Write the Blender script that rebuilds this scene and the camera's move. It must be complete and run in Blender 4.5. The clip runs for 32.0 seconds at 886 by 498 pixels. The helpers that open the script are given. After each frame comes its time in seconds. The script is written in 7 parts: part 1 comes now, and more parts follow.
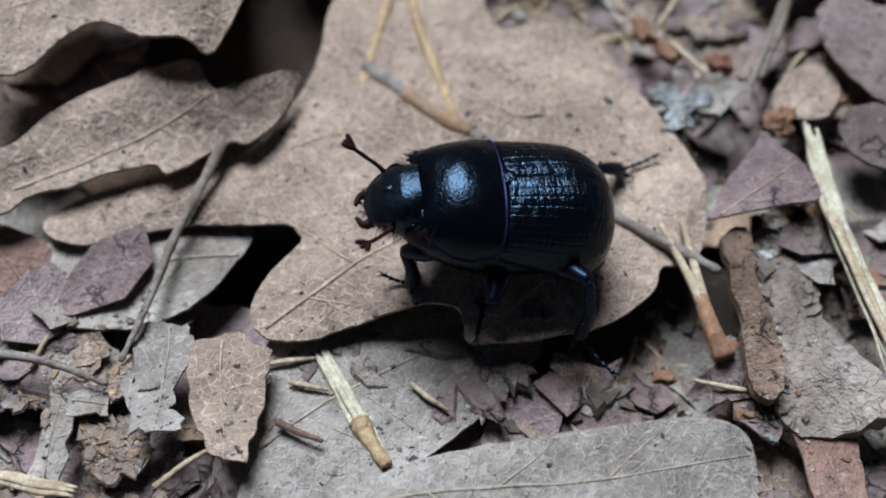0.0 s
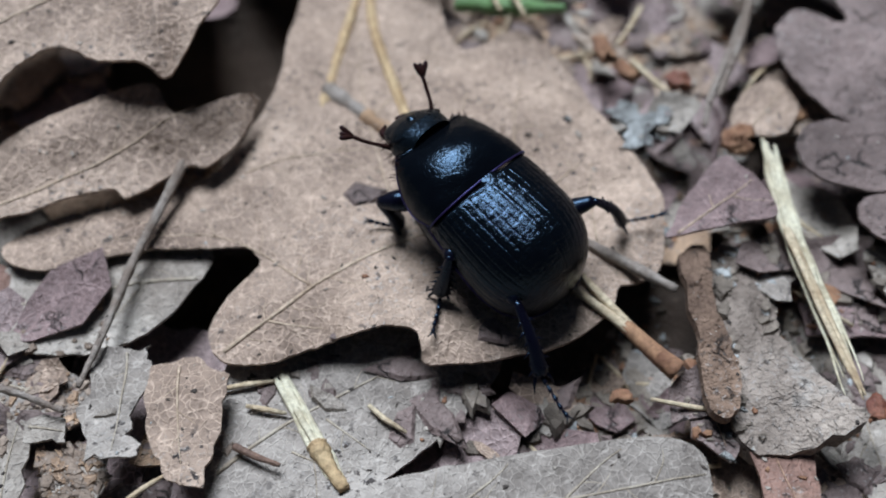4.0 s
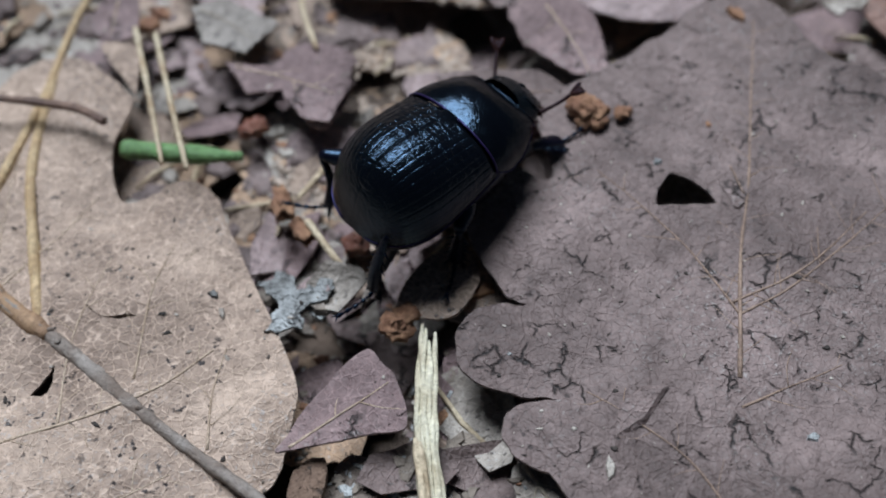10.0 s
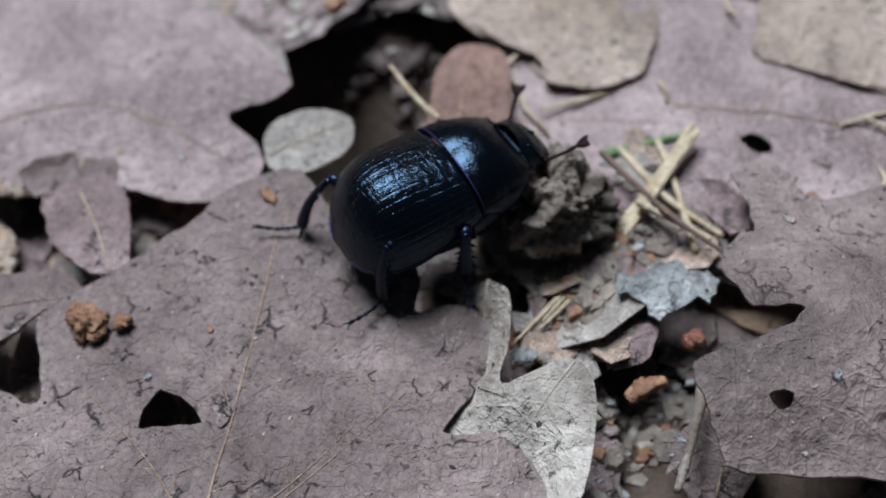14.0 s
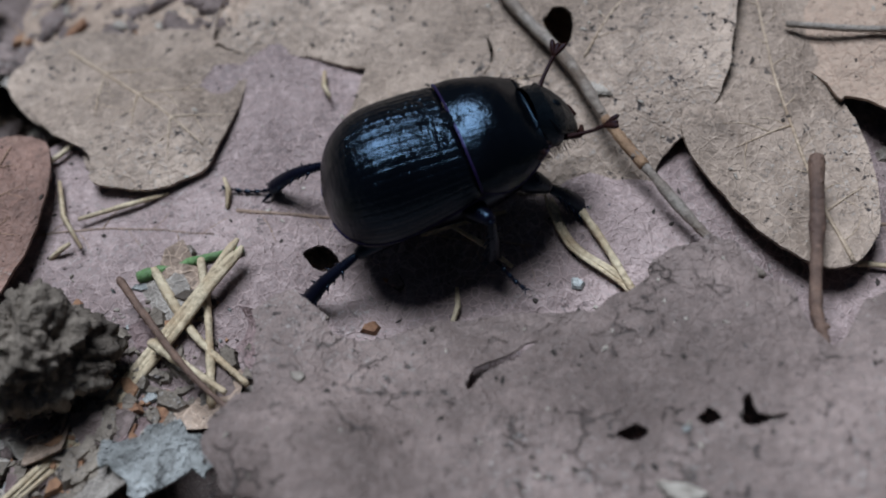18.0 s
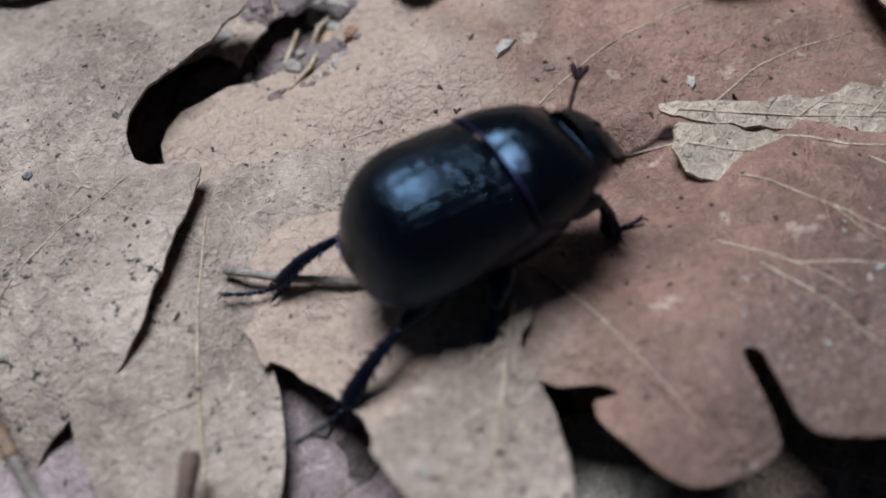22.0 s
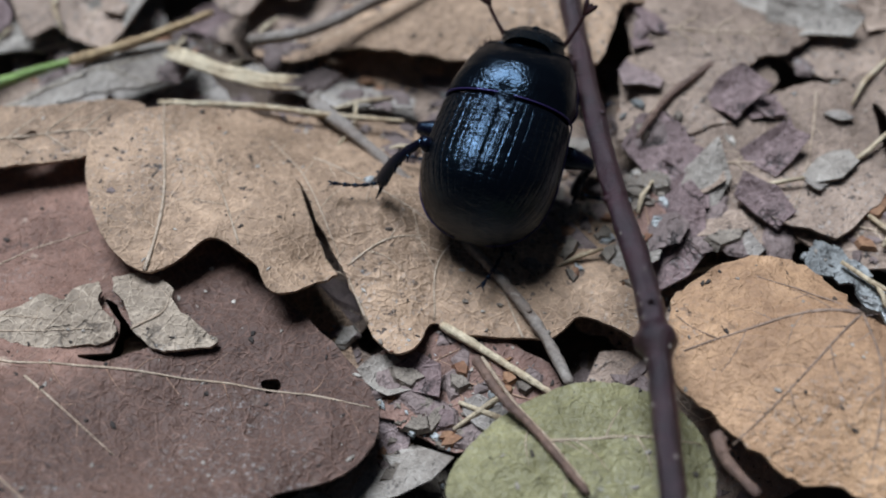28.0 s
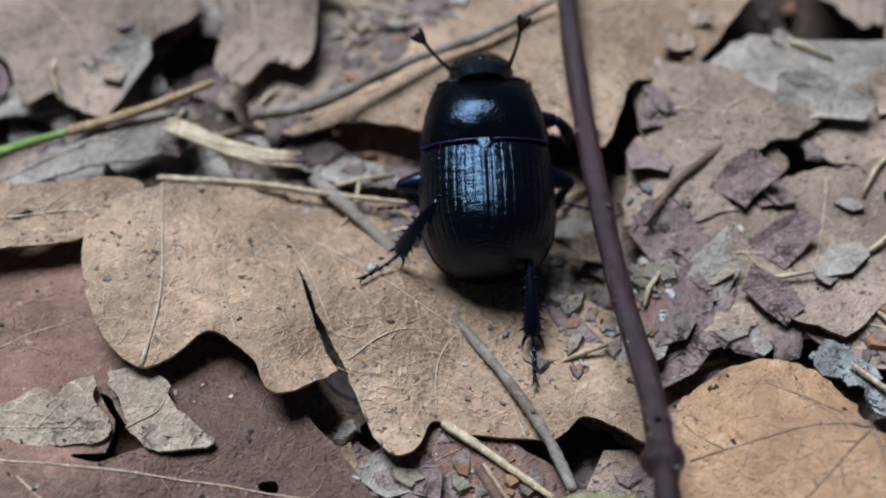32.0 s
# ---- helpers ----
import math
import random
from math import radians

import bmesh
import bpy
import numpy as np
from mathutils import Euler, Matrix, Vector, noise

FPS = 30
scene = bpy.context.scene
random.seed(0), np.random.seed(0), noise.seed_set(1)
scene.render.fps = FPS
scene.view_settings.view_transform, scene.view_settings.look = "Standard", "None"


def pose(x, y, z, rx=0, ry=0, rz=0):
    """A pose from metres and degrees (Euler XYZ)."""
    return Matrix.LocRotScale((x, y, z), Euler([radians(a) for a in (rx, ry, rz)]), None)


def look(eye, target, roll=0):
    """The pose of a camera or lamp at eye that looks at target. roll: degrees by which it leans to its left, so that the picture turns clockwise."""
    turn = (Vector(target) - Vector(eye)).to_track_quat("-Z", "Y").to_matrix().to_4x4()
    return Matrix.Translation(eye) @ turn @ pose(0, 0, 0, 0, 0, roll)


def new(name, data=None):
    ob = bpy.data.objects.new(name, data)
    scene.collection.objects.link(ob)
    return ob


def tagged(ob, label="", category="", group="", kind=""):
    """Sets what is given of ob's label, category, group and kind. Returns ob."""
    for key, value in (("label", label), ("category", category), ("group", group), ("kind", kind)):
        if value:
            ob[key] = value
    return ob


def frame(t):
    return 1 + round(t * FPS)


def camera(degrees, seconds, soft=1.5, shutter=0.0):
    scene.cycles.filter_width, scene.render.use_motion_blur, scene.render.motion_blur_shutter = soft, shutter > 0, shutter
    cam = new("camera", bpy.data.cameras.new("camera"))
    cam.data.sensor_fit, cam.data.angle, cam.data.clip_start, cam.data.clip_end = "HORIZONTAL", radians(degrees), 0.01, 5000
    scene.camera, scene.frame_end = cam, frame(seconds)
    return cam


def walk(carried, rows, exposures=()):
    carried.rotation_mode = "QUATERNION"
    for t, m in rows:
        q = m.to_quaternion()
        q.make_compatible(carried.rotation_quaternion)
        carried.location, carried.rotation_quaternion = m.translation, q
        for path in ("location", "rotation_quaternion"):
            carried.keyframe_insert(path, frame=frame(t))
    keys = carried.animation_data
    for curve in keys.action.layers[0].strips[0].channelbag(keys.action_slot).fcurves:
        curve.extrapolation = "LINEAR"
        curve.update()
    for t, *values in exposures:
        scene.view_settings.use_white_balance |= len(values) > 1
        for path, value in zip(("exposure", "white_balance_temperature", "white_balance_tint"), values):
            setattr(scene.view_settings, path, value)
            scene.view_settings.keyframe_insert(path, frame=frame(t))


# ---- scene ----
# All sizes below are in millimetres and are turned into metres by MM.
from mathutils.bvhtree import BVHTree
from mathutils.geometry import delaunay_2d_cdt

MM = 0.001

# ---- camera ----
cam = camera(41.25, 32.0, soft=1.9)
# seconds, x, y, z (mm), yaw, pitch, roll (degrees)
PATH = [
    (0, 0.12, -67.58, 62.91, -0.03, -55.04, 1.93),
    (0.5, 0.28, -67.67, 62.56, 0.13, -55.12, 1.73),
    (1, -0.07, -68.00, 62.62, -0.37, -54.89, 2.17),
    (1.5, 0.28, -67.57, 63.01, -0.38, -55.22, 2.05),
    (2, 1.34, -67.68, 62.71, -0.24, -55.17, 1.94),
    (2.5, 0.85, -68.15, 62.56, -0.48, -55.15, 1.94),
    (3, 1.43, -67.81, 63.88, -0.54, -55.39, 1.88),
    (3.5, 1.79, -66.87, 64.01, -0.62, -55.07, 1.90),
    (5.5, 4.87, -67.68, 60.95, -0.43, -53.62, 1.11),
    (6, 5.71, -66.56, 62.37, 0.10, -53.83, 0.67),
    (6.5, 7.15, -63.56, 63.35, 0.18, -54.28, 0.48),
    (7, 8.99, -62.02, 61.91, 0.07, -53.80, 0.19),
    (7.5, 11.27, -61.49, 61.08, 0.28, -53.28, -0.21),
    (8, 17.19, -57.80, 62.63, 1.15, -54.33, -1.23),
    (8.5, 22.81, -54.90, 64.26, 2.52, -54.86, -2.22),
    (9, 26.17, -53.00, 63.60, 3.57, -55.20, -2.39),
    (9.5, 28.41, -51.88, 62.15, 4.83, -55.15, -2.57),
    (10, 30.55, -49.00, 63.99, 5.55, -55.83, -2.32),
    (10.5, 31.17, -45.61, 67.60, 6.12, -55.40, -2.56),
    (11, 32.72, -43.15, 66.45, 5.77, -55.28, -2.49),
    (11.5, 35.27, -41.09, 67.03, 4.49, -55.08, -1.91),
    (12, 40.05, -39.56, 66.50, 4.29, -55.20, -2.51),
    (12.5, 46.70, -38.49, 66.30, 4.01, -55.27, -3.10),
    (13, 53.99, -38.42, 64.79, 4.67, -54.93, -4.55),
    (13.5, 58.75, -35.78, 65.25, 4.65, -55.20, -4.91),
    (14, 63.25, -34.06, 66.89, 5.27, -55.68, -5.67),
    (14.5, 66.93, -32.57, 66.62, 4.87, -55.65, -5.42),
    (16.5, 81.32, -24.63, 63.29, 6.22, -58.32, -7.14),
    (17, 87.04, -23.59, 61.41, 7.90, -58.01, -9.05),
    (17.5, 90.06, -19.69, 61.79, 6.69, -58.00, -8.06),
    (18, 93.86, -16.59, 59.82, 6.28, -57.91, -7.57),
    (18.5, 98.55, -14.10, 59.04, 6.84, -57.54, -8.01),
    (19, 102.33, -13.96, 56.74, 6.36, -56.38, -7.34),
    (19.5, 108.44, -12.15, 54.58, 6.38, -55.53, -7.52),
    (20, 110.90, -12.00, 52.94, 5.79, -55.70, -7.19),
    (20.5, 114.14, -9.54, 52.96, 4.83, -55.42, -6.51),
    (21, 119.84, -6.66, 53.92, 5.24, -55.48, -7.52),
    (21.5, 123.04, -4.24, 53.89, 4.24, -55.16, -6.89),
    (22, 126.85, -0.81, 54.70, 3.38, -54.86, -6.09),
    (22.5, 132.20, 0.77, 54.37, 4.03, -54.04, -6.42),
    (23, 135.72, 1.74, 52.65, 1.72, -54.39, -4.46),
    (23.5, 139.02, 2.69, 54.10, 0.66, -54.50, -3.85),
    (24, 145.02, 2.99, 55.34, 1.37, -53.71, -4.73),
    (24.5, 150.07, 3.02, 54.86, 0.51, -53.09, -4.39),
    (25, 154.90, 6.55, 58.56, -0.65, -54.14, -3.02),
    (25.5, 161.64, 7.53, 61.45, -0.12, -54.18, -4.12),
    (26, 168.28, 6.54, 60.32, 0.63, -54.11, -5.13),
    (26.5, 172.07, 4.92, 59.38, 0.86, -53.84, -5.50),
    (28.5, 172.96, 5.85, 60.49, -2.18, -54.27, -3.82),
    (29, 171.94, 10.79, 68.57, -1.60, -56.36, -4.70),
    (29.5, 168.60, 12.99, 69.43, -2.56, -55.94, -2.45),
    (30, 170.26, 12.54, 67.59, -2.77, -55.14, -2.65),
    (30.5, 172.20, 11.90, 65.60, -2.22, -55.02, -3.27),
    (31, 171.88, 11.73, 65.17, -2.42, -54.72, -2.91),
    (31.5, 172.73, 11.02, 61.90, -2.23, -54.27, -2.84),
    (32, 173.09, 11.41, 62.47, -1.85, -54.53, -2.92),
]


def view(x, y, z, yaw, pitch, roll):
    return pose(x * MM, y * MM, z * MM, 90 + pitch, 0, yaw) @ pose(0, 0, 0, 0, 0, roll)


# the camera's own exposure drifts a little on the way: seconds, stops
EXPOSURES = [(0, 0.52), (7, 0.55), (9, 0.4), (11, 0.4), (12, 0.45), (13, 0.58), (15, 0.5), (17, 0.34), (18, 0.1), (19, 0.14), (20, 0.27), (21, 0.14), (22, 0.38), (23, 0.55), (24, 0.5), (26, 0.64), (28, 0.42), (30, 0.28), (32, 0.46)]
walk(cam, [(t, view(*row)) for t, *row in PATH], EXPOSURES)
cam.data.dof.use_dof = True
cam.data.dof.focus_distance = 0.071
cam.data.dof.aperture_fstop = 25.0

# ---- light: overcast sky over a wood ----
world = bpy.data.worlds.new("overcast_sky")
scene.world = world
world.use_nodes = True
wt = world.node_tree
sky = wt.nodes.new("ShaderNodeTexSky")
sky.sky_type = "NISHITA"
sky.sun_disc = False
sky.sun_elevation = radians(62)
sky.sun_rotation = radians(-25)
wt.links.new(sky.outputs["Color"], wt.nodes["Background"].inputs["Color"])
wt.nodes["Background"].inputs["Strength"].default_value = 0.008
sun = new("sun", bpy.data.lights.new("sun", "SUN"))
sun.data.energy = 4.1
sun.data.angle = radians(30)
sun.data.color = (0.83, 0.93, 1.07)
sun.matrix_world = look((-0.2, 0.45, 1.0), (0, 0, 0))


# ---- materials ----
def node_material(name):
    m = bpy.data.materials.new(name)
    m.use_nodes = True
    nt = m.node_tree
    return m, nt, nt.nodes["Principled BSDF"]


def mix_colour(nt, fac, a, b, mode="MIX"):
    n = nt.nodes.new("ShaderNodeMix")
    n.data_type, n.blend_type = "RGBA", mode
    for sock, v in ((n.inputs[0], fac), (n.inputs[6], a), (n.inputs[7], b)):
        if isinstance(v, bpy.types.NodeSocket):
            nt.links.new(v, sock)
        elif isinstance(v, (int, float)):
            sock.default_value = v
        else:
            sock.default_value = (*v, 1)
    return n.outputs[2]


def ramp(nt, value, lo, hi, out_lo=0.0, out_hi=1.0):
    n = nt.nodes.new("ShaderNodeMapRange")
    n.inputs[1].default_value, n.inputs[2].default_value = lo, hi
    n.inputs[3].default_value, n.inputs[4].default_value = out_lo, out_hi
    nt.links.new(value, n.inputs[0])
    return n.outputs[0]


def calc(nt, op, a, b):
    n = nt.nodes.new("ShaderNodeMath")
    n.operation = op
    for sock, v in zip(n.inputs, (a, b)):
        if isinstance(v, bpy.types.NodeSocket):
            nt.links.new(v, sock)
        else:
            sock.default_value = v
    return n.outputs[0]


def millimetres(nt, stretch=(1, 1, 1)):
    """Object coordinates in millimetres, shifted by each object's random number."""
    tc, mp = nt.nodes.new("ShaderNodeTexCoord"), nt.nodes.new("ShaderNodeMapping")
    mp.inputs["Scale"].default_value = [1000 * s for s in stretch]
    nt.links.new(tc.outputs["Object"], mp.inputs["Vector"])
    return mp.outputs["Vector"]


def noise_tex(nt, vec, scale, detail=4.0, rough=0.55, distort=0.0):
    n = nt.nodes.new("ShaderNodeTexNoise")
    n.inputs["Scale"].default_value, n.inputs["Detail"].default_value = scale, detail
    n.inputs["Roughness"].default_value, n.inputs["Distortion"].default_value = rough, distort
    nt.links.new(vec, n.inputs["Vector"])
    return n.outputs["Fac"]


def warped(nt, vec, scale, amount):
    """The coordinates pushed about by a noise, so that cells and cracks are not straight."""
    n = nt.nodes.new("ShaderNodeTexNoise")
    n.inputs["Scale"].default_value, n.inputs["Detail"].default_value = scale, 3
    nt.links.new(vec, n.inputs["Vector"])
    s = nt.nodes.new("ShaderNodeVectorMath")
    s.operation = "MULTIPLY_ADD"
    nt.links.new(n.outputs["Color"], s.inputs[0])
    s.inputs[1].default_value = (amount, amount, amount)
    nt.links.new(vec, s.inputs[2])
    return s.outputs[0]


def cells(nt, vec, scale):
    n = nt.nodes.new("ShaderNodeTexVoronoi")
    n.feature = "DISTANCE_TO_EDGE"
    n.inputs["Scale"].default_value = scale
    nt.links.new(vec, n.inputs["Vector"])
    return n.outputs["Distance"]


def bumped(nt, bsdf, height, distance, strength=0.6, below=None):
    b = nt.nodes.new("ShaderNodeBump")
    b.inputs["Strength"].default_value, b.inputs["Distance"].default_value = strength, distance
    nt.links.new(height, b.inputs["Height"])
    if below is not None:
        nt.links.new(below, b.inputs["Normal"])
    nt.links.new(b.outputs["Normal"], bsdf.inputs["Normal"])
    return b.outputs["Normal"]


def leaf_material(name, light, dark, net=0.25, spots=0.6, cracks=0.0, blotch=None, rough=0.62, relief=1.0, halves=None):
    """Dry leaf: two tones in patches, a net of fine veins, dark specks and, where asked, dark cracks and pale blotches."""
    light, dark = [1.1 * c for c in light], [0.58 * c for c in dark]
    m, nt, bsdf = node_material(name)
    v = millimetres(nt)
    big = noise_tex(nt, v, 0.09, 5, 0.6, 0.4)
    col = mix_colour(nt, ramp(nt, big, 0.34, 0.66), dark, light)
    mottle = noise_tex(nt, v, 0.34, 6, 0.68, 0.8)
    col = mix_colour(nt, ramp(nt, mottle, 0.5, 0.72, 0.0, 0.55), col, dark)
    col = mix_colour(nt, ramp(nt, mottle, 0.44, 0.3, 0.0, 0.3), col, [min(1, 1.25 * c + 0.02) for c in light])
    fine = noise_tex(nt, v, 1.6, 6, 0.7)
    col = mix_colour(nt, ramp(nt, fine, 0.4, 0.74, 0.0, 0.52), col, [c * 0.5 for c in dark])
    if halves:
        # one half of the leaf is bleached tan, the far end blended to dark brown
        tan, dusky, start, end = halves
        x = nt.nodes.new("ShaderNodeSeparateXYZ")
        nt.links.new(v, x.inputs[0])
        across = calc(nt, "ADD", x.outputs[0], calc(nt, "MULTIPLY", noise_tex(nt, v, 0.12, 6, 0.65, 0.5), 26.0))
        col = mix_colour(nt, ramp(nt, across, start + 8, start + 19, 0.95, 0.0), col, mix_colour(nt, ramp(nt, fine, 0.36, 0.7, 0.0, 0.7), tan, [c * 0.6 for c in tan]))
        dots = ramp(nt, noise_tex(nt, v, 0.42, 4, 0.6), 0.64, 0.69, 0.0, 0.7)
        col = mix_colour(nt, dots, col, tan)
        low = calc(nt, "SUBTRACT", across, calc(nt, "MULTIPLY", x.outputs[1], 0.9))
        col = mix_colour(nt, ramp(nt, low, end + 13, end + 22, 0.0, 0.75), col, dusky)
    if blotch:
        patch = ramp(nt, noise_tex(nt, v, 0.16, 6, 0.65, 0.3), 0.6, 0.72, 0.0, 0.7)
        col = mix_colour(nt, patch, col, blotch)
    w = warped(nt, v, 0.5, 1.2)
    web = ramp(nt, cells(nt, w, 1.5), 0.0, 0.07, 1.0, 0.0)
    col = mix_colour(nt, calc(nt, "MULTIPLY", web, net), col, [min(1, c * 1.5 + 0.05) for c in light])
    lines = ramp(nt, cells(nt, warped(nt, v, 0.25, 2.0), 0.42), 0.0, 0.035, 1.0, 0.0)
    col = mix_colour(nt, calc(nt, "MULTIPLY", lines, net * 0.45), col, [min(1, c * 1.6 + 0.05) for c in light])
    # dark specks in swarms, rare larger spots and thin grey dust
    speck = ramp(nt, noise_tex(nt, v, 1.5, 3, 0.6), 0.61, 0.655, 0.0, spots)
    where = ramp(nt, noise_tex(nt, v, 0.12, 3), 0.44, 0.58)
    col = mix_colour(nt, calc(nt, "MULTIPLY", speck, where), col, (0.03, 0.022, 0.02))
    large = ramp(nt, noise_tex(nt, v, 0.62, 4, 0.65, 0.5), 0.7, 0.73, 0.0, spots)
    col = mix_colour(nt, large, col, (0.035, 0.026, 0.022))
    dust = calc(nt, "MULTIPLY", ramp(nt, noise_tex(nt, v, 3.2, 3, 0.7), 0.56, 0.68, 0.0, 0.5), ramp(nt, noise_tex(nt, v, 0.07, 3), 0.5, 0.62))
    col = mix_colour(nt, dust, col, (0.5, 0.47, 0.44))
    height = calc(nt, "ADD", calc(nt, "ADD", calc(nt, "MULTIPLY", web, 0.25), calc(nt, "MULTIPLY", lines, 0.3)), calc(nt, "MULTIPLY", fine, 0.5))
    if cracks:
        cw = warped(nt, v, 0.7, 1.8)
        wide = ramp(nt, cells(nt, cw, 0.34), 0.0, 0.05, 1.0, 0.0)
        some = ramp(nt, noise_tex(nt, v, 0.3, 3), 0.55, 0.61, 0.0, cracks)
        thin = ramp(nt, cells(nt, warped(nt, v, 1.4, 1.1), 0.55), 0.0, 0.055, 1.0, 0.0)
        few = ramp(nt, noise_tex(nt, v, 0.4, 3), 0.57, 0.63, 0.0, cracks)
        crack = calc(nt, "MAXIMUM", calc(nt, "MULTIPLY", wide, some), calc(nt, "MULTIPLY", thin, few))
        col = mix_colour(nt, crack, col, (0.012, 0.01, 0.009))
        height = calc(nt, "SUBTRACT", height, crack)
    nt.links.new(col, bsdf.inputs["Base Color"])
    nt.links.new(ramp(nt, fine, 0.2, 0.8, rough - 0.12, rough + 0.15), bsdf.inputs["Roughness"])
    bsdf.inputs["Specular IOR Level"].default_value = 0.35
    soft = bumped(nt, bsdf, noise_tex(nt, v, 0.3, 4, 0.6), 0.0013 * relief, 0.6)
    mid = bumped(nt, bsdf, noise_tex(nt, warped(nt, v, 0.4, 0.8), 0.9, 4, 0.65), 0.00055 * relief, 0.65, soft)
    bumped(nt, bsdf, height, 0.00014, 0.9, mid)
    return m


M_TAN = leaf_material("tan_leaf", (0.457, 0.34, 0.26), (0.28, 0.19, 0.138), net=0.42, spots=1.0)
M_BUFF = leaf_material("buff_leaf", (0.47, 0.315, 0.205), (0.285, 0.18, 0.11), net=0.3, spots=0.9)
M_GREY = leaf_material("grey_leaf", (0.415, 0.37, 0.325), (0.24, 0.2, 0.168), net=0.3, spots=0.95)
M_PALE = leaf_material("pale_leaf", (0.50, 0.45, 0.39), (0.28, 0.225, 0.18), net=0.15, spots=0.8)
M_PURPLE = leaf_material("purple_leaf", (0.30, 0.21, 0.20), (0.18, 0.115, 0.11), cracks=0.9, spots=0.6)
M_RED = leaf_material("reddish_leaf", (0.33, 0.195, 0.15), (0.215, 0.118, 0.09), net=0.12, spots=0.6, blotch=(0.47, 0.34, 0.25))
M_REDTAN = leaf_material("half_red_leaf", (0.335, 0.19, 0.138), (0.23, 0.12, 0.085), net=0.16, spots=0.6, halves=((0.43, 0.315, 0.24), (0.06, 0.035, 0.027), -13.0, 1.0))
M_PINK = leaf_material("pinkish_leaf", (0.38, 0.287, 0.272), (0.245, 0.168, 0.158), net=0.34, spots=0.6, rough=0.5)
M_CRACK = leaf_material("dark_cracked_leaf", (0.255, 0.19, 0.173), (0.168, 0.12, 0.107), net=0.06, spots=0.8, cracks=1.0)
M_DARK = leaf_material("dull_dark_leaf", (0.28, 0.212, 0.19), (0.165, 0.12, 0.105), net=0.12, spots=0.85, cracks=0.7)
M_ORANGE = leaf_material("orange_leaf", (0.56, 0.34, 0.19), (0.40, 0.22, 0.12), net=0.12, spots=0.5)
M_STRIP = leaf_material("stripped_leaf", (0.5, 0.4, 0.3), (0.37, 0.28, 0.2), net=0.3, spots=0.6, cracks=0.6)
M_TANGREY = leaf_material("greyish_tan_leaf", (0.44, 0.338, 0.268), (0.275, 0.2, 0.15), net=0.26, spots=1.0, cracks=0.35)
M_DUN = leaf_material("dun_leaf", (0.4, 0.292, 0.222), (0.23, 0.158, 0.115), net=0.2, spots=0.9)
M_OLIVE = leaf_material("olive_leaf", (0.33, 0.30, 0.15), (0.23, 0.205, 0.095), net=0.15, spots=0.4, rough=0.45)
M_LICHEN = leaf_material("lichen", (0.55, 0.57, 0.56), (0.17, 0.165, 0.15), net=0.1, spots=1.0, cracks=0.8, rough=0.9, relief=2.2, blotch=(0.2, 0.185, 0.165))
M_BARK = leaf_material("grey_bark", (0.40, 0.335, 0.28), (0.17, 0.125, 0.1), net=0.05, spots=0.7, cracks=0.35, rough=0.85, relief=1.6, blotch=(0.47, 0.46, 0.43))
M_BARKRED = leaf_material("brown_bark", (0.30, 0.20, 0.14), (0.16, 0.095, 0.065), net=0.05, spots=0.7, cracks=0.9, rough=0.75, relief=2.0)


def stalk_material(name, light, dark, rough=0.6, grain=(1.2, 1.2, 0.25)):
    m, nt, bsdf = node_material(name)
    v = millimetres(nt)
    n1 = noise_tex(nt, v, 0.5, 4)
    n2 = noise_tex(nt, v, 3.0, 5, 0.7)
    col = mix_colour(nt, ramp(nt, n1, 0.35, 0.65), dark, light)
    col = mix_colour(nt, ramp(nt, n2, 0.45, 0.75, 0.0, 0.7), col, [c * 0.35 for c in dark])
    n3 = noise_tex(nt, v, 1.1, 3, 0.6, 0.6)
    col = mix_colour(nt, ramp(nt, n3, 0.56, 0.66, 0.0, 0.45), col, [min(1, c * 1.35) for c in light])
    nt.links.new(col, bsdf.inputs["Base Color"])
    bsdf.inputs["Roughness"].default_value = rough
    bumped(nt, bsdf, n2, 0.0002, 0.9)
    return m


M_TWIG = stalk_material("grey_twig", (0.30, 0.26, 0.225), (0.17, 0.125, 0.095))
M_STRAW = stalk_material("straw", (0.62, 0.52, 0.36), (0.42, 0.30, 0.18))
M_NEEDLE = stalk_material("pine_needle", (0.56, 0.41, 0.23), (0.40, 0.26, 0.13))
M_CREAM = stalk_material("cream_straw", (0.70, 0.66, 0.50), (0.50, 0.43, 0.29))
M_BROWN = stalk_material("brown_stalk", (0.20, 0.12, 0.085), (0.11, 0.065, 0.05))
M_GREEN = stalk_material("green_stalk", (0.16, 0.30, 0.11), (0.10, 0.19, 0.07), 0.4)
M_LIME = stalk_material("lime_needle", (0.28, 0.42, 0.12), (0.18, 0.28, 0.07), 0.4)
M_REDTWIG = stalk_material("red_twig", (0.034, 0.011, 0.016), (0.013, 0.006, 0.01), 0.32)
M_SLEEVE = stalk_material("loose_brown_bark", (0.4, 0.25, 0.14), (0.24, 0.14, 0.08))
M_VEIN = stalk_material("leaf_vein", (0.55, 0.43, 0.32), (0.4, 0.29, 0.2))
M_VEINPALE = stalk_material("pale_leaf_vein", (0.45, 0.39, 0.31), (0.33, 0.27, 0.2))
M_VEINRED = stalk_material("reddish_leaf_vein", (0.40, 0.25, 0.17), (0.26, 0.15, 0.10))
M_VEINDARK = stalk_material("dark_leaf_vein", (0.34, 0.235, 0.17), (0.22, 0.145, 0.105))


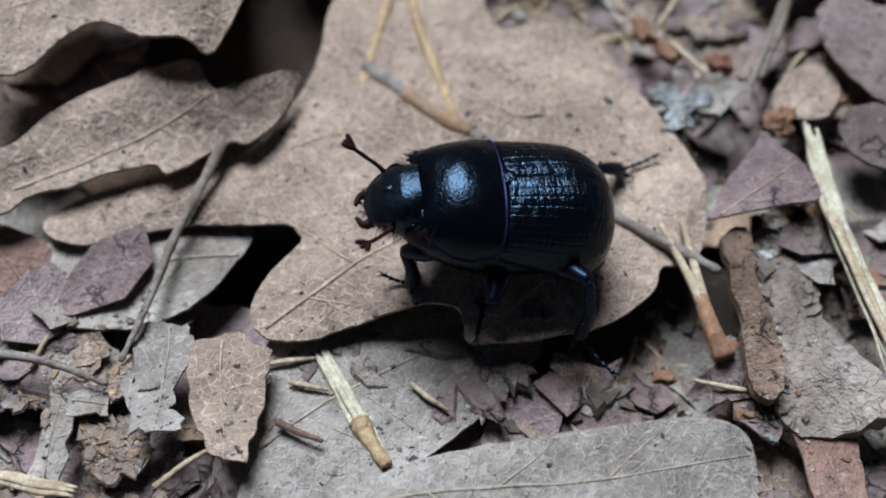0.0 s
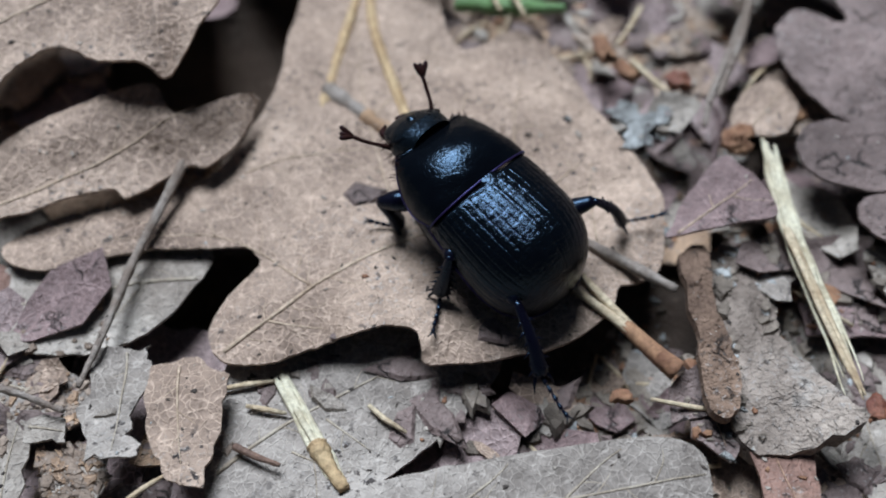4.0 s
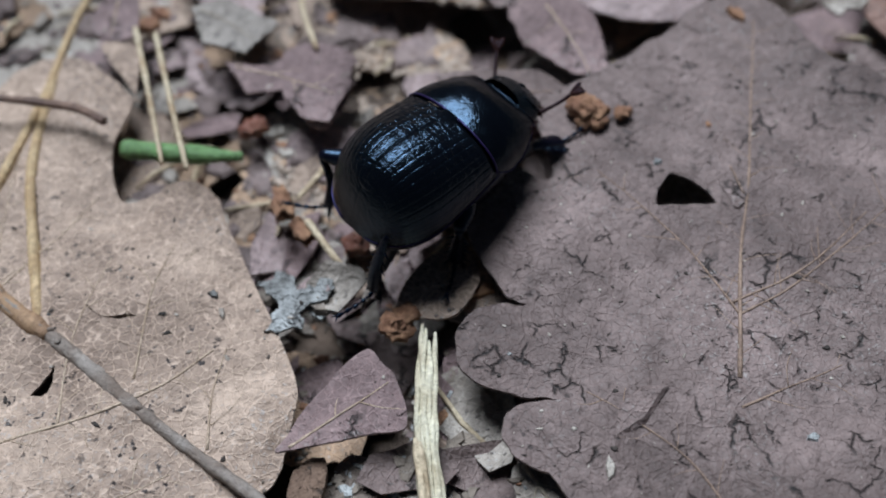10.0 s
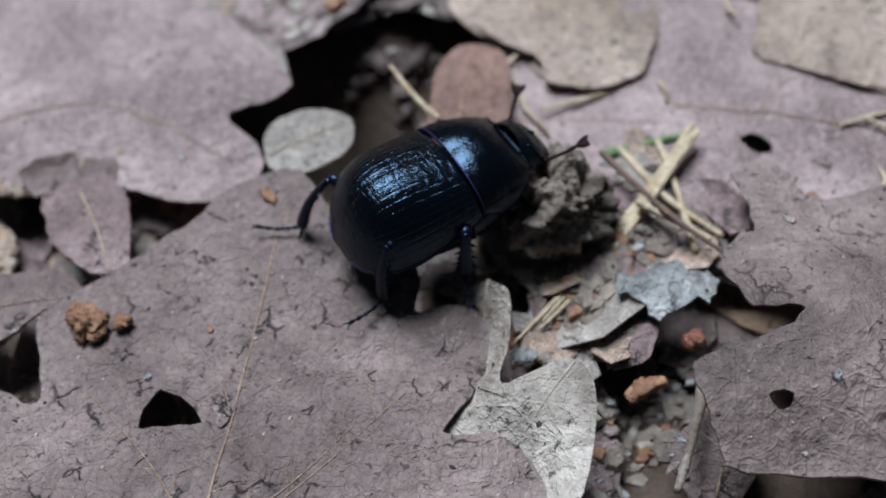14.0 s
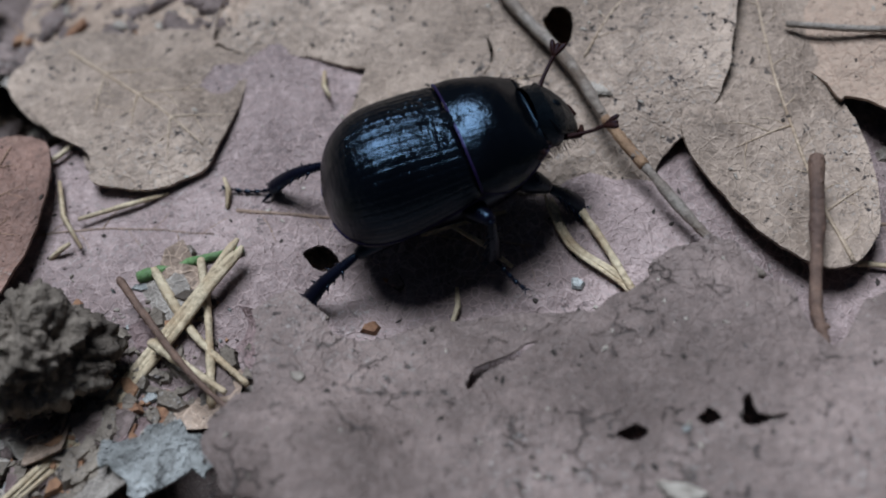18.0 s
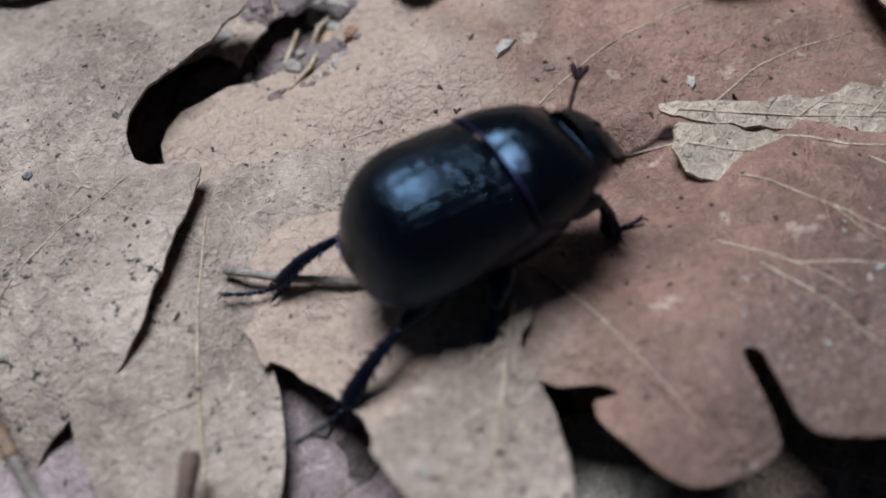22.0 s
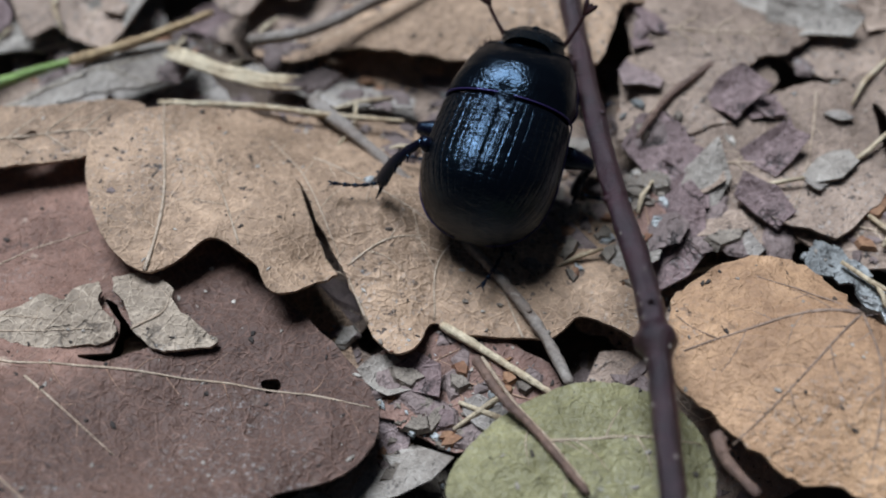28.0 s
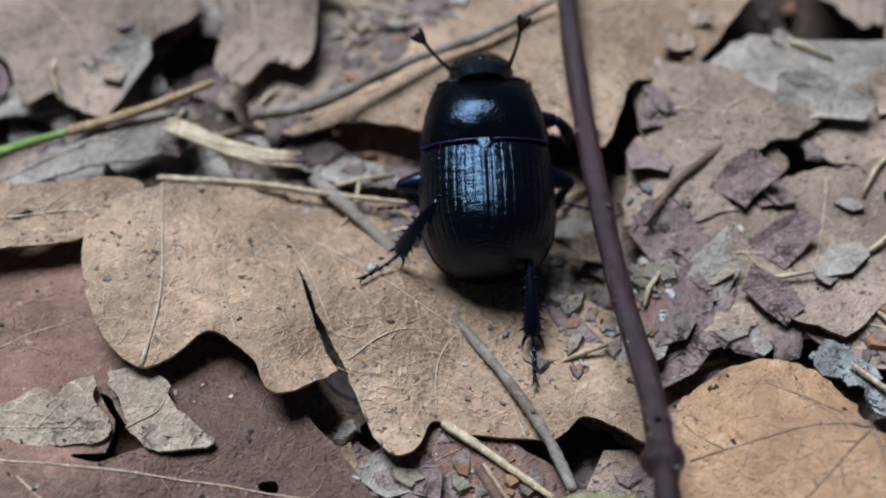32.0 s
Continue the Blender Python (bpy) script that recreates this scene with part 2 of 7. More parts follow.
def soil_material():
    m, nt, bsdf = node_material("soil")
    v = millimetres(nt)
    n1, n2 = noise_tex(nt, v, 0.12, 5), noise_tex(nt, v, 1.1, 6, 0.7)
    col = mix_colour(nt, ramp(nt, n1, 0.35, 0.65), (0.055, 0.038, 0.028), (0.13, 0.09, 0.065))
    col = mix_colour(nt, ramp(nt, n2, 0.55, 0.75, 0.0, 0.7), col, (0.22, 0.17, 0.13))
    nt.links.new(col, bsdf.inputs["Base Color"])
    bsdf.inputs["Roughness"].default_value = 0.9
    bumped(nt, bsdf, n2, 0.0008, 0.9)
    return m


M_SOIL = soil_material()


def shell_material(name, base, rough, metallic=0.0, pits=0.5, size=2.2, wrinkle=0.0, gloss=0.5):
    """Black beetle cuticle: glossy, finely pitted, with a faint blue sheen."""
    m, nt, bsdf = node_material(name)
    v = millimetres(nt)
    n = noise_tex(nt, v, size, 5, 0.65)
    bsdf.inputs["Base Color"].default_value = (*base, 1)
    bsdf.inputs["Metallic"].default_value = metallic
    edge = nt.nodes.new("ShaderNodeLayerWeight")
    edge.inputs["Blend"].default_value = 0.5
    nt.links.new(ramp(nt, edge.outputs["Facing"], 0.3, 0.8, gloss, 0.15 * gloss), bsdf.inputs["Specular IOR Level"])
    bsdf.inputs["Specular Tint"].default_value = (0.38, 0.66, 1.0, 1)
    wear = noise_tex(nt, v, 0.45, 3)
    nt.links.new(calc(nt, "ADD", ramp(nt, n, 0.3, 0.7, -0.04, 0.06), ramp(nt, wear, 0.35, 0.65, rough - 0.04, rough + 0.06)), bsdf.inputs["Roughness"])
    first = bumped(nt, bsdf, n, 0.000022, pits)
    pit = ramp(nt, cells(nt, v, size * 1.7), 0.0, 0.25)
    first = bumped(nt, bsdf, pit, 0.000012, pits * 0.7, first)
    if wrinkle:
        # short ripples across the wing cases
        across = noise_tex(nt, millimetres(nt, (0.8, 3.2, 0.8)), 1.0, 3, 0.6, 1.0)
        bumped(nt, bsdf, across, 0.00007, wrinkle, first)
    return m


M_SHELL = shell_material("black_shell", (0.0015, 0.002, 0.003), 0.14, pits=0.8, size=2.6, wrinkle=1.0, gloss=0.46)
M_PRONOTUM = shell_material("black_pronotum", (0.0015, 0.002, 0.003), 0.16, pits=1.0, size=1.9, gloss=0.32)
M_HEAD = shell_material("dull_black_head", (0.002, 0.003, 0.004), 0.27, pits=1.0, size=2.4, gloss=0.45)
M_LEG = shell_material("violet_black_leg", (0.0025, 0.002, 0.006), 0.27, 0.0, gloss=0.4)
M_EDGE = shell_material("violet_edge", (0.025, 0.014, 0.06), 0.35, 0.5)
M_ANTENNA = shell_material("dark_brown_antenna", (0.022, 0.008, 0.006), 0.5, gloss=0.12)


# ---- mesh helpers ----
def mesh_object(name, verts, faces, material, parent=None, label="", smooth=True, at=None):
    """One mesh object from points in millimetres."""
    me = bpy.data.meshes.new(name)
    me.from_pydata([tuple(c * MM for c in v) for v in verts], [], [tuple(f) for f in faces])
    me.materials.append(material)
    if smooth:
        me.polygons.foreach_set("use_smooth", [True] * len(me.polygons))
    me.update()
    ob = new(name, me)
    if parent is not None:
        ob.parent = parent
    if at is not None:
        ob.location = [c * MM for c in at]
    if label:
        ob["label"] = label
    return ob


def empty(name, at=(0, 0, 0)):
    ob = new(name)
    ob.empty_display_size = 0.002
    ob.location = [c * MM for c in at]
    return ob


def spline(points, steps, closed=False):
    """Catmull-Rom through the points."""
    p = np.array(points, float)
    n = len(p)
    out = []
    for i in range(n if closed else n - 1):
        if closed:
            a, b, c, d = p[i - 1], p[i], p[(i + 1) % n], p[(i + 2) % n]
        else:
            b, c = p[i], p[i + 1]
            a = p[i - 1] if i else 2 * b - c
            d = p[i + 2] if i + 2 < n else 2 * c - b
        for s in range(steps):
            t = s / steps
            out.append(0.5 * (2 * b + (c - a) * t + (2 * a - 5 * b + 4 * c - d) * t**2 + (3 * b - a - 3 * c + d) * t**3))
    if not closed:
        out.append(p[-1])
    return np.array(out)


def tube(path, radii, sides=8, flat=1.0):
    """Points and faces of a tapered tube along a path; flat: how thick it is upwards, as a share of its width."""
    path = np.array(path, float)
    n = len(path)
    verts, faces = [], []
    along = np.gradient(path, axis=0)
    for i in range(n):
        a = along[i] / (np.linalg.norm(along[i]) + 1e-9)
        side = np.cross(a, (0, 0, 1))
        if np.linalg.norm(side) < 0.05:
            side = np.cross(a, (0, 1, 0))
        side /= np.linalg.norm(side)
        up = np.cross(side, a)
        for k in range(sides):
            w = 2 * math.pi * k / sides
            verts.append(path[i] + radii[i] * (math.cos(w) * side + flat * math.sin(w) * up))
    for i in range(n - 1):
        for k in range(sides):
            k2 = (k + 1) % sides
            faces.append((i * sides + k, i * sides + k2, (i + 1) * sides + k2, (i + 1) * sides + k))
    faces.append(tuple(range(sides - 1, -1, -1)))
    faces.append(tuple((n - 1) * sides + k for k in range(sides)))
    return verts, faces


def joined(pieces):
    verts, faces = [], []
    for v, f in pieces:
        faces += [[i + len(verts) for i in q] for q in f]
        verts += list(v)
    return verts, faces


def inside(points, poly):
    """Which of the points lie inside the polygon."""
    x, y = points[:, 0], points[:, 1]
    hit = np.zeros(len(points), bool)
    for (x0, y0), (x1, y1) in zip(poly, np.roll(poly, -1, 0)):
        cross = (y0 > y) != (y1 > y)
        with np.errstate(divide="ignore", invalid="ignore"):
            hit ^= cross & (x < (x1 - x0) * (y - y0) / (y1 - y0) + x0)
    return hit


def wave(x, y, seed, scale):
    return noise.noise((x * scale + seed * 7.31, y * scale - seed * 3.17, seed * 1.7))


LEAF_COUNT = [0]
VEINS = {"dark_cracked_leaf": M_VEINDARK, "dull_dark_leaf": M_VEINDARK, "orange_leaf": M_VEINDARK, "grey_leaf": M_VEINPALE, "pale_leaf": M_VEINPALE, "reddish_leaf": M_VEINRED, "half_red_leaf": M_VEIN, "pinkish_leaf": M_VEINDARK}


def leaf_surface(outline, dome, seed, rumple, knots):
    edge = spline(outline, 3, True)
    rim_count = len(edge)
    if knots:
        edge = np.r_[edge, np.repeat(np.array(knots, float), 3, 0)]

    def height(pts):
        d2 = ((pts[:, None, :2] - edge[None, :, :2]) ** 2).sum(-1) + 0.05
        w = 1 / d2**1.5
        z = (w * edge[None, :, 2]).sum(1) / w.sum(1)
        rim = np.sqrt(d2[:, :rim_count].min(1))
        lift = 1 - np.exp(-rim / 2.5)
        bump = np.array([wave(x, y, seed, 0.11) * 1.0 + wave(x, y, seed + 5, 0.35) * 0.35 for x, y in pts[:, :2]])
        return z + dome * lift + rumple * bump
    return height


def own_veins(rim, rnd, branched):
    """A midrib along the blade's long way, with side veins that stay inside the rim."""
    mid = rim.mean(0)
    _, _, axes = np.linalg.svd(rim - mid)
    a, b = axes[0], axes[1]
    reach = 0.85 * np.abs((rim - mid) @ a).max()
    def kept(points):
        ok = inside(np.array(points), rim)
        return [tuple(p) for p, k in zip(points, ok) if k]
    bend = rnd.uniform(-0.08, 0.08) * reach
    lines = [kept([mid + a * reach * u + b * bend * (1 - u * u) for u in (-1, -0.66, -0.33, 0, 0.33, 0.66, 1)])]
    if branched:
        for u in (-0.5, -0.1, 0.3):
            for w in (-1, 1):
                start = mid + a * reach * u + b * bend * (1 - u * u)
                far = 0.5 * reach * rnd.uniform(0.6, 1.0)
                lines.append(kept([start + (a * 0.7 + b * w * 0.8) * far * k + a * 0.1 * far * k * k for k in (0, 0.35, 0.7, 1.0)]))
    return [q for q in lines if len(q) >= 3]


def leaf(name, label, material, at, outline, veins=(), holes=(), knots=(), dome=0.4, ragged=0.1, rumple=0.7, grain=0.9, thick=0.22, angular=False, category="leaf", group=""):
    """A dry leaf: a thin rumpled blade inside a smooth lobed outline, with raised veins and torn holes."""
    LEAF_COUNT[0] += 1
    seed = LEAF_COUNT[0]
    rnd = random.Random(seed)
    thing = tagged(empty(name, at), label, category, group)
    height = leaf_surface(outline, dome, seed, rumple, knots)
    rim = spline(outline, 6, True)[:, :2]
    if angular:
        p = np.array(outline)[:, :2]
        rim = np.array([a + (b - a) * k / 7 for a, b in zip(p, np.roll(p, -1, 0)) for k in range(7)])
    for i, (x, y) in enumerate(rim):
        rim[i] += ragged * np.array([wave(x, y, seed + 11, 0.9) + 0.5 * wave(x, y, seed + 13, 2.3), wave(x, y, seed + 23, 0.9) + 0.5 * wave(x, y, seed + 25, 2.3)])
    if not veins and name in ("oak_leaf", "withered_leaf", "leaf_fragment") and material != M_DARK:
        veins = own_veins(rim, rnd, name != "leaf_fragment")
    rims = [rim]
    for h in holes:
        q = spline([(x, y, 0) for x, y in h], 3, True)[:, :2]
        for i, (x, y) in enumerate(q):
            q[i] += 0.25 * np.array([wave(x, y, seed + 31, 1.5), wave(x, y, seed + 41, 1.5)])
        rims.append(q)
    cut = rims[1:]
    lo, hi = rim.min(0), rim.max(0)
    area = (hi - lo).prod()
    step = max(grain, math.sqrt(area / 4500))
    grid = np.array([(x + rnd.uniform(-0.2, 0.2) * step, y + rnd.uniform(-0.2, 0.2) * step)
                     for y in np.arange(lo[1], hi[1], step) for x in np.arange(lo[0], hi[0], step)])
    ok = inside(grid, rim)
    for q in rims[1:]:
        ok &= ~inside(grid, q)
    near = np.concatenate(rims)
    ok &= (((grid[:, None] - near[None]) ** 2).sum(-1).min(1) > (0.3 * step) ** 2)
    pts = [Vector(p) for p in near] + [Vector(p) for p in grid[ok]]
    edges, n = [], 0
    for q in rims:
        edges += [(n + i, n + (i + 1) % len(q)) for i in range(len(q))]
        n += len(q)
    made, _, tris, *_ = delaunay_2d_cdt(pts, edges, [], 0, 1e-4)
    flat = np.array([tuple(p) for p in made])
    tris = np.array([t for t in tris if len(t) == 3])
    mid = flat[tris].mean(1)
    ok = inside(mid, rim)
    for q in rims[1:]:
        ok &= ~inside(mid, q)
    tris = tris[ok]
    z = height(flat)
    top = np.c_[flat, z]
    low = np.c_[flat, z - thick]
    count = {}
    for a, b, c in tris:
        for e in ((a, b), (b, c), (c, a)):
            count[e] = count.get(e, 0) + 1
    m = len(top)
    faces = [tuple(t) for t in tris] + [(c + m, b + m, a + m) for a, b, c in tris]
    rims = [(a, b) for (a, b) in count if (b, a) not in count]
    ids = {v: 2 * m + i for i, v in enumerate(sorted({v for e in rims for v in e}))}
    own = sorted(ids)
    faces += [(ids[b], ids[a], ids[a] + len(own), ids[b] + len(own)) for a, b in rims]
    mesh_object("blade", np.r_[top, low, top[own], low[own]], faces, material, thing)
    for i, v in enumerate(veins):
        line = spline([(x, y, 0) for x, y in v], 8)
        line[:, 2] = height(line) + 0.02
        size = (0.15 if i == 0 else 0.085) * (0.6 if name == "leaf_fragment" else 1.0)
        radii = size * np.linspace(1.0, 0.4, len(line)) * (1 + 0.15 * np.sin(np.arange(len(line)) * 1.3))
        verts, fs = tube(line, radii, 6, 0.7)
        mesh_object("midrib" if i == 0 else "side_vein", verts, fs, VEINS.get(material.name, M_VEIN), thing)
    twigs = []
    if name != "lichen_patch":
        for i, v in enumerate(veins):
            line = spline([(x, y, 0) for x, y in v], 8)
            run = np.r_[0, np.cumsum(np.hypot(*np.diff(line[:, :2], axis=0).T))]
            for j, s in enumerate(np.arange(1.5, run[-1] - 0.5, 1.7)):
                p = np.array([np.interp(s, run, line[:, k]) for k in (0, 1)])
                q = np.array([np.interp(s + 0.5, run, line[:, k]) for k in (0, 1)]) - p
                a = math.atan2(q[1], q[0]) + (1 if j % 2 else -1) * radians(rnd.uniform(40, 65))
                n = rnd.uniform(1.5, 3.2)
                bend = a + rnd.uniform(-0.5, 0.5)
                pts = np.array([p, p + 0.5 * n * np.array([math.cos(a), math.sin(a)]), p + 0.5 * n * np.array([math.cos(a) + math.cos(bend), math.sin(a) + math.sin(bend)])])
                if not inside(pts, rim).all() or any(inside(pts, h).any() for h in cut):
                    continue
                pts = spline(np.c_[pts, [0, 0, 0]], 3)
                pts[:, 2] = height(pts) - 0.01
                twigs.append(tube(pts, np.linspace(0.055, 0.025, len(pts)), 4, 0.7))
    if twigs:
        vs, fs = joined(twigs)
        tagged(mesh_object("vein_network", vs, fs, M_VEINRED if material == M_REDTAN else VEINS.get(material.name, M_VEIN), thing), kind="stuff")
    return thing


def stick(name, label, material, radius, points, flat=1.0, node=0.0, category="", fibres=0, sleeve=None):
    """A twig, stalk or blade of straw along a line: fluted and uneven, or a bundle of split fibres."""
    LEAF_COUNT[0] += 1
    seed = LEAF_COUNT[0]
    rnd = random.Random(seed)
    at = np.array(points[0])
    line = spline(np.array(points) - at, 16)
    n = len(line)
    kind = category or name.split("_")[-1]
    if fibres:
        thing = tagged(empty(name, at), label, kind)
        ahead = line[-1] - line[0]
        side = np.cross(ahead / np.linalg.norm(ahead), (0, 0, 1))
        for k in range(fibres):
            u = (k - 0.5 * (fibres - 1)) / (0.5 * fibres)
            a, b = rnd.randint(0, n // 8), n - rnd.randint(0, n // 6)
            part_line = np.array([p + side * radius * (u * (0.75 + 0.35 * i / n) + 0.25 * wave(i * 0.12, k, seed, 1.0)) + np.array((0, 0, 0.25 * radius * (1 - u * u) + 0.2 * wave(i * 0.1, k, seed + 2, 1.0)))
                                  for i, p in enumerate(line)])[a:b]
            m = len(part_line)
            radii = radius * (1.6 / fibres) * np.interp(np.linspace(0, 1, m), [0, 0.06, 0.8, 1], [0.5, 1.1, 0.9, 0.25])
            v, f = tube(part_line, radii, 7, 0.7)
            mesh_object("fibre", v, f, material, thing)
        return thing
    sides = 14
    radii = []
    for i, p in enumerate(line):
        s = i / (n - 1)
        even = 0.35 if node else 1.0
        r = radius * (1.05 - 0.4 * s * even + 0.22 * even * wave(p[0], p[1], seed, 0.5) + 0.16 * even * wave(p[0], p[1], seed + 3, 2.2))
        if node:
            r += radius * 0.7 * math.exp(-(((s - node) / 0.018) ** 2))
        radii.append(r * (0.75 if i in (0, n - 1) else 1))
    verts, faces = tube(line, radii, sides, flat)
    # flutes along the bark
    for i in range(n):
        for k in range(sides):
            q = 0.16 * noise.noise((math.cos(2 * math.pi * k / sides) * 1.8 + seed, math.sin(2 * math.pi * k / sides) * 1.8, i * 0.05)) + 0.12 * noise.noise((k * 1.7, i * 0.45, seed * 1.3))
            verts[i * sides + k] = line[i] + (np.array(verts[i * sides + k]) - line[i]) * (1 + q)
    thing = tagged(empty(name, at), label, kind)
    mesh_object("stem", verts, faces, material, thing)
    if sleeve:
        a, b = int(sleeve[0] * n), int(sleeve[1] * n)
        v, f = tube(line[a:b], [q * (1.1 + 0.14 * wave(i * 0.5, 1.0, seed, 1.0)) for i, q in enumerate(radii[a:b])], 10)
        mesh_object("bark_sleeve", v, f, sleeve[2], thing, "loose brown bark")
    if node:
        for _ in range(34):
            i, a = rnd.randint(3, n - 4), rnd.uniform(0, math.pi)
            d = line[i + 1] - line[i - 1]
            side = np.cross(d / np.linalg.norm(d), (0, 0, 1))
            c = line[i] + radii[i] * 0.98 * (math.cos(a) * side + math.sin(a) * np.array((0, 0, 1)))
            v, f = ball(c, (0.09, 0.11, 0.07), 5, 7)
            mesh_object("lenticel", v, f, M_PALE, thing)
    if name == "twig":
        for _ in range(3):
            i = rnd.randint(3, n - 4)
            a = rnd.uniform(0, math.pi)
            d = line[i + 1] - line[i - 1]
            side = np.cross(d / np.linalg.norm(d), (0, 0, 1))
            c = line[i] + radii[i] * 0.85 * (math.cos(a) * side + math.sin(a) * np.array((0, 0, 1)))
            v, f = ball(c, [0.5 * radius * rnd.uniform(0.5, 1.1) for _ in range(3)], 6, 8)
            mesh_object("knot", v, f, material, thing)
    return thing


def ball(centre, size, rings=14, sides=20):
    verts, faces = [], []
    for i in range(rings + 1):
        a = math.pi * i / rings
        for k in range(sides):
            b = 2 * math.pi * k / sides
            verts.append((centre[0] + size[0] * math.sin(a) * math.cos(b), centre[1] + size[1] * math.sin(a) * math.sin(b), centre[2] + size[2] * math.cos(a)))
    for i in range(rings):
        for k in range(sides):
            faces.append((i * sides + k, (i + 1) * sides + k, (i + 1) * sides + (k + 1) % sides, i * sides + (k + 1) % sides))
    return verts, faces
# deep dark hollows with nothing lying in them: x, y, radius
HOLLOWS = ((-13, 1, 11), (206, 80, 6), (62, 35, 5), (49, 30, 6), (54, 24, 6), (-14, -26, 4))


def in_hollow(x, y):
    return any((x - a) ** 2 + (y - b) ** 2 < q * q for a, b, q in HOLLOWS)


# ---- ground: one sheet to the horizon, rough under the litter ----
def ground():
    xs = np.r_[-20000, -5000, -1500, -400, np.arange(-130, 331, 4.0), 600, 1500, 5000, 20000]
    ys = np.r_[-20000, -5000, -1500, -400, np.arange(-150, 251, 4.0), 500, 1500, 5000, 20000]
    verts = [(x, y, -6.5 + 1.2 * wave(x, y, 3, 0.06) + 0.8 * wave(x, y, 4, 0.2) - sum(11 * math.exp(-((x - a) ** 2 + (y - b) ** 2) / (q * q)) for a, b, q in HOLLOWS)) for y in ys for x in xs]
    n = len(xs)
    faces = [(j * n + i, j * n + i + 1, (j + 1) * n + i + 1, (j + 1) * n + i) for j in range(len(ys) - 1) for i in range(n - 1)]
    tagged(mesh_object("ground", verts, faces, M_SOIL), "dark forest soil under leaf litter", "ground", kind="structure")


ground()

# ---- leaves ----
leaf("oak_leaf", "large lobed tan-brown dry oak leaf lying flat on the litter", M_TAN, (-2.2, -15.4, -0.6),
     [(-9.7, -12.8, -0.2), (-8.8, -14.8, -0.2), (-6.2, -15.1, -0.2), (-2.8, -13.7, -0.2), (-0.3, -13.4, 1.2), (1.6, -12.8, 1.2), (3.3, -13.1, 1.2), (3.8, -14.3, 1.2), (4, -15.1, 0.3), (6, -15.1, 0.3), (9.2, -14.5, 0.3), (12.5, -13.4, 0.3), (15.8, -10.8, 0.3), (16.6, -8.8, 0.3), (17.8, -8.1, -0.4), (19.6, -6.8, -0.4), (20.1, -3.4, -0.4), (19.8, 0.3, -0.4), (14.1, 10.9, -0.2), (12.7, 13.7, -0.2), (10.3, 15.1, -0.2), (7.8, 13.4, -0.2), (6.1, 13.2, -0.2), (5, 15.3, -0.2), (4.6, 17.8, -0.2), (5, 22.1, -0.2), (4.3, 27.2, -0.2), (1.4, 27.4, -0.2), (5.5, 22, -0.2), (0.3, 25.9, -0.2), (-5.1, 23.5, -0.2), (-6.8, 15.5, -0.2), (-7.3, 9.5, -0.2), (-8.4, 4.9, -0.2), (-11.4, 0, -0.2), (-16.6, -2.2, -0.2), (-21, -3.6, -0.2), (-24.2, -6.6, -0.2), (-22.3, -8.2, -0.2), (-18.4, -7.3, -0.2), (-14.8, -6.5, -0.2), (-10.7, -6.1, -0.2), (-8.2, -6.1, -0.2), (-7.4, -6.8, -0.2), (-7.1, -7.7, -0.2), (-9, -10.5, -0.2)],
     veins=[[(-8.6, -14.3), (-3.3, -9.7), (2.5, -6.1), (8.4, -3.3), (12.0, -1.2), (14.6, 1.5)], [(6.8, -12.8), (10, -9.5), (13.5, -6.9)], [(15.4, -5.2), (15.1, -1.6), (15.4, 1.7)], [(10.1, -0.9), (10, 5.1), (10.7, 9.3)], [(-8.8, 0.1), (-3.5, 1.7), (2, 2.6)], [(2.5, -6.1), (0.4, 1.5), (-1.2, 9), (-2.3, 21)], [(6.2, -4.4), (5.6, 1.2), (6.6, 8.2)], [(-0.6, 4.4), (2.4, 9.4), (4.4, 13.4)], [(-3.3, -9.7), (-9.5, -5.4), (-17, -5.6)], [(-6, -12.1), (-2.4, -12.6)]],
     holes=[[(3.9, -2.4), (4.6, -1), (4.9, -0.1), (5, -2)], [(5.7, 4.3), (7, 3.4), (9.5, 3.6), (7.5, 3.2)]], dome=0.6)
leaf("oak_leaf", "torn light brown oak leaf with ragged edge", M_TAN, (-20.6, -16.3, 1.6),
     [(-11.3, -6.6, -0.6), (-8.1, -6.4, -0.6), (-6.6, -4.8, -0.6), (-4.2, -3.9, -0.6), (-2.2, -2.9, -0.6), (1, -1.6, -0.6), (2.3, -2.2, -0.6), (5.7, 0.4, -0.6), (7.3, 0.2, -0.6), (9, 2.1, -0.6), (10.2, 5.3, -0.6), (9.9, 5.7, 0.9), (6.9, 4.3, 0.9), (4.7, 3.6, 0.9), (2.7, 6.2, 0.9), (-1.3, 4.4, 0.9), (-5.8, 1.6, 0.9), (-8.1, -1.5, 0.9), (-11.7, -3.6, 0.9)],
     veins=[[(-7.7, -4.5), (-1.7, -0.9), (6.1, 4.1)]])
leaf("oak_leaf", "curled brown oak leaf raised above a dark hollow", M_TAN, (-22.7, -8.4, 6.4),
     [(6.6, -3.5, -1.4), (5.2, -3.2, -0.4), (2.2, -2.8, -0.4), (-0.7, -1.6, -0.4), (-3.2, -2.8, -0.4), (-4.5, -5.5, -0.4), (-6.4, -6.6, -0.4), (-10, -5.7, -0.4), (-13.6, 3.3, -0.4), (-10.8, 11.5, -0.4), (-0.7, 13.3, -0.4), (8.5, 6.2, 1.6), (10.1, 2.2, 1.6), (9, -1.1, 1.6), (8, -3.3, 0.6)],
     veins=[[(9.1, 3.3), (-0.6, 2.8), (-10.4, -4.2)]], dome=1.2)
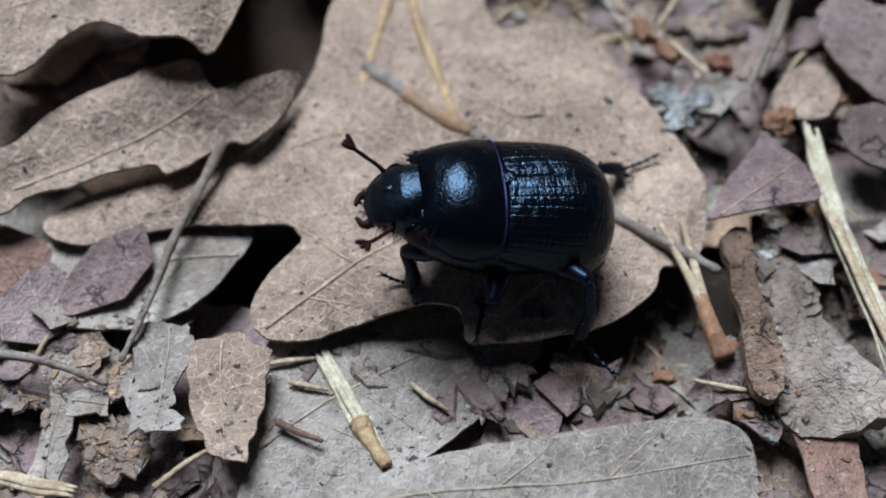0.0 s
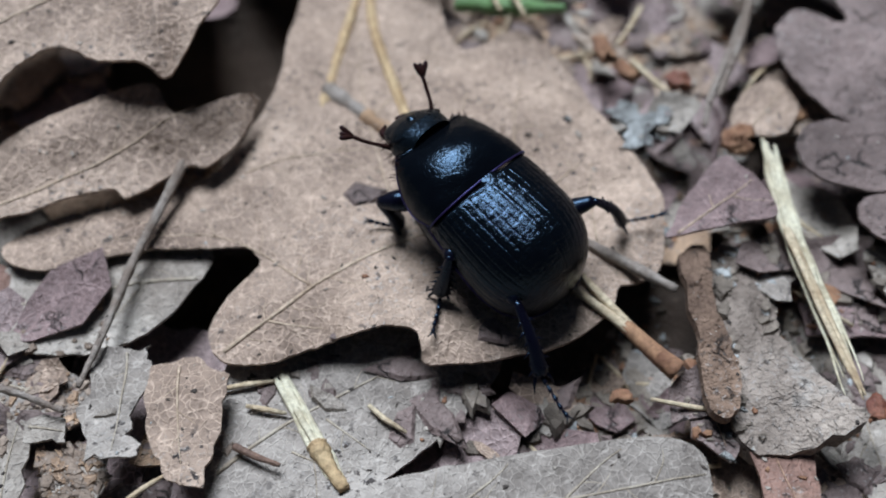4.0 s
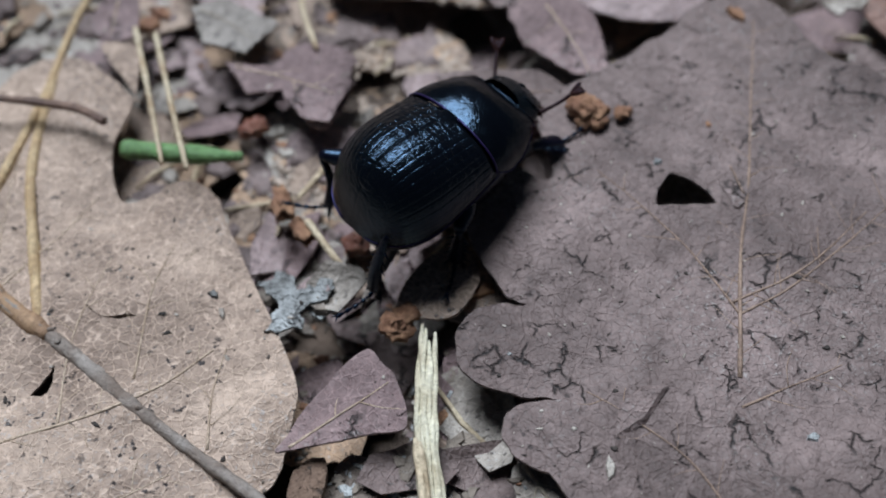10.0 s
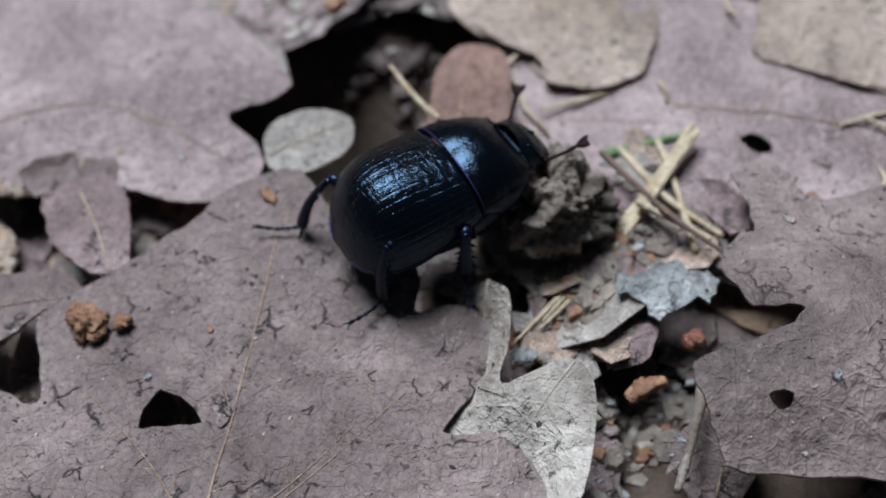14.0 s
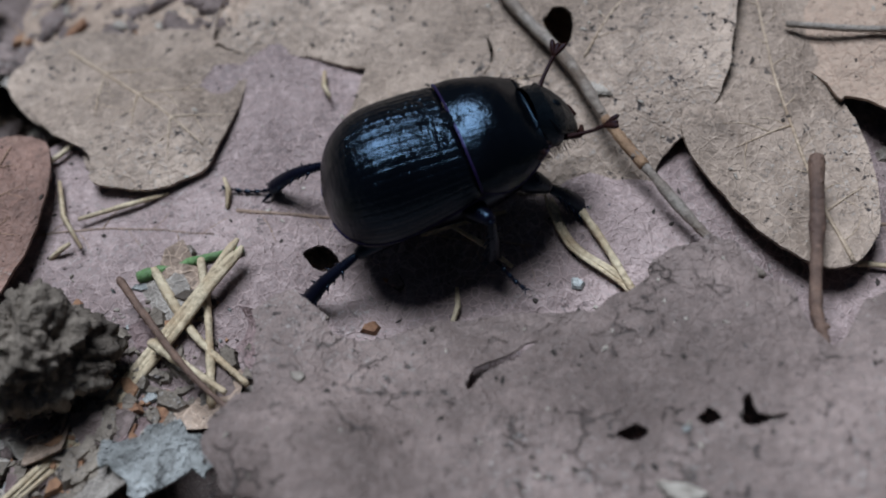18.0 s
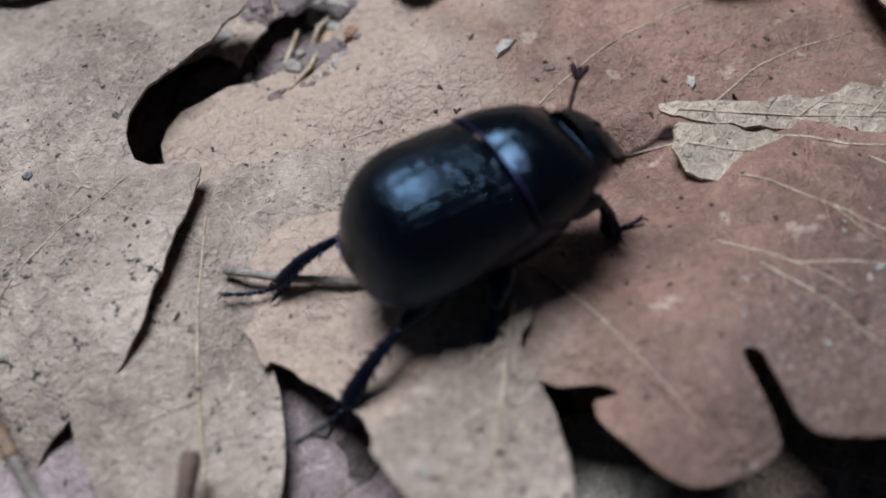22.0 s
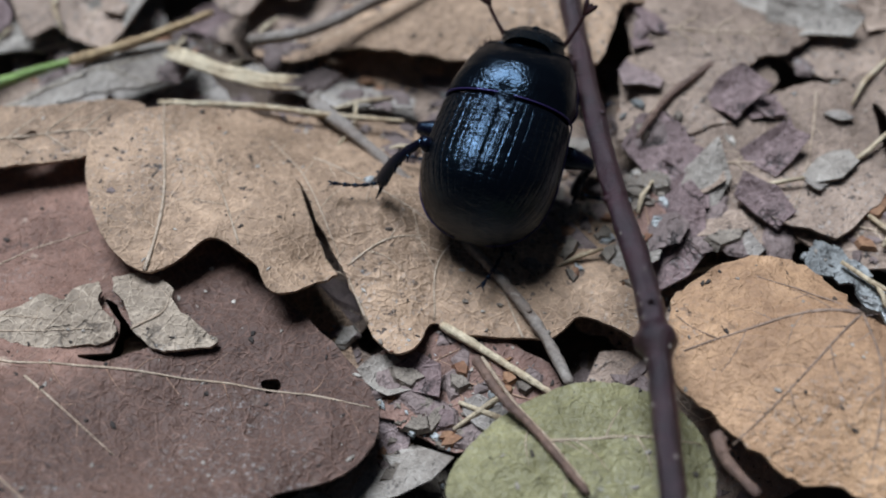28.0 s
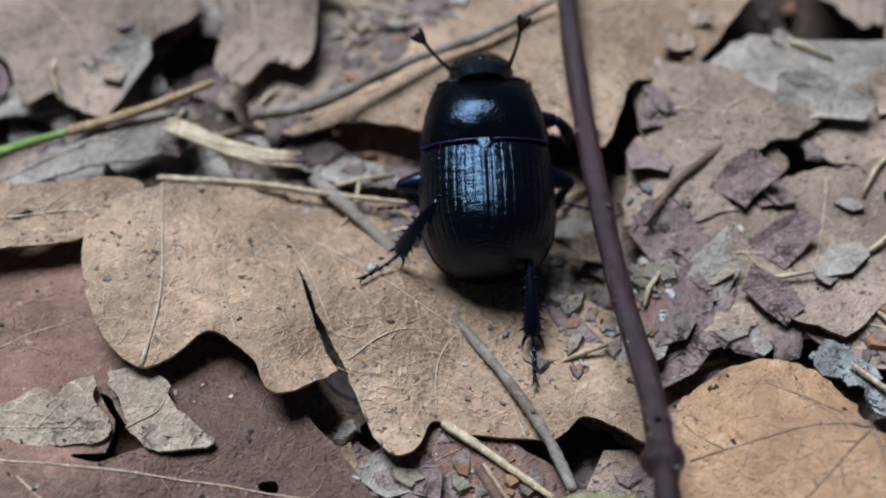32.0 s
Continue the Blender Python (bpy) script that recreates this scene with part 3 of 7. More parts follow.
leaf("withered_leaf", "flat grey weathered leaf with pale veins", M_GREY, (-3.5, -33.4, -2.2),
     [(-6.6, 5.6, 0), (-7.7, -0.2, 0), (-7.5, -2.5, 0), (-7.5, -5.1, 0), (-7.5, -7.6, 0), (-1.9, -7.2, 0), (1.3, -5.5, 0), (4.6, -2.6, 0), (8, 0.8, 0), (9.6, 2.9, 0), (10.2, 5.8, 0), (6.2, 7.9, 0), (-1.2, 7.6, 0)],
     veins=[[(-6.9, -4), (-2.5, -0), (4.4, 4.3)], [(-2.6, -2.4), (0.5, -3.7)], [(-0.7, 0), (2.2, -2.2)]])
leaf("oak_leaf", "grey-tan veined leaf with smooth rim", M_GREY, (7.8, -40, 0),
     [(-12.5, -0.6, 0), (-8, 1.6, 0), (-1.4, 3.3, 0), (2.6, 4.1, 0), (8, 4.7, 0), (10.3, 3.9, 0), (10.9, 1.9, 0), (10.5, -0.9, 0), (7.4, -4.3, 0), (-2, -6.2, 0), (-11.2, -4.9, 0), (-14.2, -2.4, 0)],
     veins=[[(-12.4, -1.7), (-6.1, -0.4), (2.3, 0.7), (10.6, 2.3)], [(-4.1, -0.2), (-1.9, 1.8), (-0.9, 2.9)], [(2.3, 0.7), (4.4, 2.8), (5.8, 3.9)], [(-8, -0.8), (-5.7, -2.8)]], dome=0.5)
leaf("leaf_fragment", "pale brown torn leaf piece with folded edge", M_TAN, (-12.6, -35, 0),
     [(-2.5, 1.6, 0), (-2.4, 4, 0), (0.2, 4.7, 0), (2.4, 3.4, 0), (2.3, -1.2, 0), (1.8, -4.1, 0), (0.6, -4, 0), (-0.4, -3.5, 0), (-1.6, -1.4, 0)], angular=True,ragged=0.25)
leaf("withered_leaf", "pale lichen-grey withered leaf under the oak leaf", M_PALE, (-20.1, -24.8, -2),
     [(7, 4, 0), (6.9, 1.6, 0), (4.8, -2, 0), (1.8, -3.9, 0), (-3.2, -4.5, 0), (-7, -2.1, 0), (-6.9, 0.6, 0), (-5.3, 2.3, 0), (1.6, 3.8, 0)])
leaf("leaf_fragment", "small purple-brown triangular leaf fragment", M_PURPLE, (21.6, -18.1, 1.1),
     [(-3.9, -3, -0.6), (-3.4, -1.7, -0.6), (-2.4, 0.5, -0.6), (0.4, 3.8, 0.4), (1.6, 3.1, 0.4), (2.6, 2, 0.4), (3.5, -1.1, 0.4), (1.6, -1.6, -0.1), (-0.2, -2.2, -0.1)])
leaf("leaf_fragment", "small rounded brown leaf piece", M_TAN, (26.3, -8.4, -0.5),
     [(-2.6, -1.9, 0), (-2.3, 0.4, 0), (-0.5, 2.7, 0), (1.6, 3.2, 0), (2.6, 1.3, 0), (2, -0.9, 0), (0.7, -2.3, 0), (-1.5, -2.4, 0)])
leaf("oak_leaf", "large dark brown cracked oak leaf pressed flat", M_CRACK, (43, -5.8, 1),
     [(0.3, 21.7, 0), (2.9, 23.5, 0), (5.3, 24.2, 0), (7.3, 21.5, 0), (9.4, 17.8, 0), (12.7, 15.9, 0), (14.5, 14.5, 0), (14.4, 11.7, 0), (17, 12, 0), (19.1, 10.9, 0), (19.4, 9.1, 0), (18.8, 6.5, 0), (16.2, 2.9, 0), (19.3, 2.8, 0), (21.4, 1.4, 0), (22.7, -2, 0), (22.5, -5.5, 0), (19.3, -8.2, 0), (9.6, -24.2, 0), (2.6, -26.8, 0), (-3.3, -26, 0), (-6.6, -22.6, 0), (-7.5, -19.6, 0), (-8.2, -17.5, 0), (-9.4, -16.1, 0), (-11.7, -14.7, 0), (-12.3, -12.8, 0), (-11.2, -11.4, 0), (-9, -11, 0), (-11.9, -10.8, 0), (-14.3, -10, 0), (-15.3, -8, 0), (-15.1, -5.9, 0), (-13.5, -4.6, 0), (-11.3, -4.4, 0), (-12.4, -3.7, 0), (-14.2, -1, 0), (-15.5, 2.4, 0), (-15.1, 4.8, 0), (-13.3, 6.6, 0), (-11.8, 6.2, 0), (-9.6, 5.8, 0), (-11, 12.1, 0), (-8.9, 13.8, 0), (-2, 18.6, 0)],
     veins=[[(1.7, -9.2), (2.4, -0.5), (3.4, 5.8), (5, 20.7)], [(2, -4.9), (-1.2, 0.5), (-6.6, 6.3)], [(2, -4.9), (6.3, -1.9), (13.9, 5.5)], [(0.8, -17.8), (-2, -14.2), (-7.4, -10.5)], [(1.7, -11.1), (8, -7.8)], [(1.5, -4.1), (6.4, -1.2), (10.8, 3.4)]],
     holes=[[(-2.8, 3.4), (-2.3, 5.4), (-1.3, 6), (0.2, 5.2), (1.2, 3.7), (-1.1, 3.7)]], dome=0.3,ragged=0.25)
leaf("withered_leaf", "pale grey oak leaf edge showing its lighter underside", M_PALE, (64, -0, 1.8),
     [(-3.3, 7.5, -1.5), (-1.6, 6.8, 1), (-0.4, 5.7, 1), (-0.6, 2.2, 1), (-1.1, -0.3, 1), (2.5, 1.1, 1), (4.1, 0.5, 1), (4.6, -1.9, 1), (4, -5.7, 1), (2.7, -8.8, 1), (0.6, -6.7, -1.5), (-1.6, -4.4, -1.5), (-4.9, -2.8, -1.5), (-2.9, 1.3, -1.5), (-2.1, 4.8, -1.5)],
     veins=[[(-1.8, 7.1), (-3.1, -0.7)], [(3.4, 0.9), (0.2, -3.2)]])
leaf("oak_leaf", "wide greyish brown oak leaf with smooth lobes", M_PINK, (32.8, 24.4, -1.5),
     [(-15.9, 2.8, 0), (-15.9, 12.1, 0), (-6.6, 16.5, 0), (6.7, 12.3, 0), (13.6, 5.1, 0), (13.1, 2.5, 0), (9.5, 0.7, 0), (12.1, -2.3, 0), (12.5, -4.6, 0), (10.8, -6.8, 0), (7.4, -7.5, 0), (2.7, -5.9, 0), (-1.2, -4.8, 0), (-4.6, -6.5, 0), (-9.8, -5.5, 0), (-16.5, -5.1, 0), (-17.8, -2.2, 0)],
     veins=[[(-13.9, -1.5), (-0.8, 1.7), (10.4, -4)]], dome=0.8)
leaf("oak_leaf", "tan oak leaf with blunt lobes over a reddish leaf", M_TANGREY, (69.3, 33.9, -1.5),
     [(-9.4, 4.7, -0.5), (-6.8, 7.2, -0.5), (0, 7, -0.5), (3.5, 5.7, -0.5), (6.7, 4.9, -0.5), (6.6, -0.5, 0.3), (5.6, -3.9, 0.3), (4.6, -5.9, 0.3), (1.6, -7, 0.3), (-2.4, -6.4, 0.3), (-3, -4.2, 0.3), (-7, -1.2, 0.3)])
leaf("oak_leaf", "large tan oak leaf with torn holes and dark specks", M_TANGREY, (91.9, 37.2, -1.4),
     [(-17.5, 2.5, 0), (-17.7, 6.2, 0), (-15.2, 11, 0), (-18.6, 3.5, 0), (-16, 1.1, 0), (-12.2, 0.7, 0), (-8.6, -0.5, 0), (-7.6, -1, 0), (-8.8, -5.6, 0), (-8.6, -7.4, 0), (-5.9, -8.8, 0), (-3, -10.2, 0), (1.2, -11.5, 0), (-1.2, -10.6, 0), (3.8, -11.8, 0), (8.4, -12.9, 0), (10.2, -11.9, 0), (12.0, -9.5, 0.8), (14.8, -7.2, 2.0), (16.2, -4.6, 2.5), (17.4, 0.9, 2.6), (18.6, 5.3, 2.8), (18.3, 6.6, 2.8), (15.8, 7.0, 2.6), (14.2, 7.8, 2.4), (13.7, 11.4, 2.4), (15.9, 15.1, 2.4), (18.7, 18.9, 2.4), (18.9, 22.5, 1.5), (3.9, 24, 0), (-8.4, 20.6, 0)],
     veins=[[(-5.8, -8.2), (-3.9, -3.8), (4.5, -3)], [(7.2, -2.3), (10, 2), (14.4, 6.2)], [(3, 3.9), (3.1, 9.3), (3.7, 14.7)]],
     holes=[[(4.7, 1.1), (5.7, 2), (6.7, 0.8), (6, -1.4)], [(0.6, -2.6), (1.3, -0.7), (0.9, 0.7), (1, -1.8)], [(1.1, -8.1), (1.9, -5.4), (1.6, -3.9), (2.3, -6.1)]], dome=0.5,ragged=0.2)
leaf("withered_leaf", "broad reddish-pink leaf with net veins", M_PINK, (83.7, 20.4, -2),
     [(-22.4, -5.5, 0), (-25.9, 1.4, 0), (-25.3, 6.1, 0), (-21.7, 10, 0), (-7.5, 18.4, 0), (0.8, 16.2, 0), (6.2, 10.2, 0), (21.3, 8.4, 0), (31.7, 5, 0), (32.5, -4.4, 0), (28.3, -11.7, 0), (18.7, -11.3, 0), (5.6, -10.9, 0), (-8, -10.4, 0), (-14.3, -12.2, 0), (-19.3, -9.3, 0)],
     veins=[[(-7.3, 4.9), (-1.2, 4.2), (4.1, 2.8), (11.5, 1.3)], [(-1.2, 4.2), (1.6, 7), (6.4, 8.9)], [(-22.6, 3.6), (-15.3, 4.1), (-8.5, 3)]],
     holes=[[(-2.9, 1.7), (-1.6, 2.1), (-0.5, 0.9), (-1.2, 0.1), (-2.5, 0.9)]], dome=0.3)
leaf("oak_leaf", "ragged brown oak leaf in front with worm holes", M_DARK, (93.2, 9.2, 2.4),
     [(-17.7, -15.1, 1.6), (-18.5, -12.4, 2.6), (-18.9, -9.5, 2.6), (-15.6, -8.1, 2.6), (-11.9, -6.4, 2.6), (-14.4, -4.4, 0.6), (-15.9, -1.8, 0.6), (-15.7, -0.3, 0.6), (-13.3, 2.2, 0.6), (-14.1, 6.6, -0.4), (-11.9, 8, -0.4), (-10.2, 6.3, -0.4), (-8, 5, -1.4), (-3.7, 5.9, -1.4), (-0.3, 6.2, -1.4), (5.1, 6.4, -1.2), (7.6, 7.8, -1.0), (10, 9.8, -0.4), (13.3, 10, -0.4), (14.6, 7.6, -0.4), (16, 6.9, -0.4), (17.6, 3.1, -0.4), (20.3, 6.1, -0.4), (22.9, 6.3, -0.4), (21.8, -2.3, 0.6), (20.5, -6.9, 0.6), (19.9, -9.6, 0.6), (14, -15.8, 0.6), (-2.3, -16.6, 0.6), (-16.4, -15.7, 0.6)],
     holes=[[(-2.1, 1.5), (-1.6, 2.6), (0, 3.4), (1.7, 4.4), (1.8, 4.2), (0.2, 3.0), (-1.2, 2.2), (-1.8, 1.3)], [(11.9, -1.5), (12.7, 0.2), (13, -1.2), (14.6, -1.3), (12.8, -1.9)], [(9.8, -1.1), (10.5, -0.7), (11.1, -1.1), (10.4, -1.6)], [(5.7, -1.8), (6.7, -1.3), (7.3, -1.8), (6.5, -2.3)], [(2.4, -7.6), (3.6, -6.5), (5.5, -6.3), (6.6, -7.9), (4.1, -9)], [(-14.7, -11.9), (-14.1, -11.3), (-13.4, -11.7), (-14, -12.6)]], ragged=0.45,dome=0.8)
leaf("oak_leaf", "tan oak leaf with a deep notch and fine veins", M_TANGREY, (114.1, 30.4, 0),
     [(-4.5, 12.4, 0), (-6.1, 6.3, 0), (-7.7, 2, 0), (-9.4, -2, 0), (-6.8, -7.7, 0), (-3.4, -11.4, 0), (-0.9, -12.1, 0), (1.3, -9.7, 0), (2, -5.2, 0), (1.6, -1.7, 0), (1.2, 0.8, 0), (3.5, -0.5, 0), (7.6, -2.9, 0), (11.8, 3.2, 0), (7.4, 13.1, 0), (2.1, 15.2, 0)],
     veins=[[(-0.6, -11.9), (-1.9, -6.3), (-3, 1.7), (-3.3, 10.2)], [(-2.6, -1.9), (-6.2, -3.5)], [(-1.6, -8.3), (1.1, -6.4)]], dome=0.5)
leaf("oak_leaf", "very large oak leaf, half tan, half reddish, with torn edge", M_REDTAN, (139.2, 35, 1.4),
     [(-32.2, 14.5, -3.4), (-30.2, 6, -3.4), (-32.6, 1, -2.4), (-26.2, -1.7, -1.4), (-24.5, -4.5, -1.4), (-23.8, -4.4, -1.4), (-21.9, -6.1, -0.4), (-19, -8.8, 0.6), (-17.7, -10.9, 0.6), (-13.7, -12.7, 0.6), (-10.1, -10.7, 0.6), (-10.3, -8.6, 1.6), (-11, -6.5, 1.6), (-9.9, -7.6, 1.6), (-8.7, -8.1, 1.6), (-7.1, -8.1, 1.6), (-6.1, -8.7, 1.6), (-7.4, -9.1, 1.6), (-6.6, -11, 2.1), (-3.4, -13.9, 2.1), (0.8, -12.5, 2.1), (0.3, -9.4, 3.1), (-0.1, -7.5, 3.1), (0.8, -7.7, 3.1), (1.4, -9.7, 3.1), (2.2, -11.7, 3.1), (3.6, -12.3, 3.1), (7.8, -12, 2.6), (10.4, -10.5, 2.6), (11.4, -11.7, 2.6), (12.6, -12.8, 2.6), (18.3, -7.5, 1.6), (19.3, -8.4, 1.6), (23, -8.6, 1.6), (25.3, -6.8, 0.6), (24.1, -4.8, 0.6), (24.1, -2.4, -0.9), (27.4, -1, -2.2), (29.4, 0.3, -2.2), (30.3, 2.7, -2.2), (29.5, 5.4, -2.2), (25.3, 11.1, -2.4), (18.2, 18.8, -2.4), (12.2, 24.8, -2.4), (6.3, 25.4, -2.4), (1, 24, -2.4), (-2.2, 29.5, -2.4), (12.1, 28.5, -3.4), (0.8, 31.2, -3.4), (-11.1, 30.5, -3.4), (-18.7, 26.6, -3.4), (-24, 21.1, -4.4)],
     veins=[[(-27.3, 10.4), (-16.2, 9.8), (-11.9, 10.2), (1.5, 9.4), (10.2, 7.4), (21.8, 5.5), (30, 3.4)], [(-10, -0.5), (-7.2, -3.7), (-4.5, -7.6), (-2.5, -11.1)], [(6.8, 2.3), (10.1, -0.7), (14.7, -5.3)], [(0.2, 0.4), (4.3, -2.1), (6.2, -4.5)], [(2.3, 5.4), (6, 2.6), (8.6, -0.5)], [(10, 6.5), (15.6, 0.9)], [(-2.5, 19.1), (3.8, 22.6)], [(0.9, 11.9), (7.4, 16.9), (12.1, 18.2)], [(2, -1.7), (4.6, -4.5), (6.7, -7.1)], [(3.7, -1.7), (7.1, -1.9), (10.5, -3.5)], [(-10.2, 11.6), (-7.3, 14.9), (-4.3, 17.6), (0.8, 21.3), (6.1, 25.3)]],
     holes=[[(12.8, 7.7), (14.9, 7.7), (15.1, 9.7), (14.1, 12), (14.9, 11.3), (16.2, 8.8), (17.5, 8.4), (16.6, 7.8), (14.6, 7.1)], [(23.5, 5.5), (24.4, 5.7), (24.5, 5.1), (23.8, 5)], [(3.6, 12), (3.8, 13.8), (4.2, 12.3), (5, 10.6), (4.4, 11.1)], [(-12.6, -3.6), (-12, -3.1), (-11.6, -3.5), (-11.7, -3.9), (-12, -3.4)]],
     knots=[(-16.6, 11, -3.9), (-4.4, 8, -3.9), (6.9, 3.2, -0.2), (5.9, 1.6, 0.6), (6.9, -5.9, 1.8), (-11.9, -4.2, 1.6), (-4.1, 6.1, -1.6), (-7.3, 11.7, -3.1), (3, 13.2, -3.1), (-4.2, 0.5, 0), (-10.3, 3.4, -1), (20.6, 3.7, -2), (23.9, 3.7, -2.6), (15.3, 9.3, -1.2), (8, 22, -2.1), (17.5, 15.3, -2.4), (9.2, 15.5, -2.8), (8.7, 8.2, -1.2)], dome=0.6)
leaf("oak_leaf", "tan oak leaf blade with dark gaps under its lobe", M_TANGREY, (126.9, 24.8, 3.2),
     [(3, 9.9, -1.4), (0.1, 7.4, -1.4), (-4.1, 1.5, 0.6), (-5.9, -1, 0.6), (-4.4, -3.5, 0.6), (-2.2, -6.8, 0.6), (0.3, -7.6, 0.1), (2.8, -6, 0.1), (3.5, -3.7, 0.1), (3, 0.3, 0.1), (1.6, 4.1, 0.1), (2.2, 5.8, 0.1)], dome=0.8)
leaf("oak_leaf", "tan-brown scalloped oak leaf with a folded lobe", M_BUFF, (168.3, 49.5, -0.4),
     [(-16.8, 8, 1.9), (-16.4, 9.8, 1.9), (-13.8, 11.9, 1.9), (-8.3, 13.9, -0.6), (-0.7, 13.7, -2.6), (4.8, 11.9, -2.6), (10.5, 6, -2.1), (15.7, 2.8, -2.1), (18.6, -1.7, -2.1), (17.9, -7.4, -1.6), (16, -6.5, -1.6), (13.9, -5.4, -1.6), (12.2, -6.7, -1.6), (10.2, -6.7, -1.6), (6.8, -6.1, -1.6), (4.8, -4.9, -1.6), (3.7, -7, -0.6), (2.4, -7.5, -0.6), (1.1, -6.1, -0.6), (0.2, -3.6, -0.1), (-0.8, -1.1, -0.1), (-1, -2.6, 1.4), (-4.3, -4.4, 2.2), (-5.6, -2, 2.2), (-6.7, -0.7, 2.2), (-8.4, 0.4, 2.2), (-10.7, -1.2, 2.2), (-12.6, -1.9, 2.4), (-14.9, 0.7, 2.4), (-16.3, 4.5, 2.4)],
     veins=[[(-12.3, -1.9), (-11.5, 4.1), (-12.2, 12.9)], [(0.8, -5.2), (-0.8, -0.3), (-2.8, 5.9), (-5.1, 10.2)], [(-2.2, 8.1), (4.6, 2.5), (11.7, -2.3)], [(4.9, -4.7), (5.5, -0.9), (8.3, 2.2)], [(-6.7, -0.2), (-7.9, 4.1), (-9.5, 7.8)], [(-0.2, -1.2), (2.7, 0.5), (4.9, 0.8)], [(10.2, -6.7), (9.5, -3.7), (9, -1.7)]],
     # narrow slit cut to stand for the shadow along the folded lobe's edge
     holes=[[(-3.3, 5.6), (-1.9, 1.9), (-1, -0.3), (0, -3.2), (1.1, -6.1), (0.8, -6.2), (-0.3, -3.6), (-1.5, -0.6), (-2.2, 1.5)]], dome=0.5)
leaf("birch_leaf", "orange-brown birch leaf with radiating dark veins and toothed rim", M_ORANGE, (193.7, 37.8, 1),
     [(-6.6, 4.5, -0.5), (-4.9, 6.1, -0.5), (-1.5, 7.6, -0.5), (1.9, 7, -0.5), (3.2, 5.6, -0.5), (3.8, 1.9, 1), (5.1, 0.8, 1), (6.3, -1.6, 1), (5.4, -6.3, 1), (3.2, -9.3, 1), (-0.4, -7.5, -0.5), (-3.1, -6, -0.5), (-5.6, -3, -0.5), (-7.2, 0.1, -0.5)],
     veins=[[(3.8, 1.9), (0.4, 2.5), (-6.4, 1.4)], [(3.8, 1.9), (-0.8, -1.8), (-5, -4.8)], [(3.8, 1.9), (3.4, -2.7), (1.4, -8.2)], [(3.8, 1.9), (1.8, 3.9), (-1.1, 5.9)]], ragged=0.35,dome=1.2)
leaf("olive_leaf", "olive-green smooth rounded leaf with pale rim", M_OLIVE, (180.8, 33.2, 0),
     [(-7.9, -0.9, 0), (-6, 2, 0), (-3.6, 3.8, 0), (-0.5, 4.8, 0), (3.1, 4.5, 0), (5.4, 2.8, 0), (6.7, 0.2, 0), (6.6, -2.5, 0), (4.4, -5.1, 0), (-1.8, -5.7, 0), (-6.1, -4, 0)],
     veins=[[(-5.1, 7.1), (-2.7, 2.7), (-0.2, -1.6)], [(-2, 1.3), (2.4, 1.1), (6.4, 0.3)]], dome=1.0)
leaf("oak_leaf", "broad tan oak leaf behind the red twig", M_BUFF, (182.4, 73.7, -1.9),
     [(-20.9, -3.1, -0.6), (-16.3, -2.2, -0.6), (-10.2, 1.3, -0.6), (-8.2, 4.7, -0.6), (-4.4, 8.2, -0.6), (0, 15.9, -0.6), (14.6, 17.2, -0.6), (22.6, 10.6, -0.6), (18.2, 5.7, -0.6), (12.9, -0.5, -0.6), (10.4, -2.3, -0.6), (6.8, -4.6, 1.9), (5.6, -7.2, 1.9), (3.9, -10.3, 1.9), (2.4, -9.5, 1.9), (0, -7.3, -0.1), (-6.5, -6.7, -0.1), (-13.7, -4.3, -0.1), (-17.9, -5, -0.1)],
     veins=[[(-19.4, -4.2), (-8, 0.1), (7.6, 4.5)]], dome=1.0)
leaf("withered_leaf", "brown seed-marked leaf tip with curled dark edge", M_BUFF, (148.8, 60.8, 0.9),
     [(-7.3, 2.8, 0), (-1.5, 2.5, 0), (3.8, 2.8, 0), (6, 1.6, 0), (4.1, -0.2, 0), (3.7, -1.8, 0), (0.6, -2.7, 0), (-3, -2.9, 0), (-6.4, -2.4, 0)],
     holes=[[(-2.6, -0.4), (-1.6, 0.1), (-1.2, -0.3), (-2, -0.8)]])
leaf("oak_leaf", "purple-grey dry oak leaf with lobes", M_DUN, (147.3, 80.2, -2),
     [(-12.7, 9.8, 0), (-2.8, 13, 0), (6.9, 9.1, 0), (9.6, 2, 0), (6.2, -0.8, 0), (5.6, -3.7, 0), (3.4, -8.2, 0), (0.8, -7.3, 0), (-1.1, -5.4, 0), (-3.1, -6.4, 0), (-5, -2.1, 0), (-8.3, -0.5, 0)], dome=0.8)
leaf("oak_leaf", "purple-grey crumpled oak leaf in the litter", M_DUN, (161.9, 79.7, -2),
     [(-4.4, 9.2, 0), (3.6, 8.3, 0), (4.4, -1, 0), (3.1, -4.5, 0), (0.9, -3.7, 0), (-1.2, -5.8, 0), (-3.4, -3.8, 0), (-2.7, 1, 0)], dome=0.8)
leaf("leaf_fragment", "grey-brown flaky leaf fragment in the litter", M_DUN, (193.3, 62.7, -2),
     [(-5.1, 1.8, 0), (-1.6, 5.2, 0), (1.4, 6, 0), (5.8, 1.8, 0), (5.8, -0.8, 0), (2.5, -4, 0), (-2.7, -5, 0), (-6.5, -4.6, 0)], angular=True,ragged=0.4)
leaf("leaf_fragment", "torn brown leaf fragment with jagged rim", M_DUN, (199.2, 55.5, -2),
     [(-5.2, 1.9, 0), (-0.4, 5.9, 0), (2.8, 6.1, 0), (5.9, 4.3, 0), (5, -3.7, 0), (0.3, -7.5, 0), (-3.5, -5.3, 0), (-4.6, -1.9, 0)], angular=True,ragged=0.3)
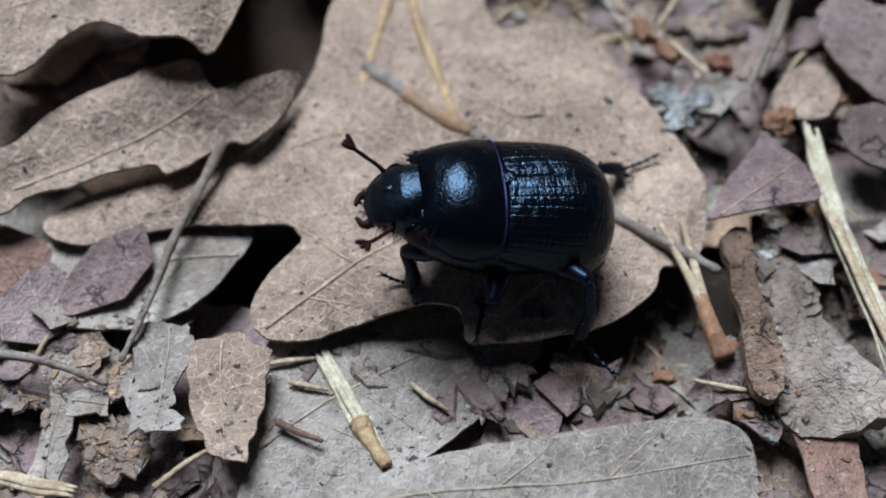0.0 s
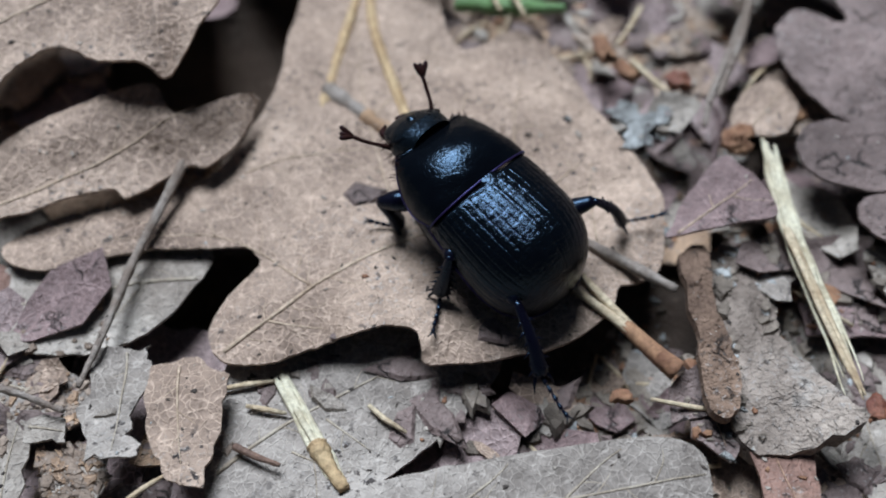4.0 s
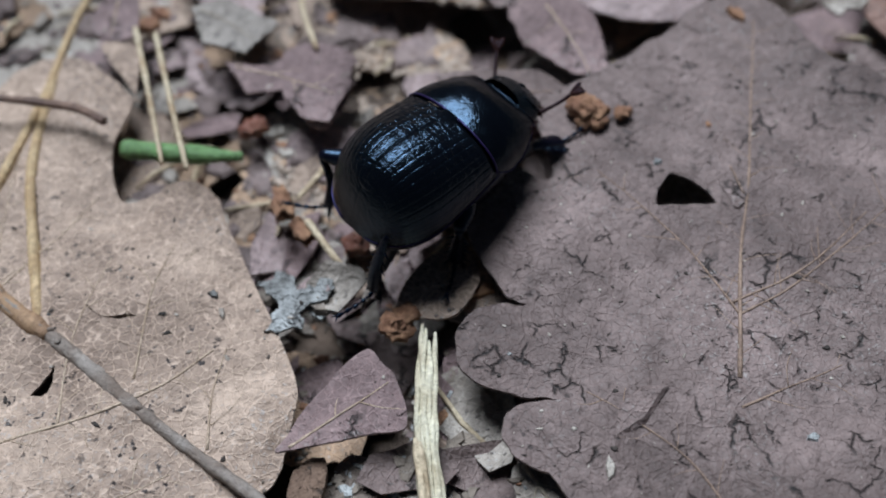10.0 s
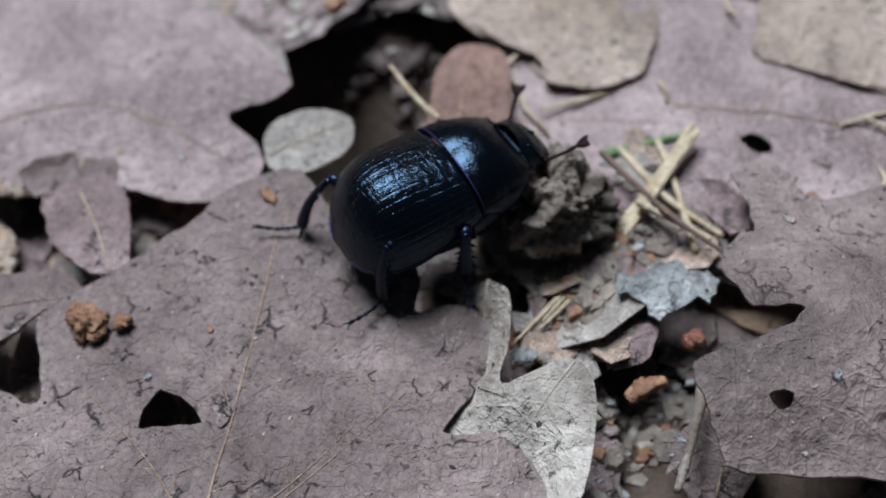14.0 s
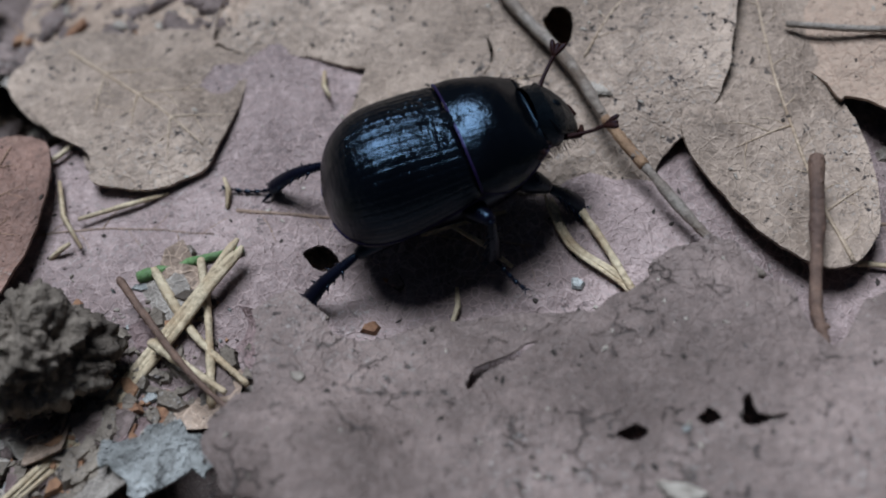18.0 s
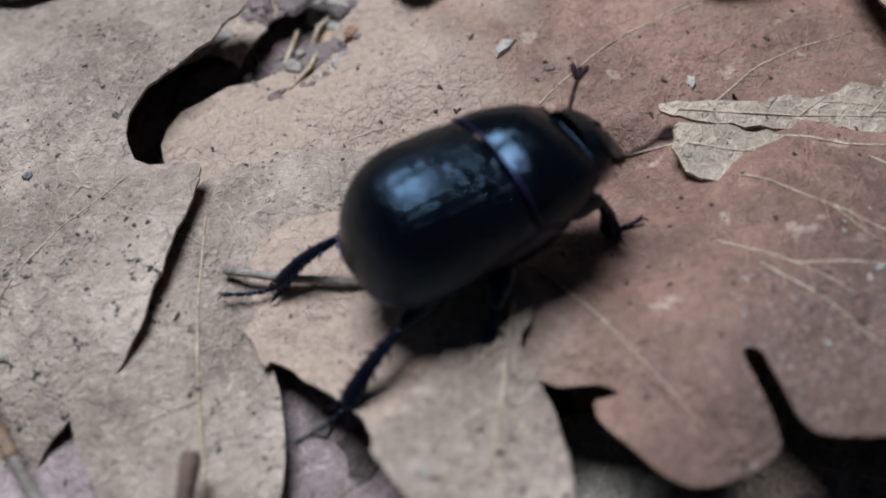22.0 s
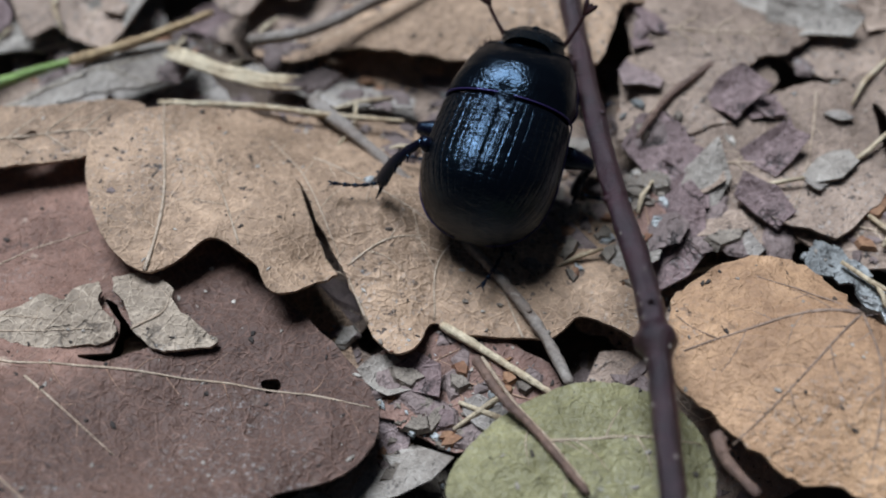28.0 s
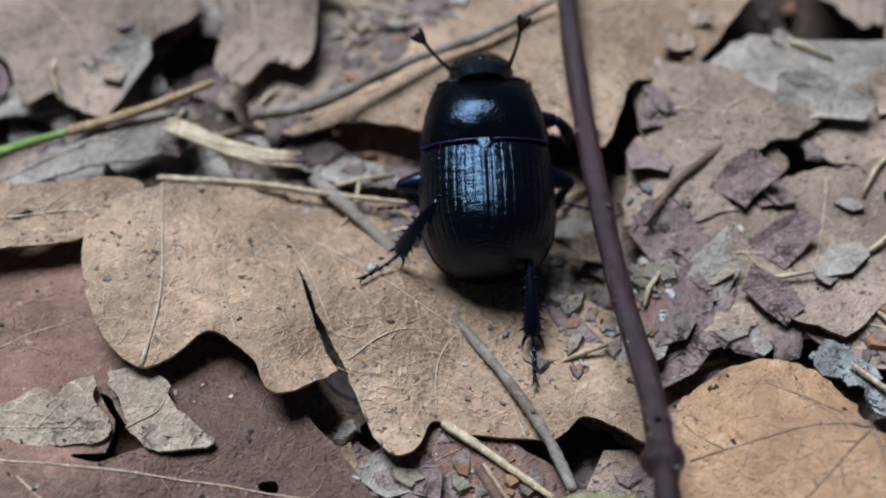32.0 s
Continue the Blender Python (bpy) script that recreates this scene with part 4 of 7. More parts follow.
leaf("leaf_fragment", "purple-red piece of a curled leaf", M_DUN, (204, 66.5, -2),
     [(-6.2, 2.7, 0), (-3.1, 1.6, 0), (4.8, 4.8, 0), (7.3, 1.7, 0), (3.1, -5.4, 0), (-1.5, -4.5, 0), (-4.6, -1, 0)], angular=True,ragged=0.2)
leaf("leaf_fragment", "pale flaking leaf crumb in the litter", M_PALE, (201.9, 71.2, -2),
     [(-6.3, 1.5, 0), (-2.3, 4, 0), (7.4, 1.8, 0), (7.9, -1.2, 0), (2.5, -2.3, 0), (-3.1, -2.9, 0), (-6, -0.9, 0)], angular=True,ragged=0.5)
leaf("oak_leaf", "tan oak leaf lobe casting a dark shadow", M_TAN, (128.3, 66.7, 0.7),
     [(-6.6, -6.3, -0.7), (-2.1, -5.6, -0.7), (0.1, -5.1, -0.7), (2.6, -6.2, 0.8), (4.4, -2.4, 0.8), (5.9, 1.3, 0.8), (5, 3.6, 0.8), (0.5, 8.7, -0.7), (-10.1, 11.5, -0.7)], dome=0.6)
leaf("leaf_fragment", "dull purple-grey fragment of a leaf", M_PURPLE, (34, 14.1, 0),
     [(-4.3, 2.7, 0), (0, 5.1, 0), (2.5, 2, 0), (3.6, -4.3, 0), (0.8, -4.3, 0), (-2.8, -1.5, 0)], angular=True,ragged=0.3)
leaf("leaf_fragment", "brown torn flake over a dark slit", M_CRACK, (30.1, 7.1, 0.3),
     [(-5.1, 2.2, -0.3), (2.2, 3.5, -0.3), (5.7, 0.8, -0.3), (1.9, -0.9, 0.7), (-0.9, -3.9, 0.7), (-4, -1.6, -0.3)], angular=True,ragged=0.3)
leaf("leaf_fragment", "lobed purple-grey oak leaf fragment", M_PURPLE, (14.5, 8.7, -0.5),
     [(-5.5, 2.1, 0), (-2.1, 1.7, 0), (-0.3, 3.4, 0), (4.1, 2.5, 0), (4.1, -0.6, 0), (2.9, -3.7, 0), (0.8, -3.3, 0), (-0.8, -0.9, 0), (-3.3, -1.2, 0)], angular=True,ragged=0.2)
leaf("leaf_fragment", "bluish grey leaf scrap with jagged rim", M_GREY, (9, 13.9, -0.5),
     [(-3.4, 1.8, 0), (-1.6, 3, 0), (3.5, 0.9, 0), (2.2, -1.4, 0), (1.6, -2.6, 0), (-2, -1.6, 0)], angular=True,ragged=0.3)
leaf("leaf_fragment", "pinkish brown leaf fragment with points", M_PINK, (7.3, 20.3, -1),
     [(-5.7, 4.2, 0), (-2, 6.9, 0), (2.8, 3.3, 0), (3.3, -1, 0), (3.7, -7.1, 0), (1.1, -4.7, 0), (-3, -1.9, 0)], angular=True,ragged=0.3)
leaf("leaf_fragment", "round purple-brown leaf lobe in the litter", M_PURPLE, (-0.4, 15.1, -0.5),
     [(-1.7, -0.3, 0), (-1.2, 2, 0), (1.1, 2.7, 0), (1.9, -0.8, 0), (0.7, -2.1, 0), (-0.9, -1.7, 0)])
leaf("lichen_patch", "flaky blue-white lichen crust in the litter", M_LICHEN, (17, -10, -0.5),
     [(-2.4, 0.5, 0), (-1, 1.7, 0), (0.2, 1.0, 0), (2.1, 1.8, 0), (1.6, 0.1, 0), (0.3, -0.9, 0), (0.7, -1.9, 0), (-1.5, -2.5, 0), (-1.2, -0.6, 0)], ragged=0.9,category="lichen")
leaf("lichen_patch", "grey-white flaky lichen crust in the litter", M_LICHEN, (74, 7.8, 0),
     [(-3.4, 0.2, 0), (-1.3, 1.9, 0), (1.4, 2, 0), (3.4, 0.8, 0), (2.4, -0.8, 0), (-0.8, -2.3, 0), (-1.8, -1.6, 0)], ragged=0.8,category="lichen")
leaf("lichen_patch", "blue-grey flaky lichen crust in the litter", M_LICHEN, (199.1, 45.1, -2),
     [(-2.3, 2.3, 0), (0.3, 2.5, 0), (1.8, -0.5, 0), (2, -3.6, 0), (-0, -1.1, 0), (-2, 0.6, 0)], ragged=0.8,category="lichen")
leaf("lichen_patch", "white flaky lichen crust in the litter", M_LICHEN, (19.2, -8.9, -1.1),
     [(-1.6, 0.4, 0), (-0.3, 0.7, 0), (0.2, 1.7, 0), (1.7, 0.9, 0), (0.8, -0.2, 0), (1.0, -1.4, 0), (-1.1, -1.6, 0)], ragged=0.9,category="lichen")
leaf("leaf_fragment", "dark brown narrow leaf piece", M_CRACK, (19.9, -32.5, -2),
     [(-1.4, 4, 0), (0.4, 2.4, 0), (1.8, -1.5, 0), (0.7, -3.5, 0), (-1.5, -1.6, 0)], angular=True,ragged=0.2)
leaf("leaf_fragment", "purple-brown leaf scrap under the leaf", M_PURPLE, (8, -32.9, -4),
     [(-4.8, 0, 0), (0.3, 3.1, 0), (4.2, 1.1, 0), (3.4, -1.3, 0), (-3.4, -2.7, 0)], angular=True,ragged=0.6)
leaf("leaf_fragment", "brown curved leaf piece in the litter", M_RED, (23.3, -36, -1.5),
     [(-2.2, 3.6, 0), (-0.2, 3.7, 0), (2.4, 0.7, 0), (2.2, -4, 0), (-1.1, -4.1, 0), (-1.4, 0.2, 0)], angular=True,ragged=0.2)
leaf("leaf_fragment", "crinkled olive-grey leaf scrap in the litter", M_GREY, (-16.5, -33.4, 0),
     [(-2.4, 3.9, 0), (0.7, 4.4, 0), (1.8, 2, 0), (0.9, -1.1, 0), (2, -4.1, 0), (-1, -4, 0), (-2, -0.9, 0)], angular=True,ragged=0.7,rumple=1.5)
leaf("leaf_fragment", "pale narrow torn leaf strip", M_PALE, (-22.5, -37.9, -1),
     [(-0.9, -3, 0), (-0.7, 3.6, 0), (0.9, 2.5, 0), (0.8, -3.1, 0)], angular=True,ragged=0.4)
leaf("leaf_fragment", "pale torn scrap of crumbling leaf", M_PALE, (-21, -35.2, -1),
     [(-1.6, 0.6, 0), (1, 1, 0), (1.5, -0.7, 0), (-0.9, -0.9, 0)], angular=True,ragged=0.5)
leaf("leaf_fragment", "pale holed leaf scrap in the litter", M_PALE, (-19.2, -37.8, -1.5),
     [(-1.9, 1.9, 0), (1.9, 1.3, 0), (2.1, -1.2, 0), (-0.1, -2, 0), (-1.8, -0.3, 0)], angular=True,ragged=0.6)
leaf("withered_leaf", "dull grey-brown leaf under twigs", M_GREY, (-25, -31.5, -3),
     [(-5.7, 3.4, 0), (-0.4, 2.3, 0), (4.6, 1.3, 0), (5.9, -2, 0), (0.1, -3, 0), (-4.3, -2.3, 0)], ragged=0.4)
leaf("leaf_fragment", "brown leaf piece at the edge of a hollow", M_RED, (-28.1, -25.1, -2),
     [(-4, 3.5, 0), (2, 2.3, 0), (3.1, 0.6, 0), (1.4, -3.5, 0), (-2.4, -2.8, 0)])
leaf("leaf_fragment", "purple-brown drop-shaped leaf in the litter", M_PURPLE, (16.3, 9.4, -1),
     [(-3.2, 2.4, 0), (-0.7, 3.7, 0), (2.4, 2.4, 0), (2.2, -1.1, 0), (0.7, -4.4, 0), (-1.5, -2.8, 0)])
leaf("leaf_fragment", "brown blunt leaf piece in the litter", M_TAN, (26.6, 6.8, -0.5),
     [(-3, 1.6, 0), (-0.1, 3.1, 0), (3.9, 1.4, 0), (2.4, -2.3, 0), (-0.4, -2.8, 0), (-2.7, -0.9, 0)])
leaf("withered_leaf", "small round grey-brown leaf in the litter", M_GREY, (48.7, 22.3, -1),
     [(-3.2, 1.2, 0), (-0.7, 2.9, 0), (2.8, 2.2, 0), (3.3, -0.7, 0), (0.3, -3.1, 0), (-2.6, -2.5, 0)])
leaf("leaf_fragment", "pale buff curled scrap in the litter", M_PALE, (55.8, 19.6, -1),
     [(-2.2, 0.8, 0), (1.2, 1.6, 0), (1.8, -0.6, 0), (-0.9, -1.7, 0)], angular=True,ragged=0.5)
leaf("withered_leaf", "pale blue-grey leaf under a needle", M_PALE, (148.5, 67.6, -2),
     [(-10.2, -3.4, 0), (-4, -0.8, 0), (5, 4, 0), (8.4, 3.9, 0), (6.4, 0.3, 0), (0.2, -1, 0), (-5.8, -2.8, 0)], ragged=0.2)
leaf("withered_leaf", "dark red curled leaf in the litter", M_PURPLE, (138.8, 71.2, 0),
     [(-4.5, -3.5, 0), (-3.3, -0.8, 0), (-0.3, 1.9, 0), (3.6, 4.8, 0), (5, 1.8, 0), (1.4, -1.3, 0), (-2, -3.2, 0)], dome=1.5)
leaf("leaf_fragment", "grey narrow leaf strip in the litter", M_GREY, (167.5, 66.8, -3.5),
     [(-6.9, 2.8, 0), (-3.2, 3.2, 0), (1, 0.9, 0), (5.8, -1.7, 0), (5.7, -3, 0), (0.1, -2.2, 0), (-2.3, -0.4, 0)], angular=True,ragged=0.2)
leaf("leaf_fragment", "pale buff flaking scrap in the litter", M_PALE, (191.3, 49.4, -2.5),
     [(-2.4, 1.1, 0), (1.6, 1.2, 0), (2.7, -1.3, 0), (0.1, -1, 0), (-2.3, -0.2, 0)], angular=True,ragged=0.6)
leaf("leaf_fragment", "reddish brown narrow scrap in the litter", M_RED, (187.6, 51.3, -2.1),
     [(-1, 3.6, 0), (1.8, 2.4, 0), (1.3, -2.3, 0), (-0.7, -3.4, 0), (-1.4, -0.3, 0)], angular=True,ragged=0.4)
leaf("leaf_fragment", "dark grey-brown flake in the litter", M_DUN, (192.1, 53.8, -2.6),
     [(-2.4, 3, 0), (2.7, 1.6, 0), (2.3, -2.4, 0), (-2.6, -2.2, 0)], angular=True,ragged=0.5)
leaf("withered_leaf", "grey-brown dry leaf beside lichen", M_DUN, (201.2, 49.3, -3),
     [(-4.3, 2.1, 0), (2.4, 3.3, 0), (3.5, -2.9, 0), (-1.8, -2.4, 0)], ragged=0.3)
leaf("leaf_fragment", "brown flake with a curled rim", M_CRACK, (70.2, 6.9, -1.5),
     [(-2.7, 3.1, 0), (1.9, 3.9, 0), (3.2, -0.6, 0), (0.8, -3.9, 0), (-2.9, -2.6, 0)], angular=True,ragged=0.3)
leaf("leaf_fragment", "pinkish brown flake by the straw", M_PINK, (68.5, 6.7, -2),
     [(-3.7, 1.8, 0), (0.4, 4, 0), (3.7, 1.5, 0), (3.5, -2.3, 0), (-0.5, -3.6, 0), (-3.5, -1.3, 0)], angular=True,ragged=0.4)
leaf("oak_leaf", "brown oak leaf with a dark rim in the shade", M_CRACK, (32.5, 34.6, -3),
     [(-11, 3.4, 0), (-0, 4.2, 0), (10.3, 2.4, 0), (8.1, -1.9, 0), (4.8, -1.7, 0), (-3.2, -1.4, 0), (-8.9, -5.4, 0)], dome=0.5)
leaf("oak_leaf", "tan leaf end against the dark hollow", M_TANGREY, (67.9, 33.8, -2),
     [(-8.7, 3.4, 0), (-4.2, 6.7, 0), (8, 7.1, 0), (8, 0.2, 0), (5.6, -3.4, 0), (1.6, -5.8, 0), (-1.7, -4.8, 0), (-2.7, -2.4, 0), (-6.2, -0.6, 0)], dome=0.5)
leaf("bark_chip", "grey weathered chip of bark with lichen dust", M_BARK, (24.1, -27.8, -0.5),
     [(-3.2, 6.8, 0), (-0.7, 7.6, 0), (1.6, 8.3, 0), (0.9, 3.7, 0), (1.1, -0.9, 0), (3.3, -4.2, 0), (4.2, -6.2, 0), (-0.1, -7.9, 0), (-3.1, -6.6, 0), (-3.7, -0.9, 0)], thick=1.6,ragged=0.5,rumple=2.4,grain=0.6,dome=0.6,category="bark")
leaf("bark_chip", "brown curled strip of bark", M_BARKRED, (19.9, -27.7, 0),
     [(-1.3, 5.9, 0), (0.5, 6.6, 0), (0.5, 1.3, 0), (1.4, -2.7, 0), (0.7, -5.9, 0), (-0.7, -5.2, 0), (-1, 0.2, 0)], thick=0.8,ragged=0.3,rumple=1.6,grain=0.6,dome=1.2,category="bark")
leaf("leaf_fragment", "pale buff stripped layer along the leaf's midrib", M_STRIP, (147, 45, 0.9),
     [(-8.7, 1.7, 0.1), (-3.1, 1.2, 0.1), (-2.1, 1.7, 0.1), (0.2, 1.4, 0.3), (2.7, 2, 0.2), (3.8, 1.7, 0.4), (6, 2.7, 0.2), (6.4, 0.8, 0.5), (7.5, -1.3, 0.3), (5.1, -1.8, 0.2), (0.6, -1.1, 0), (-4.2, -0.3, 0), (-8.5, 0.5, 0)],
     veins=[[(-8, 1), (-2, 0.2), (6, -0.8)], [(-1, 0.1), (1, 1.4)], [(3, -0.4), (5, 1.6)]], ragged=0.4, dome=0.25, rumple=0.35)
leaf("leaf_fragment", "pale buff curled flap of stripped leaf layer", M_STRIP, (156, 44.6, 0.9),
     [(-2.1, 3, 0.5), (-0.8, 3.4, 0.3), (0.8, 2.9, 0.1), (2.2, 0.6, 0), (4.3, -1.6, -0.4), (1.3, -2, -0.2), (-0.5, -1.1, 0.1), (-1.1, 0.6, 0.4)],
     veins=[[(-0.8, -0.6), (1, 0.4), (1.4, 2)]], ragged=0.4, dome=0.25, rumple=0.35)
leaf("leaf_fragment", "small pale patch of stripped leaf layer", M_STRIP, (142, 42, 1),
     [(-3.4, 2.8, 0), (0, 2.3, 0), (3, 1.4, 0), (2.8, -0.2, 0), (1.9, -1.5, 0), (-1, -1.8, 0), (-3.2, -0.5, 0)],
     veins=[[(-2.8, 1.5), (0, 0.6), (2.4, 0.6)]], ragged=0.4, dome=0.25, rumple=0.35)
leaf("withered_leaf", "pinkish net-veined leaf under tan lobes", M_PINK, (117.9, 22, -2.2),
     [(-11.3, 2.7, 0), (-2, 10.3, 0), (6.5, 4.3, 0), (10.5, 0.2, 0), (6.7, -5.5, 0), (-0.6, -5.3, 0), (-2.5, -3.8, 0), (-7.2, -2.9, 0)], dome=0.3)
leaf("leaf_fragment", "dusky reddish piece of leaf in the shade", M_RED, (130.6, 19, -2.5),
     [(-7.8, 5.2, 0), (-0.6, 2.7, 0), (8.9, 3.5, 0), (11.6, -1.1, 0), (5, -5.5, 0), (-5.8, -5.1, 0), (-11.1, 0, 0)], angular=True,ragged=0.3)
leaf("leaf_fragment", "brown flap torn from a cracked leaf", M_CRACK, (45.4, 0.2, 1.4),
     [(-2.1, 2.3, 0), (-0.2, 1.9, 0), (1.7, 0.6, 0), (1, -1.1, 0), (0.1, -2.7, 0), (-0.7, -1.1, 0)], ragged=0.2)
leaf("leaf_fragment", "brown leaf piece under the cracked leaf", M_TAN, (29.6, -4.2, -2),
     [(-3.8, 2.1, 0), (-1.8, 5.2, 0), (1, 4.2, 0), (3.2, -1.3, 0), (3.1, -5, 0), (-1.8, -5, 0)], angular=True,ragged=0.3)
leaf("leaf_fragment", "purple-brown leaf remains between leaves", M_PURPLE, (30.9, -19.2, -3.4),
     [(-3.9, 8.1, 0), (0.6, 6, 0), (1.9, 1.4, 0), (5.4, -4.6, 0), (4.6, -6.8, 0), (-3.8, -7, 0), (-4.9, 3, 0)], angular=True,ragged=0.6)
leaf("withered_leaf", "pale grey-buff leaf end under the cracked leaf", M_PALE, (33.6, -22.8, -1.2),
     [(-2.1, 2.5, 0), (0.3, 2.4, 0), (2.2, 0.2, 0), (2.3, -2.7, 0), (-0.6, -2.4, 0), (-1.9, 0.1, 0)], ragged=0.2)
leaf("leaf_fragment", "tan piece of leaf under the torn lobes", M_TAN, (107.5, 40.9, -2.2),
     [(-3.9, 3.5, 0), (0.2, 6.5, 0), (3.9, 4, 0), (4, -3.2, 0), (-0.3, -6.7, 0), (-3.8, -4.2, 0)], angular=True,ragged=0.2)
leaf("withered_leaf", "dun brown dry leaf with an uneven rim", M_DUN, (196, 66.5, -2),
     [(-6.4, 4.4, 0.3), (-2, 5.8, 0), (3, 4.2, -0.3), (7.5, 0.2, 0.2), (4.2, -2.2, 0.5), (1, -3.4, 0.8), (-2.2, -5, 0.3), (-6, -2.5, -0.2)], ragged=0.4, dome=0.7)
leaf("withered_leaf", "brown flaking dry leaf under the red twig", M_DUN, (195, 54.5, -3),
     [(-7, 2.6, 0), (-4, 5.2, 0.2), (1, 5.6, 0.6), (6, 3.6, 0.4), (8, -0.6, 0), (4, -4.6, -0.3), (-1, -5.6, 0), (-5.6, -4.2, 0.4)], ragged=0.5, dome=0.6)
leaf("withered_leaf", "smooth grey-brown dry leaf with a notch", M_DUN, (207, 61.5, -2.6),
     [(-4.2, 1.6, 0), (-1, 5.6, 0.4), (5, 5, 0.4), (6, -1, 0), (4, -6.4, 0), (-0.6, -5.4, 0.5), (-1.6, -2.2, 0.3), (-4.4, -3.2, 0)], ragged=0.2, dome=0.8)
leaf("withered_leaf", "reddish brown leaf behind the crumb of earth", M_RED, (60.5, 23, -0.9),
     [(-3.2, -2.4, 0), (-2.6, 2.4, 0.4), (-1.9, 6, 0.4), (0.1, 8.3, 0.2), (3.1, 7.3, 0), (3.6, 1, 0.5), (1.6, -5.2, 0), (-1.2, -7.6, -0.4), (-3.1, -5.6, -0.2)], dome=0.6)
leaf("withered_leaf", "dull purple-brown leaf under the ragged leaf", M_PURPLE, (123, 15, -2.6),
     [(-8, 3, 0), (-3, 5.2, 0.3), (4, 4.6, 0.2), (9, 2.6, 0), (8, -3.6, 0), (1, -6, 0.2), (-6, -5, 0), (-9, -1, 0)], ragged=0.3, dome=0.6)
leaf("withered_leaf", "red-brown leaf remains under the oak leaf's lobes", M_RED, (175, 40.5, -2.9),
     [(-6.4, 1.2, 0), (-3.6, 4.4, 0), (0, 4, 0.3), (5, 0.6, 0.3), (5.4, -2.6, 0), (0.6, -4.4, 0), (-4.4, -2.6, 0.2)], ragged=0.6, dome=0.5)

# ---- twigs, needles and straw ----
stick("twig", "thin grey dead twig leaning over torn leaves", M_TWIG, 0.35, [(-14.2, -12.3, 1), (-15.8, -18, 0.5), (-17.4, -23.4, 0), (-18.3, -28.6, 0), (-19.2, -32.7, 0)])
stick("twig", "grey-brown dry twig lying across the oak leaf", M_TWIG, 0.55, [(-6, -7.3, -0.2), (-1.6, -11.2, -0.2), (3, -14.2, -0.2), (7.7, -17.7, -0.2), (13.1, -21.3, -0.2), (18.1, -24.5, -0.2)], sleeve=(0.14, 0.36, M_SLEEVE))
stick("leaf_stalk", "thin brown leaf stalk with swollen end", M_BROWN, 0.35, [(2.2, 2.8, 1.5), (-0.4, 4, 1.5), (-5.9, 4.6, 1.5), (-9.8, 4.4, 1.5)])
stick("dry_grass", "flat pale straw blade with split fibres", M_CREAM, 0.75, [(25.8, -11.6, 0), (26, -16.3, 0), (26.4, -20.7, 0), (27.4, -26, 0), (28.4, -32.6, 0)], fibres=7)
stick("dry_grass", "thin pale straw fibre on the leaves", M_STRAW, 0.3, [(25.6, -19, 0.6), (26.6, -24, 0.6), (27.8, -29.3, 0.6), (28.7, -33.2, 0.6)], fibres=2)
stick("pine_scale", "pale split straw stub with brown bract", M_CREAM, 0.55, [(-7.5, -30.3, -2), (-5.6, -33.5, -2), (-4.1, -36.1, -2), (-2.9, -37.9, -2)], fibres=4)
stick("needle_sheath", "orange-brown sheath at the straw stub's end", M_NEEDLE, 0.6, [(-4.7, -35.2, -1.8), (-3.8, -36.7, -1.8), (-2.7, -38.2, -1.8)], category="sheath")
stick("green_needle", "short fresh green needle on the leaves", M_GREEN, 0.7, [(3.4, 1.4, 0.3), (7.1, 1.2, 0.3), (12, 1.1, 0.3)])
stick("dry_needle", "thin pale dry pine needle", M_STRAW, 0.25, [(2.4, 11.9, 1.5), (4.8, 5.3, 1.5), (6.9, -0.7, 1.5)])
stick("dry_needle", "thin pale dry pine needle", M_STRAW, 0.25, [(4, 11.4, 1.5), (6.4, 4.9, 1.5), (8.7, -1.1, 1.5)])
stick("twig", "thin grey dry twig fragment", M_TWIG, 0.35, [(26.6, 3.1, 1), (24.8, -2.9, 1), (22.6, -8.4, 1)])
stick("twig", "dark grey broken twig beside cracked leaf", M_TWIG, 0.4, [(26.1, 1.2, 0), (24.5, -2.5, 0), (22.4, -7.3, 0), (21.5, -10.5, 0)])
stick("dry_grass", "pale split dry straw stem under the crumb", M_STRAW, 0.5, [(77.6, 21.9, 0.2), (75.4, 18.6, -0.3), (69.3, 10.6, -1.6), (63.4, 3.4, -0.6)], fibres=3)
stick("twig", "pale curved dry twig end", M_STRAW, 0.26, [(58.9, 20.5, 3), (57, 22.8, 3), (55.2, 25.8, 3)])
stick("dry_grass", "forked dry grass blade on the leaves", M_STRAW, 0.3, [(96.2, 25.2, -1.2), (97.5, 21.4, -1.2), (100.7, 18.3, -1.2), (102.5, 14.2, -1.2)], fibres=3)
stick("dry_grass", "forked dry grass blade tip", M_STRAW, 0.3, [(97.5, 25, -1), (99.3, 21.6, -1), (101, 17.7, -1)])
stick("twig", "brown and grey jointed dry twig", M_TWIG, 0.4, [(91.1, 48.1, 0.7), (94.1, 40.4, 0.8), (98, 33.9, 1.1), (100, 29.3, 1.0), (102.2, 25.7, 0.6), (105.5, 21, -0.2), (108.5, 18.2, -0.4)], sleeve=(0.5, 0.68, M_SLEEVE))
stick("twig", "upright brown twig stub on the leaves", M_BROWN, 0.45, [(112, 24.6, 2.5), (111.4, 19.8, 1.5), (110.7, 15.3, 1), (110.9, 12.9, 1)])
stick("twig", "slender stalk with swollen end", M_TWIG, 0.3, [(114.2, 35.2, 0), (117.5, 35.7, 0), (121.7, 36.1, 0), (125.9, 36.8, 0)])
